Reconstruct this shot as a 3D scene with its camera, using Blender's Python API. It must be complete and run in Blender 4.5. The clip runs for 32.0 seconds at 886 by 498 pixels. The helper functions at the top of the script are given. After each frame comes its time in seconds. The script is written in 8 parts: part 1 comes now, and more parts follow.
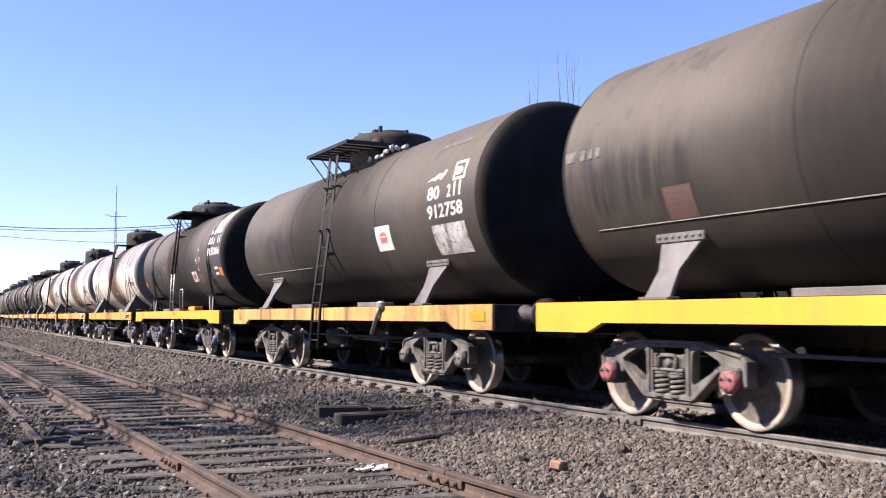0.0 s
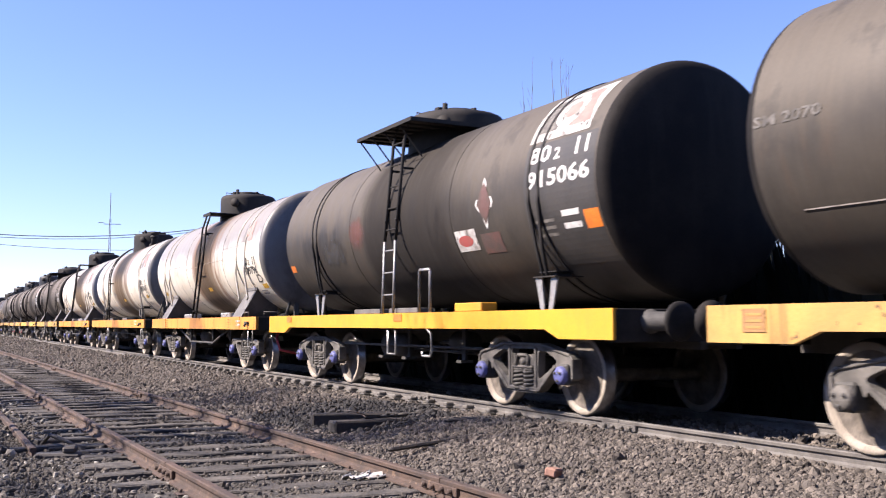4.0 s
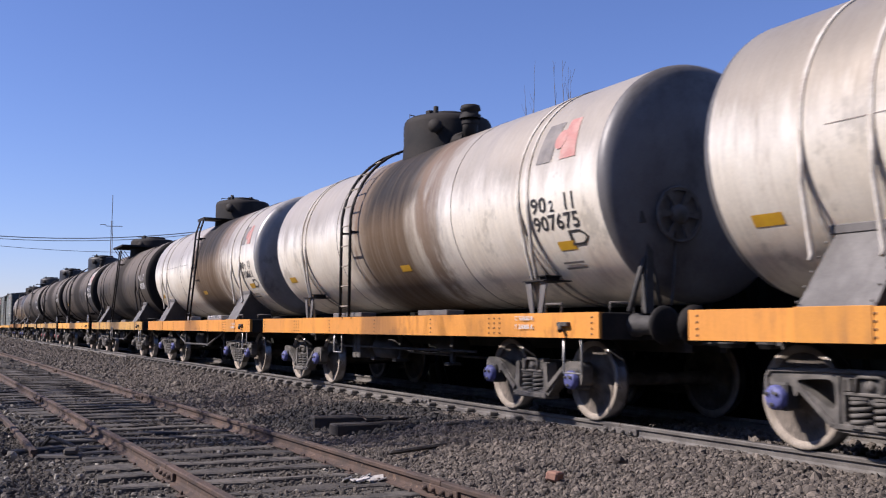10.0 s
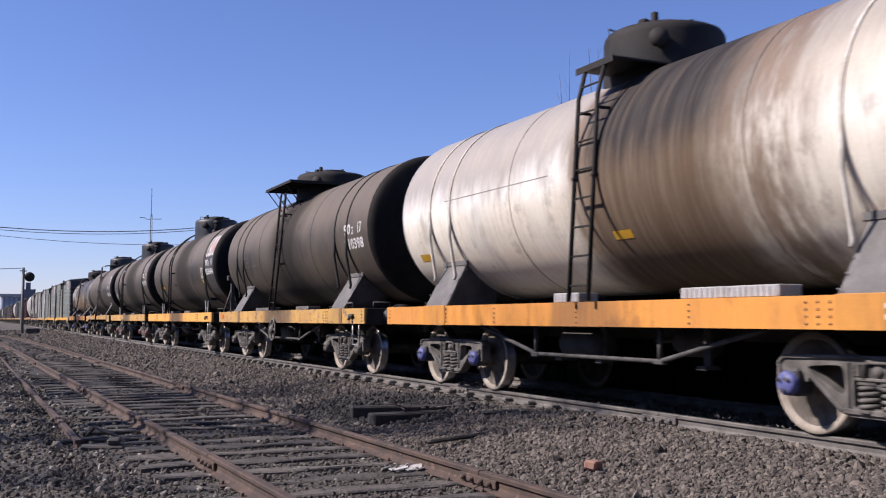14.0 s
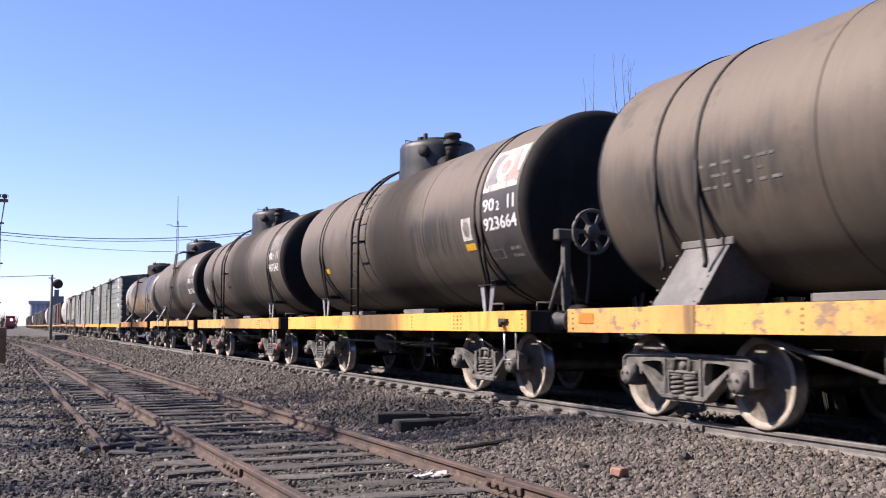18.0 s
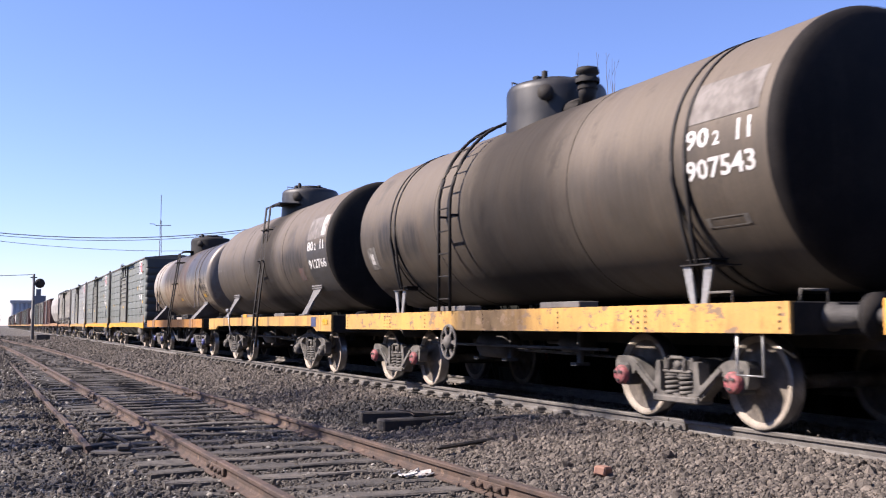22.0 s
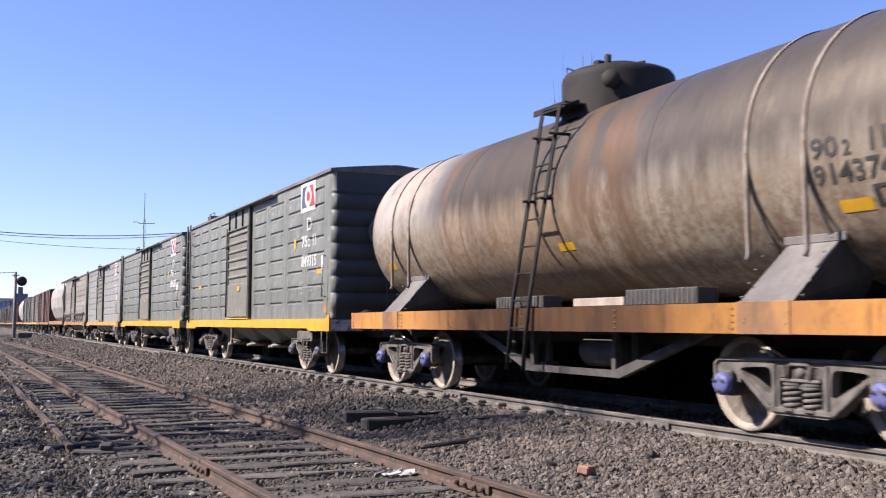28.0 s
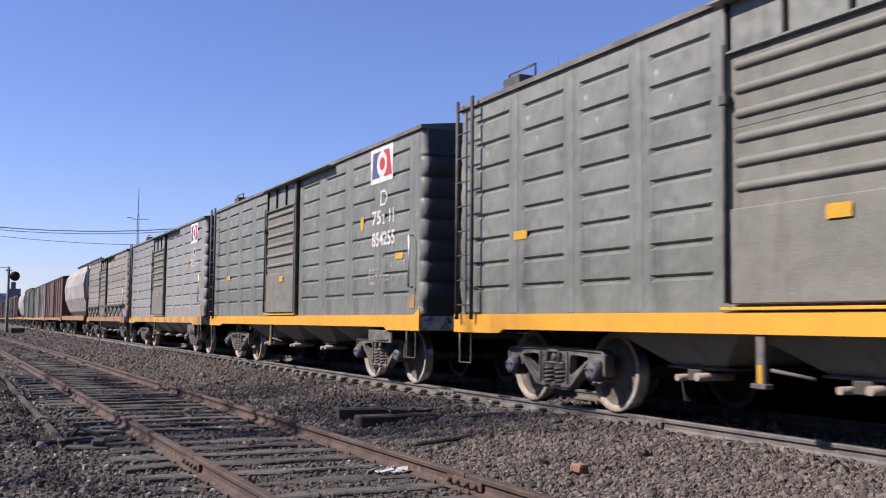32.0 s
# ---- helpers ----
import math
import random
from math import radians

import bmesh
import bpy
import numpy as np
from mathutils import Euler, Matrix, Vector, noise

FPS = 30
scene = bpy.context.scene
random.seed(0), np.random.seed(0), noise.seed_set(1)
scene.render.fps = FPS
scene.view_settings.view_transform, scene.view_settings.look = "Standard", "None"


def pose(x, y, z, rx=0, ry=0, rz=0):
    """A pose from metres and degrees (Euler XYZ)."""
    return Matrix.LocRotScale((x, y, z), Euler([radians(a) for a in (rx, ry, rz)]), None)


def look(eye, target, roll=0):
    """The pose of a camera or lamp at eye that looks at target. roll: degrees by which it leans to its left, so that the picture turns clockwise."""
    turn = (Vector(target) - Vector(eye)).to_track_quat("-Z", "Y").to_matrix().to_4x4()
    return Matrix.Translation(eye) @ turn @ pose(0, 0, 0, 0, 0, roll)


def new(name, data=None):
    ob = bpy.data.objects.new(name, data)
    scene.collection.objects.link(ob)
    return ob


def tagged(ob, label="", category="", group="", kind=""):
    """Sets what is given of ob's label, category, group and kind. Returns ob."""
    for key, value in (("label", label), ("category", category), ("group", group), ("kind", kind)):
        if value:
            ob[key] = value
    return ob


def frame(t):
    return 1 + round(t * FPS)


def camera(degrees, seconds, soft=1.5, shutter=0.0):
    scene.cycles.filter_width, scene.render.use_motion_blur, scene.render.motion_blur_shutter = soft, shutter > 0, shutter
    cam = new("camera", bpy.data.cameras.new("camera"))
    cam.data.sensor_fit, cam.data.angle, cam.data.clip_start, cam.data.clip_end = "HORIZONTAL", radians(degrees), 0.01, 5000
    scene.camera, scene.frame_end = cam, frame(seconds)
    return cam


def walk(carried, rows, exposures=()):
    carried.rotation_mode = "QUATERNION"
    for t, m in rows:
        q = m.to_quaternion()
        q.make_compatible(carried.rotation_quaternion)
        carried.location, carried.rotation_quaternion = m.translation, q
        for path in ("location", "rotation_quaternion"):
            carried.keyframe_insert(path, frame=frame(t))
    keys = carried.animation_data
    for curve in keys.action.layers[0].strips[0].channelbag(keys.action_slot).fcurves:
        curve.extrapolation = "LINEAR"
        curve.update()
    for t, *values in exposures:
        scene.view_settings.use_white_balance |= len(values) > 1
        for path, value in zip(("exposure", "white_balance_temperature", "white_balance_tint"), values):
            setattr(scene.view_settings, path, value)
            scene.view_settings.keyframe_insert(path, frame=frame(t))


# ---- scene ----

# ---- camera ----
cam = camera(48.26, 32.0, soft=1.1, shutter=0.3)
walk(cam, [
    (0, pose(0, 0, 1.017, 94.07, -0.33, -26.98)),
    (0.5, pose(0, 0, 1.017, 94.12, -0.27, -26.94)),
    (1, pose(0, 0, 1.017, 94.27, -0.14, -26.97)),
    (1.5, pose(0, 0, 1.017, 94.31, -0.14, -26.95)),
    (2, pose(0, 0, 1.017, 94.43, -0.32, -26.85)),
    (2.5, pose(0, 0, 1.017, 94.58, -0.45, -26.99)),
    (3, pose(0, 0, 1.017, 94.58, -0.32, -27.20)),
    (3.5, pose(0, 0, 1.017, 94.50, -0.21, -27.28)),
    (5.5, pose(0, 0, 1.017, 94.51, -0.39, -27.30)),
    (6, pose(0, 0, 1.017, 94.55, -0.49, -27.28)),
    (6.5, pose(0, 0, 1.017, 94.50, -0.50, -27.31)),
    (7, pose(0, 0, 1.017, 94.45, -0.43, -27.39)),
    (7.5, pose(0, 0, 1.017, 94.48, -0.43, -27.41)),
    (8, pose(0, 0, 1.017, 94.49, -0.43, -27.40)),
    (8.5, pose(0, 0, 1.017, 94.45, -0.43, -27.32)),
    (9, pose(0, 0, 1.017, 94.39, -0.39, -27.34)),
    (9.5, pose(0, 0, 1.017, 94.53, -0.47, -27.34)),
    (10, pose(0, 0, 1.017, 94.66, -0.41, -27.21)),
    (10.5, pose(0, 0, 1.017, 94.67, -0.45, -27.10)),
    (11, pose(0, 0, 1.017, 94.56, -0.50, -27.07)),
    (11.5, pose(0, 0, 1.017, 94.53, -0.37, -27.17)),
    (12, pose(0, 0, 1.017, 94.56, -0.38, -27.25)),
    (12.5, pose(0, 0, 1.017, 94.44, -0.26, -26.65)),
    (13, pose(0, 0, 1.017, 94.27, -0.03, -25.31)),
    (13.5, pose(0, 0, 1.017, 94.14, -0.15, -25.33)),
    (14, pose(0, 0, 1.017, 94.06, -0.04, -25.08)),
    (14.5, pose(0, 0, 1.017, 94.21, 0.04, -24.62)),
    (15, pose(0, 0, 1.017, 94.39, 0.05, -23.65)),
    (15.5, pose(0, 0, 1.017, 94.39, 0.14, -23.61)),
    (17.5, pose(0, 0, 1.017, 94.48, 0.04, -23.64)),
    (18, pose(0, 0, 1.017, 94.42, 0.02, -23.66)),
    (18.5, pose(0, 0, 1.017, 94.40, 0.09, -23.73)),
    (19, pose(0, 0, 1.017, 94.45, 0.09, -23.87)),
    (19.5, pose(0, 0, 1.017, 94.56, -0.01, -23.92)),
    (20, pose(0, 0, 1.017, 94.47, -0.09, -24.05)),
    (20.5, pose(0, 0, 1.017, 94.45, 0.03, -24.23)),
    (21, pose(0, 0, 1.017, 94.46, 0.11, -24.48)),
    (21.5, pose(0, 0, 1.017, 94.51, 0.11, -24.55)),
    (22, pose(0, 0, 1.017, 94.37, 0.09, -24.56)),
    (22.5, pose(0, 0, 1.017, 94.34, 0.07, -24.57)),
    (23, pose(0, 0, 1.017, 94.50, -0.06, -24.68)),
    (23.5, pose(0, 0, 1.017, 94.25, -0.17, -24.87)),
    (24, pose(0, 0, 1.017, 94.07, -0.29, -25.00)),
    (24.5, pose(0, 0, 1.017, 93.91, -0.21, -25.07)),
    (26.5, pose(0, 0, 1.017, 94.27, -0.15, -25.36)),
    (27, pose(0, 0, 1.017, 94.25, -0.23, -25.30)),
    (27.5, pose(0, 0, 1.017, 94.30, -0.12, -25.39)),
    (28, pose(0, 0, 1.017, 94.34, -0.09, -25.46)),
    (28.5, pose(0, 0, 1.017, 94.28, -0.16, -25.50)),
    (29, pose(0, 0, 1.017, 94.26, -0.18, -25.42)),
    (29.5, pose(0, 0, 1.017, 94.34, -0.16, -25.43)),
    (30, pose(0, 0, 1.017, 94.40, -0.14, -25.59)),
    (30.5, pose(0, 0, 1.017, 94.48, -0.21, -25.64)),
    (31, pose(0, 0, 1.017, 94.47, -0.35, -25.60)),
    (31.5, pose(0, 0, 1.017, 94.34, -0.35, -25.60)),
    (32, pose(0, 0, 1.017, 94.20, -0.42, -25.82)),
], exposures=[(0, 1.54, 6250, 20), (3.5, 1.54, 6250, 20), (5.5, 1.28, 6200, 20), (7, 0.92, 6000, 20), (9, 0.68, 5950, 20), (12, 0.62, 5950, 20), (15, 0.76, 5950, 20), (17.5, 1.30, 6150, 20), (23, 1.30, 6200, 20), (26, 1.28, 6200, 20), (28, 1.25, 6200, 20), (30, 0.90, 6150, 20), (32, 0.78, 6050, 20)])

# ---- world and sun ----
SUN = Vector((-1.0, 0.38, 0.92)).normalized()
world = bpy.data.worlds.new("sky")
scene.world = world
world.use_nodes = True
wn = world.node_tree
wn.nodes.clear()
sky = wn.nodes.new("ShaderNodeTexSky")
sky.sky_type = 'NISHITA'
sky.sun_disc = False
sky.sun_elevation = math.asin(SUN.z)
sky.sun_rotation = math.atan2(SUN.x, SUN.y)
sky.altitude = 100
sky.air_density = 1.0
sky.dust_density = 0.15
sky.ozone_density = 5.0
wb = wn.nodes.new("ShaderNodeBackground")
wb.inputs["Strength"].default_value = 0.073
wo = wn.nodes.new("ShaderNodeOutputWorld")
deep = wn.nodes.new("ShaderNodeMix")
deep.data_type, deep.blend_type = 'RGBA', 'MULTIPLY'
deep.inputs[0].default_value = 1.0
deep.inputs[7].default_value = (1.03, 0.96, 1.13, 1)
wn.links.new(sky.outputs[0], deep.inputs[6])
wn.links.new(deep.outputs[2], wb.inputs[0])
wn.links.new(wb.outputs[0], wo.inputs[0])
sun = new("sun", bpy.data.lights.new("sun", 'SUN'))
sun.data.energy = 5.0
sun.data.angle = radians(0.53)
sun.data.color = (1.0, 0.905, 0.77)
sun.matrix_basis = look(SUN * 60, (0, 0, 0))

# ---- travel of the train: seconds, metres ----
TRAVEL = [(0, -45.54), (1.5, -39.44), (3.5, -31.32), (5.5, -23.26), (7, -17.07), (8.5, -10.71), (10, -4.30), (11.5, 2.17),
          (13, 8.79), (14, 13.25), (15.5, 19.95), (17.5, 28.94), (19, 35.70), (20.5, 42.46), (22, 49.22), (23.5, 56.01),
          (24.5, 60.55), (26.5, 69.77), (27.5, 74.46), (28.5, 79.25), (29.5, 84.11), (30.5, 89.03), (32, 96.48)]


def travel(t):
    """Metres that the train has rolled at t seconds, smooth between the known times."""
    k = 0
    while k < len(TRAVEL) - 2 and t > TRAVEL[k + 1][0]:
        k += 1
    (t1, s1), (t2, s2) = TRAVEL[k], TRAVEL[k + 1]
    h = t2 - t1
    m = (s2 - s1) / h
    ma = (s1 - TRAVEL[k - 1][1]) / (t1 - TRAVEL[k - 1][0]) if k > 0 else m
    mb = (TRAVEL[k + 2][1] - s2) / (TRAVEL[k + 2][0] - t2) if k < len(TRAVEL) - 2 else m
    a, b, f = (m + ma) / 2, (m + mb) / 2, (t - t1) / h
    return s1 * (2 * f**3 - 3 * f**2 + 1) + a * h * (f**3 - 2 * f**2 + f) + s2 * (3 * f**2 - 2 * f**3) + b * h * (f**3 - f**2)


TRACK_X = 7.68
WHEEL_R = 0.457

# ---- materials ----
def nodes_of(name):
    m = bpy.data.materials.new(name)
    m.use_nodes = True
    t = m.node_tree
    return m, t, t.nodes["Principled BSDF"]


def node(t, kind, **inputs):
    n = t.nodes.new(kind)
    for key, value in inputs.items():
        n.inputs[key.replace("_", " ")].default_value = value
    return n


def noise_of(t, co, scale, stretch=(1, 1, 1), detail=4.0, rough=0.6):
    mp = node(t, "ShaderNodeMapping", Scale=stretch)
    t.links.new(co, mp.inputs[0])
    n = node(t, "ShaderNodeTexNoise", Scale=scale, Detail=detail, Roughness=rough)
    t.links.new(mp.outputs[0], n.inputs["Vector"])
    return n.outputs["Fac"]


def ramp(t, fac, lo, hi):
    r = node(t, "ShaderNodeMapRange", From_Min=lo, From_Max=hi)
    r.interpolation_type = 'SMOOTHSTEP'
    t.links.new(fac, r.inputs["Value"])
    return r.outputs["Result"]


def math_of(t, op, a, b=None):
    n = t.nodes.new("ShaderNodeMath")
    n.operation = op
    for k, v in enumerate((a, b)):
        if v is None:
            continue
        if isinstance(v, (int, float)):
            n.inputs[k].default_value = v
        else:
            t.links.new(v, n.inputs[k])
    return n.outputs[0]


def blend(t, fac, a, b, kind='MIX'):
    n = t.nodes.new("ShaderNodeMix")
    n.data_type = 'RGBA'
    n.blend_type = kind
    for socket, v in ((n.inputs[0], fac), (n.inputs[6], a), (n.inputs[7], b)):
        if isinstance(v, tuple):
            socket.default_value = (*v, 1)
        elif isinstance(v, (int, float)):
            socket.default_value = v
        else:
            t.links.new(v, socket)
    return n.outputs[2]


def surface(name, base, second, rough=0.7, metal=0.0, scale=2.0, fine=40.0, bump=0.2, streak=None, chips=None, per_object=0.0, per_island=0.0, grain=0.35, dull=0.78, dent=0.0):
    """Two-scale weathered surface: patches of a second colour, fine grain, and on demand vertical streaks and chips of rust."""
    m, t, p = nodes_of(name)
    co = t.nodes.new("ShaderNodeTexCoord").outputs["Object"]
    big = noise_of(t, co, scale)
    small = noise_of(t, co, fine, detail=3)
    col = blend(t, ramp(t, big, 0.35, 0.65), base, second)
    if streak:
        s = noise_of(t, co, streak[3], (1, 1, 0.12), detail=5)
        col = blend(t, math_of(t, 'MULTIPLY', ramp(t, s, 0.5, 0.72), streak[4]), col, streak[:3])
    if chips:
        c = noise_of(t, co, chips[3], detail=6, rough=0.7)
        col = blend(t, ramp(t, c, chips[4], chips[4] + 0.05), col, chips[:3])
    g = math_of(t, 'ADD', math_of(t, 'MULTIPLY', small, grain * 2 * dull), (1 - grain) * dull)
    for amount, kind, out in ((per_object, "ShaderNodeObjectInfo", "Random"), (per_island, "ShaderNodeNewGeometry", "Random Per Island")):
        if amount:
            r = t.nodes.new(kind).outputs[out]
            g = math_of(t, 'MULTIPLY', g, math_of(t, 'ADD', math_of(t, 'MULTIPLY', r, amount * 2), 1 - amount))
    comb = t.nodes.new("ShaderNodeCombineColor")
    for k in range(3):
        t.links.new(g, comb.inputs[k])
    col = blend(t, 1.0, col, comb.outputs[0], 'MULTIPLY')
    t.links.new(col, p.inputs["Base Color"])
    rr = math_of(t, 'ADD', math_of(t, 'MULTIPLY', big, 0.3), rough - 0.15)
    t.links.new(rr, p.inputs["Roughness"])
    p.inputs["Metallic"].default_value = metal
    if bump:
        b = node(t, "ShaderNodeBump", Strength=bump, Distance=0.02)
        t.links.new(small, b.inputs["Height"])
        if dent:
            d = node(t, "ShaderNodeBump", Strength=dent, Distance=0.12)
            t.links.new(noise_of(t, co, 2.3, (1, 1, 0.8), detail=2), d.inputs["Height"])
            t.links.new(d.outputs[0], b.inputs["Normal"])
        t.links.new(b.outputs[0], p.inputs["Normal"])
    return m


BLACK = (0.012, 0.011, 0.011)


def tank_paint(name, paint, dust, stain, rust, stain_at=0.0, stain_half=0.9, stain_amount=0.8, rust_amount=0.3, rough=0.55, metal=0.0, low_rust=0.0, seed=0.0, top_dust=None, stain_low=None, smear=None, bright=1.0, edge=0.84, top_rear=None, top_from=-0.15, flake=None, fringe=None):
    """Tank shell: paint with dust, spilled load running down below the dome, rust runs and worn patches."""
    m, t, p = nodes_of(name)
    raw = t.nodes.new("ShaderNodeTexCoord").outputs["Object"]
    mv = node(t, "ShaderNodeMapping", Location=(seed * 3.1, seed * 7.7, seed * 1.3))
    t.links.new(raw, mv.inputs[0])
    co = mv.outputs[0]
    big = noise_of(t, co, 0.9, detail=5)
    runs = noise_of(t, co, 2.6, (0.3, 1.0, 0.22), detail=7, rough=0.68)
    thin = noise_of(t, co, 11.0, (0.1, 1.0, 0.06), detail=4)
    small = noise_of(t, co, 34.0, detail=4)
    col = blend(t, math_of(t, 'MULTIPLY', ramp(t, big, 0.3, 0.7), 0.85), paint, dust)
    col = blend(t, math_of(t, 'MULTIPLY', ramp(t, thin, 0.45, 0.75), 0.35), col, dust)
    col = blend(t, math_of(t, 'MULTIPLY', ramp(t, runs, 0.52, 0.72), rust_amount), col, rust)
    sx = t.nodes.new("ShaderNodeSeparateXYZ")
    t.links.new(raw, sx.inputs[0])
    blot = noise_of(t, co, 1.7, (1, 1, 0.7), detail=9, rough=0.7)
    brush = noise_of(t, co, 24.0, (0.08, 1.0, 0.07), detail=3, rough=0.6)
    y = math_of(t, 'ADD', sx.outputs["Y"], math_of(t, 'ADD', math_of(t, 'MULTIPLY', math_of(t, 'SUBTRACT', blot, 0.5), 0.45), math_of(t, 'MULTIPLY', math_of(t, 'SUBTRACT', runs, 0.5), 0.8)))
    away = math_of(t, 'SUBTRACT', y, stain_at)
    front = math_of(t, 'SUBTRACT', 1.0, ramp(t, math_of(t, 'SUBTRACT', stain_at, y), stain_half * 0.35, stain_half * 1.45))
    spill = math_of(t, 'SUBTRACT', 1.0, ramp(t, away, stain_half * edge, stain_half * (1.9 - edge)))
    spill = math_of(t, 'MULTIPLY', spill, front)
    spill = math_of(t, 'MULTIPLY', spill, math_of(t, 'ADD', math_of(t, 'MULTIPLY', ramp(t, thin, 0.3, 0.65), 0.05), 0.95))
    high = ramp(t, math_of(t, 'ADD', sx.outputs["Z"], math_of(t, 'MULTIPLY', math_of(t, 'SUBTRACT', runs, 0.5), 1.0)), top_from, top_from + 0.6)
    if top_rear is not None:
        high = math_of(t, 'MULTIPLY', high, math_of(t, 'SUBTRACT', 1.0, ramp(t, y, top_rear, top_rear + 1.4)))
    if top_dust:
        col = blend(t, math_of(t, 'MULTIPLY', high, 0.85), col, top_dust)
    worn = blend(t, 0.55, dust, BLACK)
    col = blend(t, math_of(t, 'MULTIPLY', ramp(t, blot, 0.55, 0.64), 0.45), col, worn)
    if smear:
        sm = math_of(t, 'SUBTRACT', 1.0, ramp(t, math_of(t, 'ABSOLUTE', math_of(t, 'SUBTRACT', y, smear[0])), smear[1] * 0.6, smear[1]))
        sz = math_of(t, 'SUBTRACT', 1.0, ramp(t, math_of(t, 'ABSOLUTE', math_of(t, 'ADD', math_of(t, 'SUBTRACT', sx.outputs["Z"], smear[2]), math_of(t, 'MULTIPLY', math_of(t, 'SUBTRACT', runs, 0.5), 0.8))), 0.15, 0.42))
        col = blend(t, math_of(t, 'MULTIPLY', math_of(t, 'MULTIPLY', sm, sz), math_of(t, 'MULTIPLY', ramp(t, thin, 0.35, 0.6), 0.8)), col, stain)
    if stain_amount:
        mark = blend(t, high, stain_low, stain) if stain_low else stain
        col = blend(t, math_of(t, 'MULTIPLY', spill, stain_amount), col, mark)
    if fringe:
        hem = math_of(t, 'MULTIPLY', math_of(t, 'MULTIPLY', spill, math_of(t, 'SUBTRACT', 1.0, spill)), 4.0)
        col = blend(t, math_of(t, 'MULTIPLY', math_of(t, 'MULTIPLY', hem, ramp(t, runs, 0.40, 0.56)), 0.85), col, fringe)
    if flake:
        bare = noise_of(t, co, 7.0, (1, 0.6, 1), detail=7, rough=0.72)
        col = blend(t, math_of(t, 'MULTIPLY', ramp(t, bare, flake[3], flake[3] + 0.04), 0.9), col, flake[:3])
    if low_rust:
        lr = math_of(t, 'ADD', sx.outputs["Z"], math_of(t, 'MULTIPLY', big, 1.1))
        lo = math_of(t, 'SUBTRACT', 1.0, ramp(t, lr, -0.1, 0.8))
        spots = ramp(t, noise_of(t, co, 9.0, detail=6, rough=0.75), 0.42, 0.6)
        col = blend(t, math_of(t, 'MULTIPLY', math_of(t, 'MULTIPLY', lo, spots), low_rust), col, rust)
    g = math_of(t, 'ADD', math_of(t, 'ADD', math_of(t, 'MULTIPLY', small, 0.24 * bright), 0.54 * bright), math_of(t, 'MULTIPLY', brush, 0.28 * bright))
    comb = t.nodes.new("ShaderNodeCombineColor")
    for k in range(3):
        t.links.new(g, comb.inputs[k])
    col = blend(t, 1.0, col, comb.outputs[0], 'MULTIPLY')
    t.links.new(col, p.inputs["Base Color"])
    t.links.new(math_of(t, 'ADD', math_of(t, 'ADD', math_of(t, 'MULTIPLY', runs, 0.35), rough - 0.17), math_of(t, 'MULTIPLY', spill, 0.22 * stain_amount)), p.inputs["Roughness"])
    t.links.new(math_of(t, 'MULTIPLY', math_of(t, 'SUBTRACT', 1.0, math_of(t, 'MULTIPLY', spill, min(1.0, stain_amount))), metal), p.inputs["Metallic"])
    t.links.new(math_of(t, 'MULTIPLY', math_of(t, 'SUBTRACT', 1.0, math_of(t, 'MULTIPLY', spill, 0.8 * min(1.0, stain_amount))), 0.28), p.inputs["Specular IOR Level"])
    b = node(t, "ShaderNodeBump", Strength=0.12, Distance=0.03)
    t.links.new(math_of(t, 'ADD', math_of(t, 'ADD', big, math_of(t, 'MULTIPLY', small, 0.12)), math_of(t, 'MULTIPLY', brush, 0.10 + metal * 0.9)), b.inputs["Height"])
    t.links.new(b.outputs[0], p.inputs["Normal"])
    return m


M_black = surface("black iron", (0.016, 0.015, 0.014), (0.035, 0.030, 0.026), rough=0.75, scale=3, bump=0.05)
M_black.node_tree.nodes["Principled BSDF"].inputs["Specular IOR Level"].default_value = 0.25
M_under = surface("oily underframe iron", (0.05, 0.044, 0.038), (0.085, 0.074, 0.062), rough=0.8, scale=4, bump=0.3)
M_cast = surface("dusty cast steel", (0.16, 0.145, 0.125), (0.085, 0.078, 0.068), rough=0.8, scale=5, bump=0.4)
M_castdark = surface("oiled cast steel", (0.085, 0.08, 0.072), (0.05, 0.046, 0.042), rough=0.75, scale=5, bump=0.4)
M_wheel = surface("dusty wheel face", (0.185, 0.155, 0.122), (0.095, 0.08, 0.064), rough=0.85, scale=6, fine=60, bump=0.25)
M_rim = surface("pale dusty wheel rim", (0.40, 0.345, 0.275), (0.30, 0.255, 0.20), rough=0.8, scale=5, fine=60, bump=0.2)
M_tread = surface("worn wheel tread steel", (0.32, 0.32, 0.33), (0.22, 0.21, 0.21), rough=0.32, metal=0.9, scale=8, bump=0.05)
M_blue = surface("blue painted bearing cap", (0.13, 0.14, 0.38), (0.09, 0.10, 0.24), rough=0.6, scale=12, chips=(0.02, 0.02, 0.03, 14, 0.58))
M_red = surface("faded red bearing cap", (0.42, 0.10, 0.11), (0.24, 0.10, 0.09), rough=0.7, scale=12, chips=(0.05, 0.03, 0.03, 14, 0.55))
M_yellow = surface("fresh yellow paint", (0.76, 0.37, 0.028), (0.69, 0.33, 0.024), rough=0.5, scale=1.2, bump=0.06, streak=(0.35, 0.25, 0.05, 3.0, 0.25), chips=(0.12, 0.06, 0.03, 9, 0.70), grain=0.12)
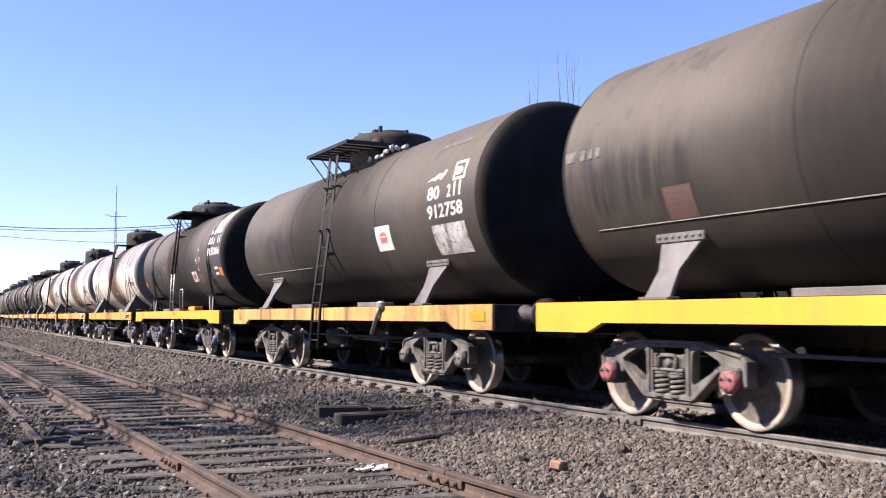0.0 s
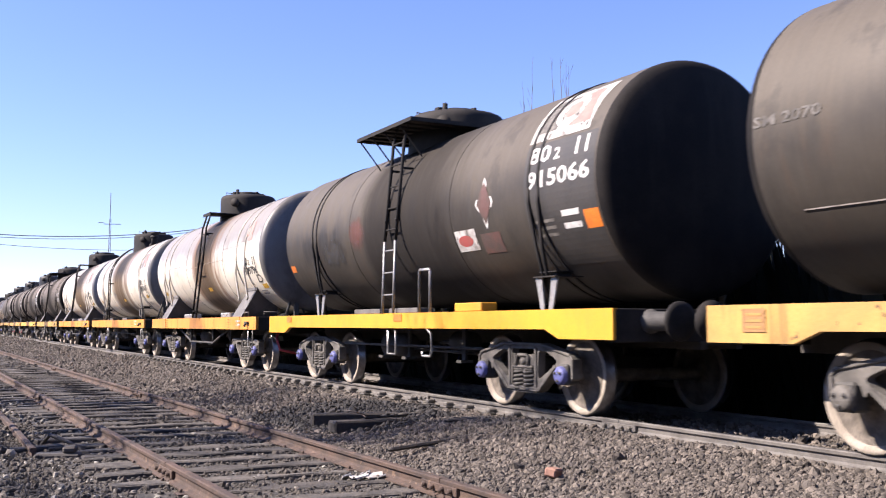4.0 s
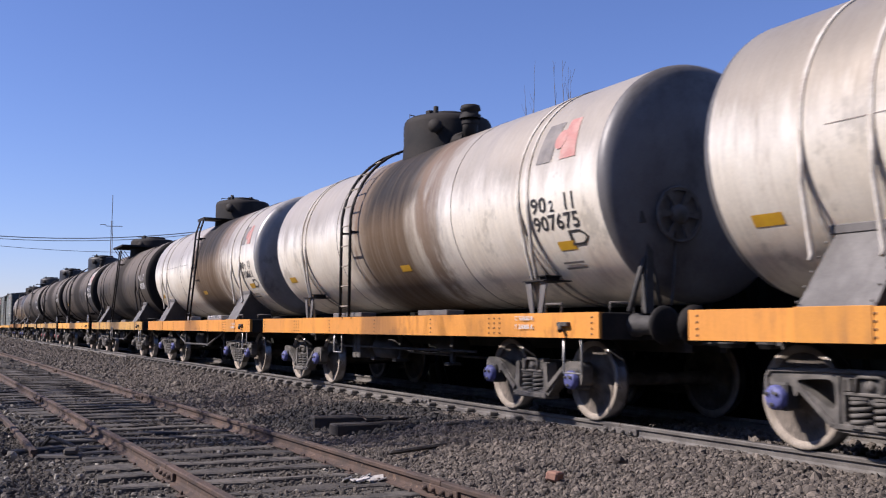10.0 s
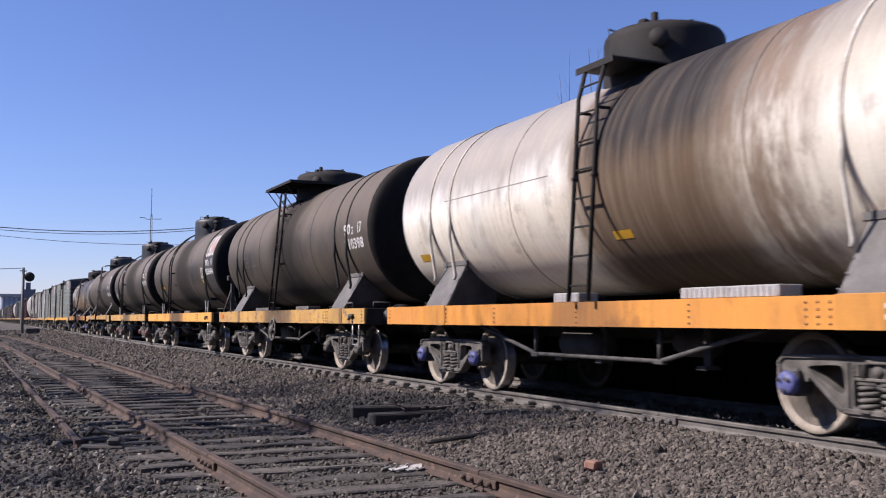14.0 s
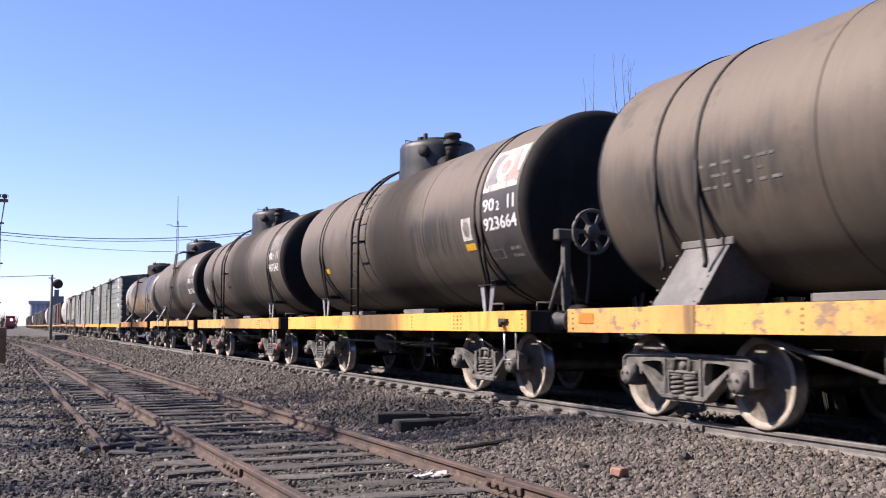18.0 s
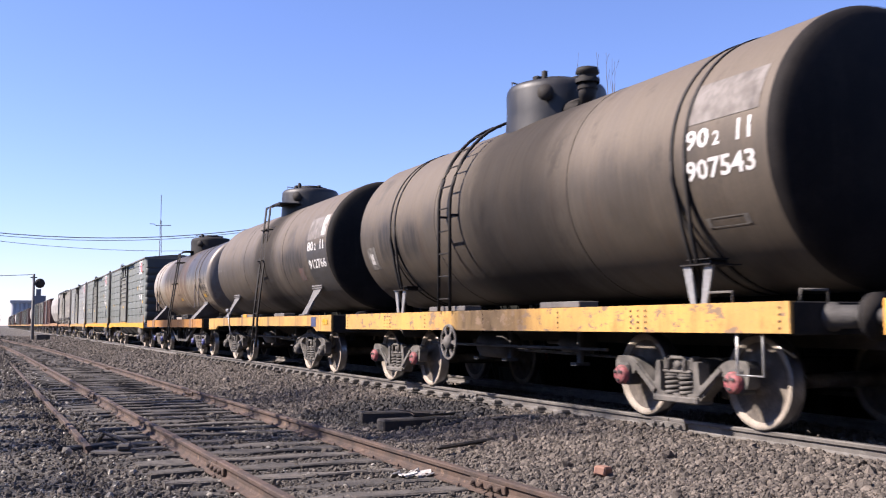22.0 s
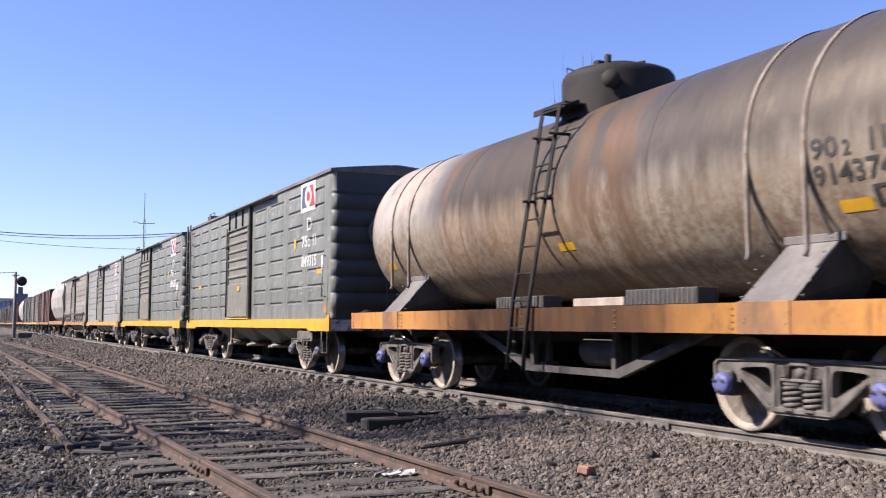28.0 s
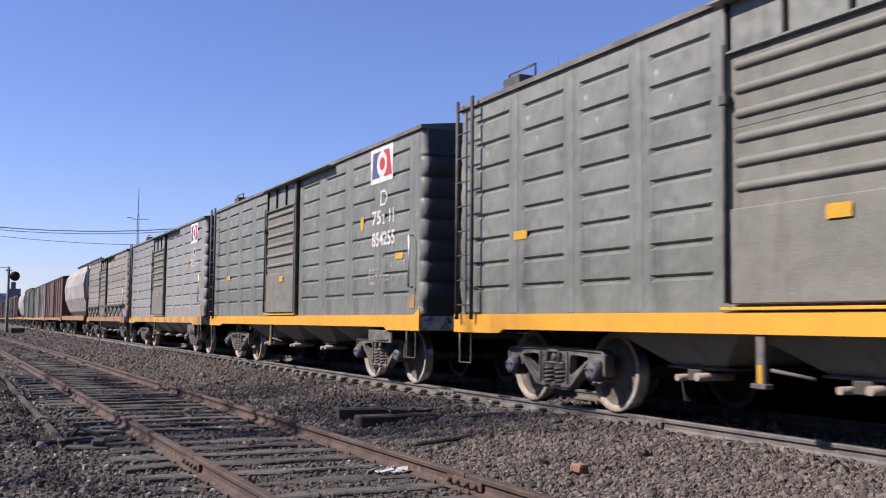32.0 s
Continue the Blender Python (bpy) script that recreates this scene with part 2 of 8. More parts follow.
M_faded = surface("faded yellow paint", (0.58, 0.34, 0.085), (0.42, 0.24, 0.07), rough=0.65, scale=1.0, bump=0.12, streak=(0.10, 0.06, 0.03, 3.0, 0.8), chips=(0.09, 0.05, 0.03, 5, 0.62), grain=0.2)
M_orange = surface("orange ochre paint", (0.68, 0.30, 0.045), (0.58, 0.25, 0.04), rough=0.55, scale=1.2, bump=0.08, streak=(0.13, 0.07, 0.035, 2.4, 0.75), chips=(0.10, 0.05, 0.03, 8, 0.67), grain=0.15)
M_rustsill = surface("rusted orange paint", (0.42, 0.22, 0.075), (0.27, 0.14, 0.065), rough=0.75, scale=1.6, bump=0.25, streak=(0.06, 0.035, 0.025, 3.0, 0.8), grain=0.25)
M_bluegrey = surface("dusty grey steel plate", (0.165, 0.155, 0.142), (0.11, 0.102, 0.094), rough=0.65, scale=2.5, bump=0.12, streak=(0.06, 0.05, 0.045, 4, 0.5))
M_galv = surface("bare galvanised tread", (0.46, 0.45, 0.43), (0.32, 0.31, 0.29), rough=0.45, metal=0.5, scale=6)
M_tagyellow = surface("amber reflector", (0.62, 0.36, 0.02), (0.55, 0.30, 0.02), rough=0.4, scale=6, grain=0.15)
M_tagorange = surface("orange reflector", (0.75, 0.22, 0.03), (0.65, 0.18, 0.03), rough=0.4, scale=6, grain=0.15)
M_white = surface("white stencil paint", (0.72, 0.71, 0.68), (0.55, 0.53, 0.49), rough=0.7, scale=7, bump=0.0, chips=(0.10, 0.09, 0.08, 9, 0.64), grain=0.12)
M_wornwhite = surface("flaking white panel", (0.62, 0.60, 0.56), (0.40, 0.37, 0.33), rough=0.7, scale=6, streak=(0.10, 0.085, 0.07, 6, 0.85), chips=(0.06, 0.05, 0.04, 7, 0.58), bump=0.1)
M_dim = surface("worn white stencil paint", (0.17, 0.155, 0.135), (0.08, 0.072, 0.062), rough=0.75, scale=9, bump=0.0, grain=0.2)
M_stencil = surface("black stencil paint", (0.02, 0.02, 0.02), (0.05, 0.045, 0.04), rough=0.6, scale=6, bump=0.0)
M_logored = surface("red logo paint", (0.50, 0.03, 0.035), (0.40, 0.04, 0.04), rough=0.55, scale=5, grain=0.12)
M_logoblue = surface("dark blue logo paint", (0.055, 0.07, 0.155), (0.085, 0.095, 0.16), rough=0.55, scale=5, grain=0.12)
M_pink = surface("washed-out red paint", (0.12, 0.056, 0.045), (0.078, 0.056, 0.045), rough=0.7, scale=4, grain=0.2)
M_railtop = surface("polished running rail", (0.16, 0.15, 0.14), (0.11, 0.10, 0.095), rough=0.55, metal=0.3, scale=3, bump=0.1)
M_railrust = surface("rusted disused rail", (0.100, 0.062, 0.043), (0.058, 0.040, 0.031), rough=0.85, scale=3, fine=70, bump=0.45, chips=(0.17, 0.11, 0.075, 11, 0.60))
M_wood = surface("weathered sleeper wood", (0.105, 0.091, 0.074), (0.045, 0.040, 0.034), rough=0.9, scale=3.5, fine=30, bump=0.8, streak=(0.16, 0.14, 0.12, 6, 0.35), per_object=0.45)
M_darkwood = surface("oil-soaked timber", (0.03, 0.026, 0.023), (0.05, 0.043, 0.036), rough=0.85, scale=4, bump=0.6)
M_stone = surface("grey ballast stone", (0.157, 0.131, 0.105), (0.090, 0.076, 0.062), rough=0.9, scale=9, fine=70, bump=0.5, per_island=0.55)
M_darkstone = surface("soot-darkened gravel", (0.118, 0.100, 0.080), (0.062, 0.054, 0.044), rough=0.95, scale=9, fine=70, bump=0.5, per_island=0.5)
# Black paint, taken deeper because the tank ends face away from the sun.
M_head = surface("black head plate deepened for shade", (0.011, 0.010, 0.010), (0.022, 0.019, 0.017), rough=0.75, scale=1.5, bump=0.1, streak=(0.04, 0.035, 0.03, 3.0, 0.35))
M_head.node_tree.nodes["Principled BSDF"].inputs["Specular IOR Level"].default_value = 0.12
M_walk = surface("dusty brown walkway sheet", (0.12, 0.095, 0.075), (0.075, 0.06, 0.05), rough=0.85, scale=3, bump=0.2)
# Near black, so that the sunlit hedge screen still reads as deep shade.
M_leafdark = surface("near-black leaves", (0.006, 0.009, 0.004), (0.010, 0.013, 0.006), rough=0.8, scale=3, per_island=0.4)
M_twig = surface("bare grey twigs", (0.20, 0.165, 0.14), (0.13, 0.108, 0.09), rough=0.9, scale=4)
M_wornyellow = tank_paint("oil-stained yellow frame paint", (0.74, 0.37, 0.075), (0.66, 0.33, 0.075), (0.07, 0.06, 0.05), (0.30, 0.17, 0.06), -0.2, 1.3, 0.9, 0.5, 0.55, bright=1.15, edge=0.6, flake=(0.22, 0.13, 0.06, 0.66))
M_wornfaded = tank_paint("oil-stained faded yellow frame paint", (0.58, 0.34, 0.085), (0.43, 0.245, 0.08), (0.07, 0.06, 0.05), (0.16, 0.09, 0.05), -0.1, 1.2, 0.85, 0.7, 0.65, seed=1.7, bright=1.15, edge=0.6, flake=(0.20, 0.14, 0.095, 0.55))
M_wornorange = tank_paint("oil-stained orange frame paint", (0.62, 0.265, 0.045), (0.52, 0.225, 0.05), (0.085, 0.06, 0.045), (0.20, 0.10, 0.045), -0.2, 0.7, 0.6, 0.55, 0.6, seed=2.9, bright=1.2, edge=0.6)
# The wagon ends' shade as colour: a near-black copy of the side paint.
M_endshade = surface("wagon end paint darkened for shade", (0.030, 0.034, 0.034), (0.05, 0.053, 0.05), rough=0.7, scale=1.5, bump=0.1)
M_palestone = surface("pale rubble", (0.34, 0.315, 0.265), (0.22, 0.20, 0.165), rough=0.9, scale=9, per_island=0.4)

# ---- mesh helpers ----
class Shape:
    """A bmesh under construction, with plain building blocks in metres."""

    def __init__(self):
        self.bm = bmesh.new()

    def box(self, x0, x1, y0, y1, z0, z1, bevel=0.0, m=None, slot=0):
        mat = Matrix.LocRotScale(((x0 + x1) / 2, (y0 + y1) / 2, (z0 + z1) / 2), None, (abs(x1 - x0), abs(y1 - y0), abs(z1 - z0)))
        if m is not None:
            mat = m @ mat
        made = bmesh.ops.create_cube(self.bm, size=1, matrix=mat)
        faces = {f for v in made["verts"] for f in v.link_faces}
        for f in faces:
            f.material_index = slot
        if bevel:
            edges = list({e for v in made["verts"] for e in v.link_edges})
            out = bmesh.ops.bevel(self.bm, geom=edges, offset=bevel, segments=1, affect='EDGES')
            for f in out["faces"]:
                f.material_index = slot
        return self

    def lathe(self, profile, axis='y', seg=24, at=(0, 0, 0), slot=0, smooth=True, slots=None):
        """profile: (radius, distance along the axis) from one end to the other."""
        rings = []
        for r, a in profile:
            ring = []
            for k in range(seg if r > 1e-6 else 1):
                c, s = r * math.cos(2 * math.pi * k / seg), r * math.sin(2 * math.pi * k / seg)
                q = {'x': (a, c, s), 'y': (c, a, s), 'z': (c, s, a)}[axis]
                ring.append(self.bm.verts.new((q[0] + at[0], q[1] + at[1], q[2] + at[2])))
            rings.append(ring)
        for j in range(len(rings) - 1):
            a, b = rings[j], rings[j + 1]
            for k in range(seg):
                quad = [a[k % len(a)], a[(k + 1) % len(a)], b[(k + 1) % len(b)], b[k % len(b)]]
                quad = [v for i, v in enumerate(quad) if v not in quad[:i]]
                if len(quad) > 2:
                    f = self.bm.faces.new(quad)
                    f.smooth = smooth
                    f.material_index = slots[j] if slots else slot
        return self

    def tube(self, path, r, seg=6, slot=0, caps=True):
        pts = [Vector(p) for p in path]
        rings = []
        for i, p in enumerate(pts):
            d = (pts[min(i + 1, len(pts) - 1)] - pts[max(i - 1, 0)]).normalized()
            u = d.cross(Vector((0, 0, 1)) if abs(d.z) < 0.9 else Vector((1, 0, 0))).normalized()
            w = d.cross(u)
            rings.append([self.bm.verts.new(p + r * (math.cos(2 * math.pi * k / seg) * u + math.sin(2 * math.pi * k / seg) * w)) for k in range(seg)])
        for a, b in zip(rings, rings[1:]):
            for k in range(seg):
                f = self.bm.faces.new((a[k], a[(k + 1) % seg], b[(k + 1) % seg], b[k]))
                f.smooth = seg > 5
                f.material_index = slot
        if caps:
            for ring in (rings[0], rings[-1]):
                self.bm.faces.new(ring).material_index = slot
        return self

    def prism(self, outline, axis, lo, hi, slot=0):
        """A plate: the outline (convex or not, as one face) pushed along an axis. Outline in the two other axes, in x, y, z order."""
        def at(p, a):
            return {'x': (a, p[0], p[1]), 'y': (p[0], a, p[1]), 'z': (p[0], p[1], a)}[axis]
        a = [self.bm.verts.new(at(p, lo)) for p in outline]
        b = [self.bm.verts.new(at(p, hi)) for p in outline]
        n = len(outline)
        for k in range(n):
            self.bm.faces.new((a[k], a[(k + 1) % n], b[(k + 1) % n], b[k])).material_index = slot
        self.bm.faces.new(a).material_index = slot
        self.bm.faces.new(b).material_index = slot
        return self

    def frame_plate(self, outer, inner_loops, axis, lo, hi):
        """A plate with windows, filled by triangles between its loops."""
        def at(p, a):
            return {'x': (a, p[0], p[1]), 'y': (p[0], a, p[1])}[axis]
        sides = []
        for a in (lo, hi):
            loops = [[self.bm.verts.new(at(p, a)) for p in loop] for loop in (outer, *inner_loops)]
            edges = [self.bm.edges.new((loop[k], loop[(k + 1) % len(loop)])) for loop in loops for k in range(len(loop))]
            bmesh.ops.triangle_fill(self.bm, use_beauty=True, use_dissolve=False, edges=edges)
            sides.append(loops)
        for la, lb in zip(*sides):
            for k in range(len(la)):
                self.bm.faces.new((la[k], la[(k + 1) % len(la)], lb[(k + 1) % len(lb)], lb[k]))
        return self

    def done(self, name, *mats):
        me = bpy.data.meshes.new(name)
        bmesh.ops.recalc_face_normals(self.bm, faces=self.bm.faces[:])
        self.bm.to_mesh(me)
        self.bm.free()
        for m in mats:
            me.materials.append(m)
        return me


def part(name, mesh, parent, at=None, label=""):
    """One mesh object under a thing or under a part."""
    ob = new(name, mesh)
    ob.parent = parent
    if at is not None:
        ob.matrix_basis = at
    return tagged(ob, label)


STORE = {}


def stored(key, make):
    """The mesh of that key, built once and shared."""
    if key not in STORE:
        STORE[key] = make()
    return STORE[key]


def text_shape(words, size):
    """Letters as flat faces: a list of (corners) in the plane, from the built-in font, cut into low strips."""
    cu = bpy.data.curves.new("letters", 'FONT')
    cu.body, cu.size, cu.resolution_u, cu.fill_mode = words, size, 2, 'FRONT'
    cu.offset = 0.022 * size
    ob = new("letters", cu)
    me = bpy.data.meshes.new_from_object(ob.evaluated_get(bpy.context.evaluated_depsgraph_get()))
    bpy.data.objects.remove(ob)
    bpy.data.curves.remove(cu)
    bm = bmesh.new()
    bm.from_mesh(me)
    bpy.data.meshes.remove(me)
    for k in range(1, 8):
        bmesh.ops.bisect_plane(bm, geom=bm.verts[:] + bm.edges[:] + bm.faces[:], plane_co=(0, k * size * 0.1, 0), plane_no=(0, 1, 0))
    return bm


def letters(words, size):
    return STORE.setdefault(("letters", words, size), text_shape(words, size))


def bend_on(bm, y0, z0, radius, axis_z, gap=0.012, squeeze=1.0):
    """Lays flat faces on the near side of a tank: plane x runs towards -y from y0, plane y climbs the shell from height z0."""
    start = math.asin(max(-1, min(1, (z0 - axis_z) / radius)))
    for v in bm.verts:
        a = start + v.co.y / radius
        v.co = Vector((-(radius + gap) * math.cos(a), y0 - v.co.x * squeeze, axis_z + (radius + gap) * math.sin(a)))


def lay_flat(bm, y0, z0, x, squeeze=1.0):
    for v in bm.verts:
        v.co = Vector((x, y0 - v.co.x * squeeze, z0 + v.co.y))


def to_mesh(bm, name, m):
    me = bpy.data.meshes.new(name)
    bm.to_mesh(me)
    bm.free()
    me.materials.append(m)
    return me


def patch(w, h, cuts=6):
    """A flat rectangle, cut into strips."""
    bm = bmesh.new()
    rows = [(bm.verts.new((0, h * k / cuts, 0)), bm.verts.new((w, h * k / cuts, 0))) for k in range(cuts + 1)]
    for a, b in zip(rows, rows[1:]):
        bm.faces.new((a[0], a[1], b[1], b[0]))
    return bm


def poly(points, cuts=5):
    """A flat outline, cut into low strips."""
    bm = bmesh.new()
    bm.faces.new([bm.verts.new((x, y, 0)) for x, y in points])
    top = max(p[1] for p in points)
    low = min(p[1] for p in points)
    for k in range(1, cuts):
        bmesh.ops.bisect_plane(bm, geom=bm.verts[:] + bm.edges[:] + bm.faces[:], plane_co=(0, low + (top - low) * k / cuts, 0), plane_no=(0, 1, 0))
    return bm

# ---- ground ----
SIDE_RAIL_TOP = -0.20


def siding_x(y):
    """Centre line of the disused siding, which draws slowly away from the running line."""
    return 2.97 - 0.0175 * y - 0.0006 * max(0.0, y - 45) ** 2 * (1 if y < 75 else 0) - (0.54 + 0.036 * (y - 75) if y >= 75 else 0)


SIDE_TURN = 1.0     # degrees by which the siding stands off the running line


def ground_z(x, y):
    """Bed of the siding low on one side, the running line's ballast shoulder on the other."""
    u = max(0.0, min(1.0, (x - 4.25) / 1.9))
    z = -0.368 + 0.188 * u * u * (3 - 2 * u)
    # fresh ballast heaped over the sleepers up to the rail webs
    if y < 11.2:
        u = max(0.0, min(1.0, (x - 5.7) / 1.0))
        v = max(0.0, min(1.0, (11.2 - y) / 1.0))
        z += 0.048 * u * u * (3 - 2 * u) * v * v * (3 - 2 * v)
    if x > 9.3:
        v = min(1.0, (x - 9.3) / 2.0)
        z -= 0.3 * v
    if abs(y) < 120 and abs(x) < 40:
        z += 0.022 * noise.noise((x * 0.7, y * 0.7, 0.0)) + 0.014 * noise.noise((x * 2.5, y * 2.5, 3.0))
        if x < 0.8:
            z += 0.05 * noise.noise((x * 0.5, y * 0.35, 9.0)) + 0.05
    return z


def lines(stops):
    out = [stops[0][0]]
    for (a, _), (b, step) in zip(stops, stops[1:]):
        n = max(1, round((b - a) / step))
        out += [a + (b - a) * k / n for k in range(1, n + 1)]
    return out


def ground_material():
    m, t, p = nodes_of("gravel ground")
    co = t.nodes.new("ShaderNodeTexCoord").outputs["Object"]
    big = noise_of(t, co, 0.35, detail=5)
    mid = noise_of(t, co, 2.2, detail=5)
    vor = t.nodes.new("ShaderNodeTexVoronoi")
    vor.inputs["Scale"].default_value = 22.0
    t.links.new(co, vor.inputs["Vector"])
    grit = noise_of(t, co, 60.0, detail=4)
    sx = t.nodes.new("ShaderNodeSeparateXYZ")
    t.links.new(co, sx.inputs[0])
    ballast = ramp(t, math_of(t, 'ADD', sx.outputs["X"], math_of(t, 'MULTIPLY', mid, 0.8)), 4.3, 5.2)
    dirt = blend(t, ramp(t, mid, 0.35, 0.65), (0.105, 0.091, 0.072), (0.055, 0.048, 0.039))
    dirt = blend(t, ramp(t, big, 0.5, 0.68), dirt, (0.15, 0.132, 0.104))
    dirt = blend(t, ramp(t, noise_of(t, co, 26.0, detail=2), 0.62, 0.68), dirt, (0.24, 0.22, 0.185))
    stone = blend(t, ramp(t, mid, 0.3, 0.7), (0.125, 0.108, 0.088), (0.075, 0.066, 0.054))
    col = blend(t, ballast, dirt, stone)
    cell = blend(t, 1.0, (0.75, 0.75, 0.75), vor.outputs["Color"], 'MULTIPLY')
    bw = t.nodes.new("ShaderNodeRGBToBW")
    t.links.new(cell, bw.inputs[0])
    g = math_of(t, 'ADD', math_of(t, 'MULTIPLY', bw.outputs[0], 0.85), math_of(t, 'MULTIPLY', grit, 0.75))
    comb = t.nodes.new("ShaderNodeCombineColor")
    for k in range(3):
        t.links.new(g, comb.inputs[k])
    col = blend(t, 1.0, col, comb.outputs[0], 'MULTIPLY')
    t.links.new(col, p.inputs["Base Color"])
    p.inputs["Roughness"].default_value = 0.95
    b = node(t, "ShaderNodeBump", Strength=0.8, Distance=0.04)
    t.links.new(math_of(t, 'SUBTRACT', math_of(t, 'MULTIPLY', grit, 0.5), vor.outputs["Distance"]), b.inputs["Height"])
    t.links.new(b.outputs[0], p.inputs["Normal"])
    return m


GX = lines([(-2500, 0), (-300, 400), (-40, 60), (-10, 5), (-4, 0.6), (6.9, 0.16), (9.3, 0.4), (12, 0.6), (40, 4), (300, 60), (2500, 400)])
GY = lines([(-600, 0), (-60, 120), (-6, 8), (2, 0.8), (24, 0.18), (60, 0.7), (130, 3), (500, 40), (3500, 500)])
verts = [(x, y, ground_z(x, y)) for y in GY for x in GX]
nx = len(GX)
faces = [(j * nx + i, j * nx + i + 1, (j + 1) * nx + i + 1, (j + 1) * nx + i) for j in range(len(GY) - 1) for i in range(nx - 1)]
gm = bpy.data.meshes.new("ground")
gm.from_pydata(verts, [], faces)
gm.shade_smooth()
gm.materials.append(ground_material())
ground = tagged(new("ground", gm), "dark gravel and cinder ground of a railway yard", "ground", kind="structure")


def darkish(x, y):
    """How deep in the dark patch of stones beside the running line: one inside, nought outside."""
    q = math.hypot((x - 5.5) / 1.25, (y - 13.3) / 1.9) + 0.35 * noise.noise((x * 1.3, y * 1.3, 7.0))
    return q < 1.0


def scatter(name, label, m, boxes, seed, parent_kind="stuff"):
    """Loose angular stones, each its own lump, in one object. boxes: x0, x1, y0, y1, number, size."""
    rng = np.random.default_rng(seed)
    g = (1 + math.sqrt(5)) / 2
    ico = np.array([(-1, g, 0), (1, g, 0), (-1, -g, 0), (1, -g, 0), (0, -1, g), (0, 1, g), (0, -1, -g), (0, 1, -g), (g, 0, -1), (g, 0, 1), (-g, 0, -1), (-g, 0, 1)]) * 0.56
    tri = np.array([(0, 11, 5), (0, 5, 1), (0, 1, 7), (0, 7, 10), (0, 10, 11), (1, 5, 9), (5, 11, 4), (11, 10, 2), (10, 7, 6), (7, 1, 8), (3, 9, 4), (3, 4, 2), (3, 2, 6), (3, 6, 8), (3, 8, 9), (4, 9, 5), (2, 4, 11), (6, 2, 10), (8, 6, 7), (9, 8, 1)])
    allv = []
    for x0, x1, y0, y1, n, size in boxes:
        px = rng.uniform(x0, x1, n)
        # denser towards the near end
        py = y0 + (y1 - y0) * rng.uniform(0, 1, n) ** 1.35
        wet = np.array([darkish(a, b) for a, b in zip(px, py)])
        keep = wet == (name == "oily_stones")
        px, py, n = px[keep], py[keep], int(keep.sum())
        pz = np.array([ground_z(a, b) for a, b in zip(px, py)])
        k = size * rng.lognormal(0, 0.38, n)
        shape = ico[None] * rng.uniform(0.70, 1.2, (n, 12, 1)) * (k[:, None] * rng.uniform(0.55, 1.3, (n, 3)))[:, None, :]
        # each stone is turned at random
        q = rng.normal(size=(n, 4))
        q /= np.linalg.norm(q, axis=1, keepdims=True)
        qw, qx, qy, qz = q.T
        turn = np.stack([np.stack([1 - 2 * (qy * qy + qz * qz), 2 * (qx * qy - qw * qz), 2 * (qx * qz + qw * qy)], -1),
                         np.stack([2 * (qx * qy + qw * qz), 1 - 2 * (qx * qx + qz * qz), 2 * (qy * qz - qw * qx)], -1),
                         np.stack([2 * (qx * qz - qw * qy), 2 * (qy * qz + qw * qx), 1 - 2 * (qx * qx + qy * qy)], -1)], 1)
        shape = np.einsum('nij,nkj->nki', turn, shape)
        x, y, z = shape[..., 0], shape[..., 1], shape[..., 2]
        allv.append(np.stack([x + px[:, None], y + py[:, None], z + (pz + k * 0.22)[:, None]], -1).reshape(-1, 3))
    v = np.concatenate(allv)
    n = len(v) // 12
    f = (tri[None] + 12 * np.arange(n)[:, None, None]).reshape(-1)
    me = bpy.data.meshes.new(name)
    me.vertices.add(len(v))
    me.vertices.foreach_set("co", v.astype(np.float32).ravel())
    me.loops.add(len(f))
    me.loops.foreach_set("vertex_index", f.astype(np.int32))
    me.polygons.add(len(f) // 3)
    me.polygons.foreach_set("loop_start", np.arange(0, len(f), 3, dtype=np.int32))
    me.polygons.foreach_set("loop_total", np.full(len(f) // 3, 3, dtype=np.int32))
    me.update(calc_edges=True)
    me.shade_flat()
    me.materials.append(m)
    return tagged(new(name, me), label, "gravel", kind="stuff")


M_blackstone = surface("near-black stone", (0.045, 0.039, 0.034), (0.022, 0.020, 0.018), rough=0.8, scale=9, fine=70, bump=0.4, per_island=0.6)
scatter("ballast_stones", "broken grey ballast stones on the track shoulder", M_stone,
        [(4.05, 6.76, 3.2, 12, 52000, 0.0145), (4.0, 6.75, 12, 30, 27000, 0.0195), (3.5, 6.85, 28, 70, 11000, 0.030), (2.6, 6.7, 68, 130, 5000, 0.05), (6.86, 8.6, 3.5, 30, 6000, 0.026)], 5)
scatter("cinder_gravel", "dark sooty gravel between the old sleepers", M_darkstone,
        [(0.8, 4.2, 4.2, 14, 14000, 0.0140), (-3.0, 1.0, 6.5, 22, 13000, 0.0150), (0.4, 4.1, 14, 34, 6500, 0.018), (-5.0, 0.8, 22, 45, 5000, 0.028), (-7.0, 3.6, 34, 75, 6000, 0.04), (-12.0, 2.8, 75, 140, 4000, 0.06)], 6)

scatter("pale_rubble", "pale broken rubble strewn over the yard", M_palestone, [(-2.5, 2.2, 6, 16, 1100, 0.017), (1.0, 4.4, 4.5, 14, 500, 0.015), (-4, 1.5, 16, 40, 900, 0.025)], 9)
scatter("oily_stones", "patch of near-black stones beside the running line", M_blackstone, [(4.0, 6.75, 11, 16, 7500, 0.021)], 8)

# ---- tracks ----
RAIL = [(-0.07, 0.0), (0.07, 0.0), (0.07, 0.012), (0.02, 0.030), (0.010, 0.05), (0.010, 0.095), (0.034, 0.108), (0.036, 0.135), (0.028, 0.145),
        (-0.028, 0.145), (-0.036, 0.135), (-0.034, 0.108), (-0.010, 0.095), (-0.010, 0.05), (-0.02, 0.030), (-0.07, 0.012)]


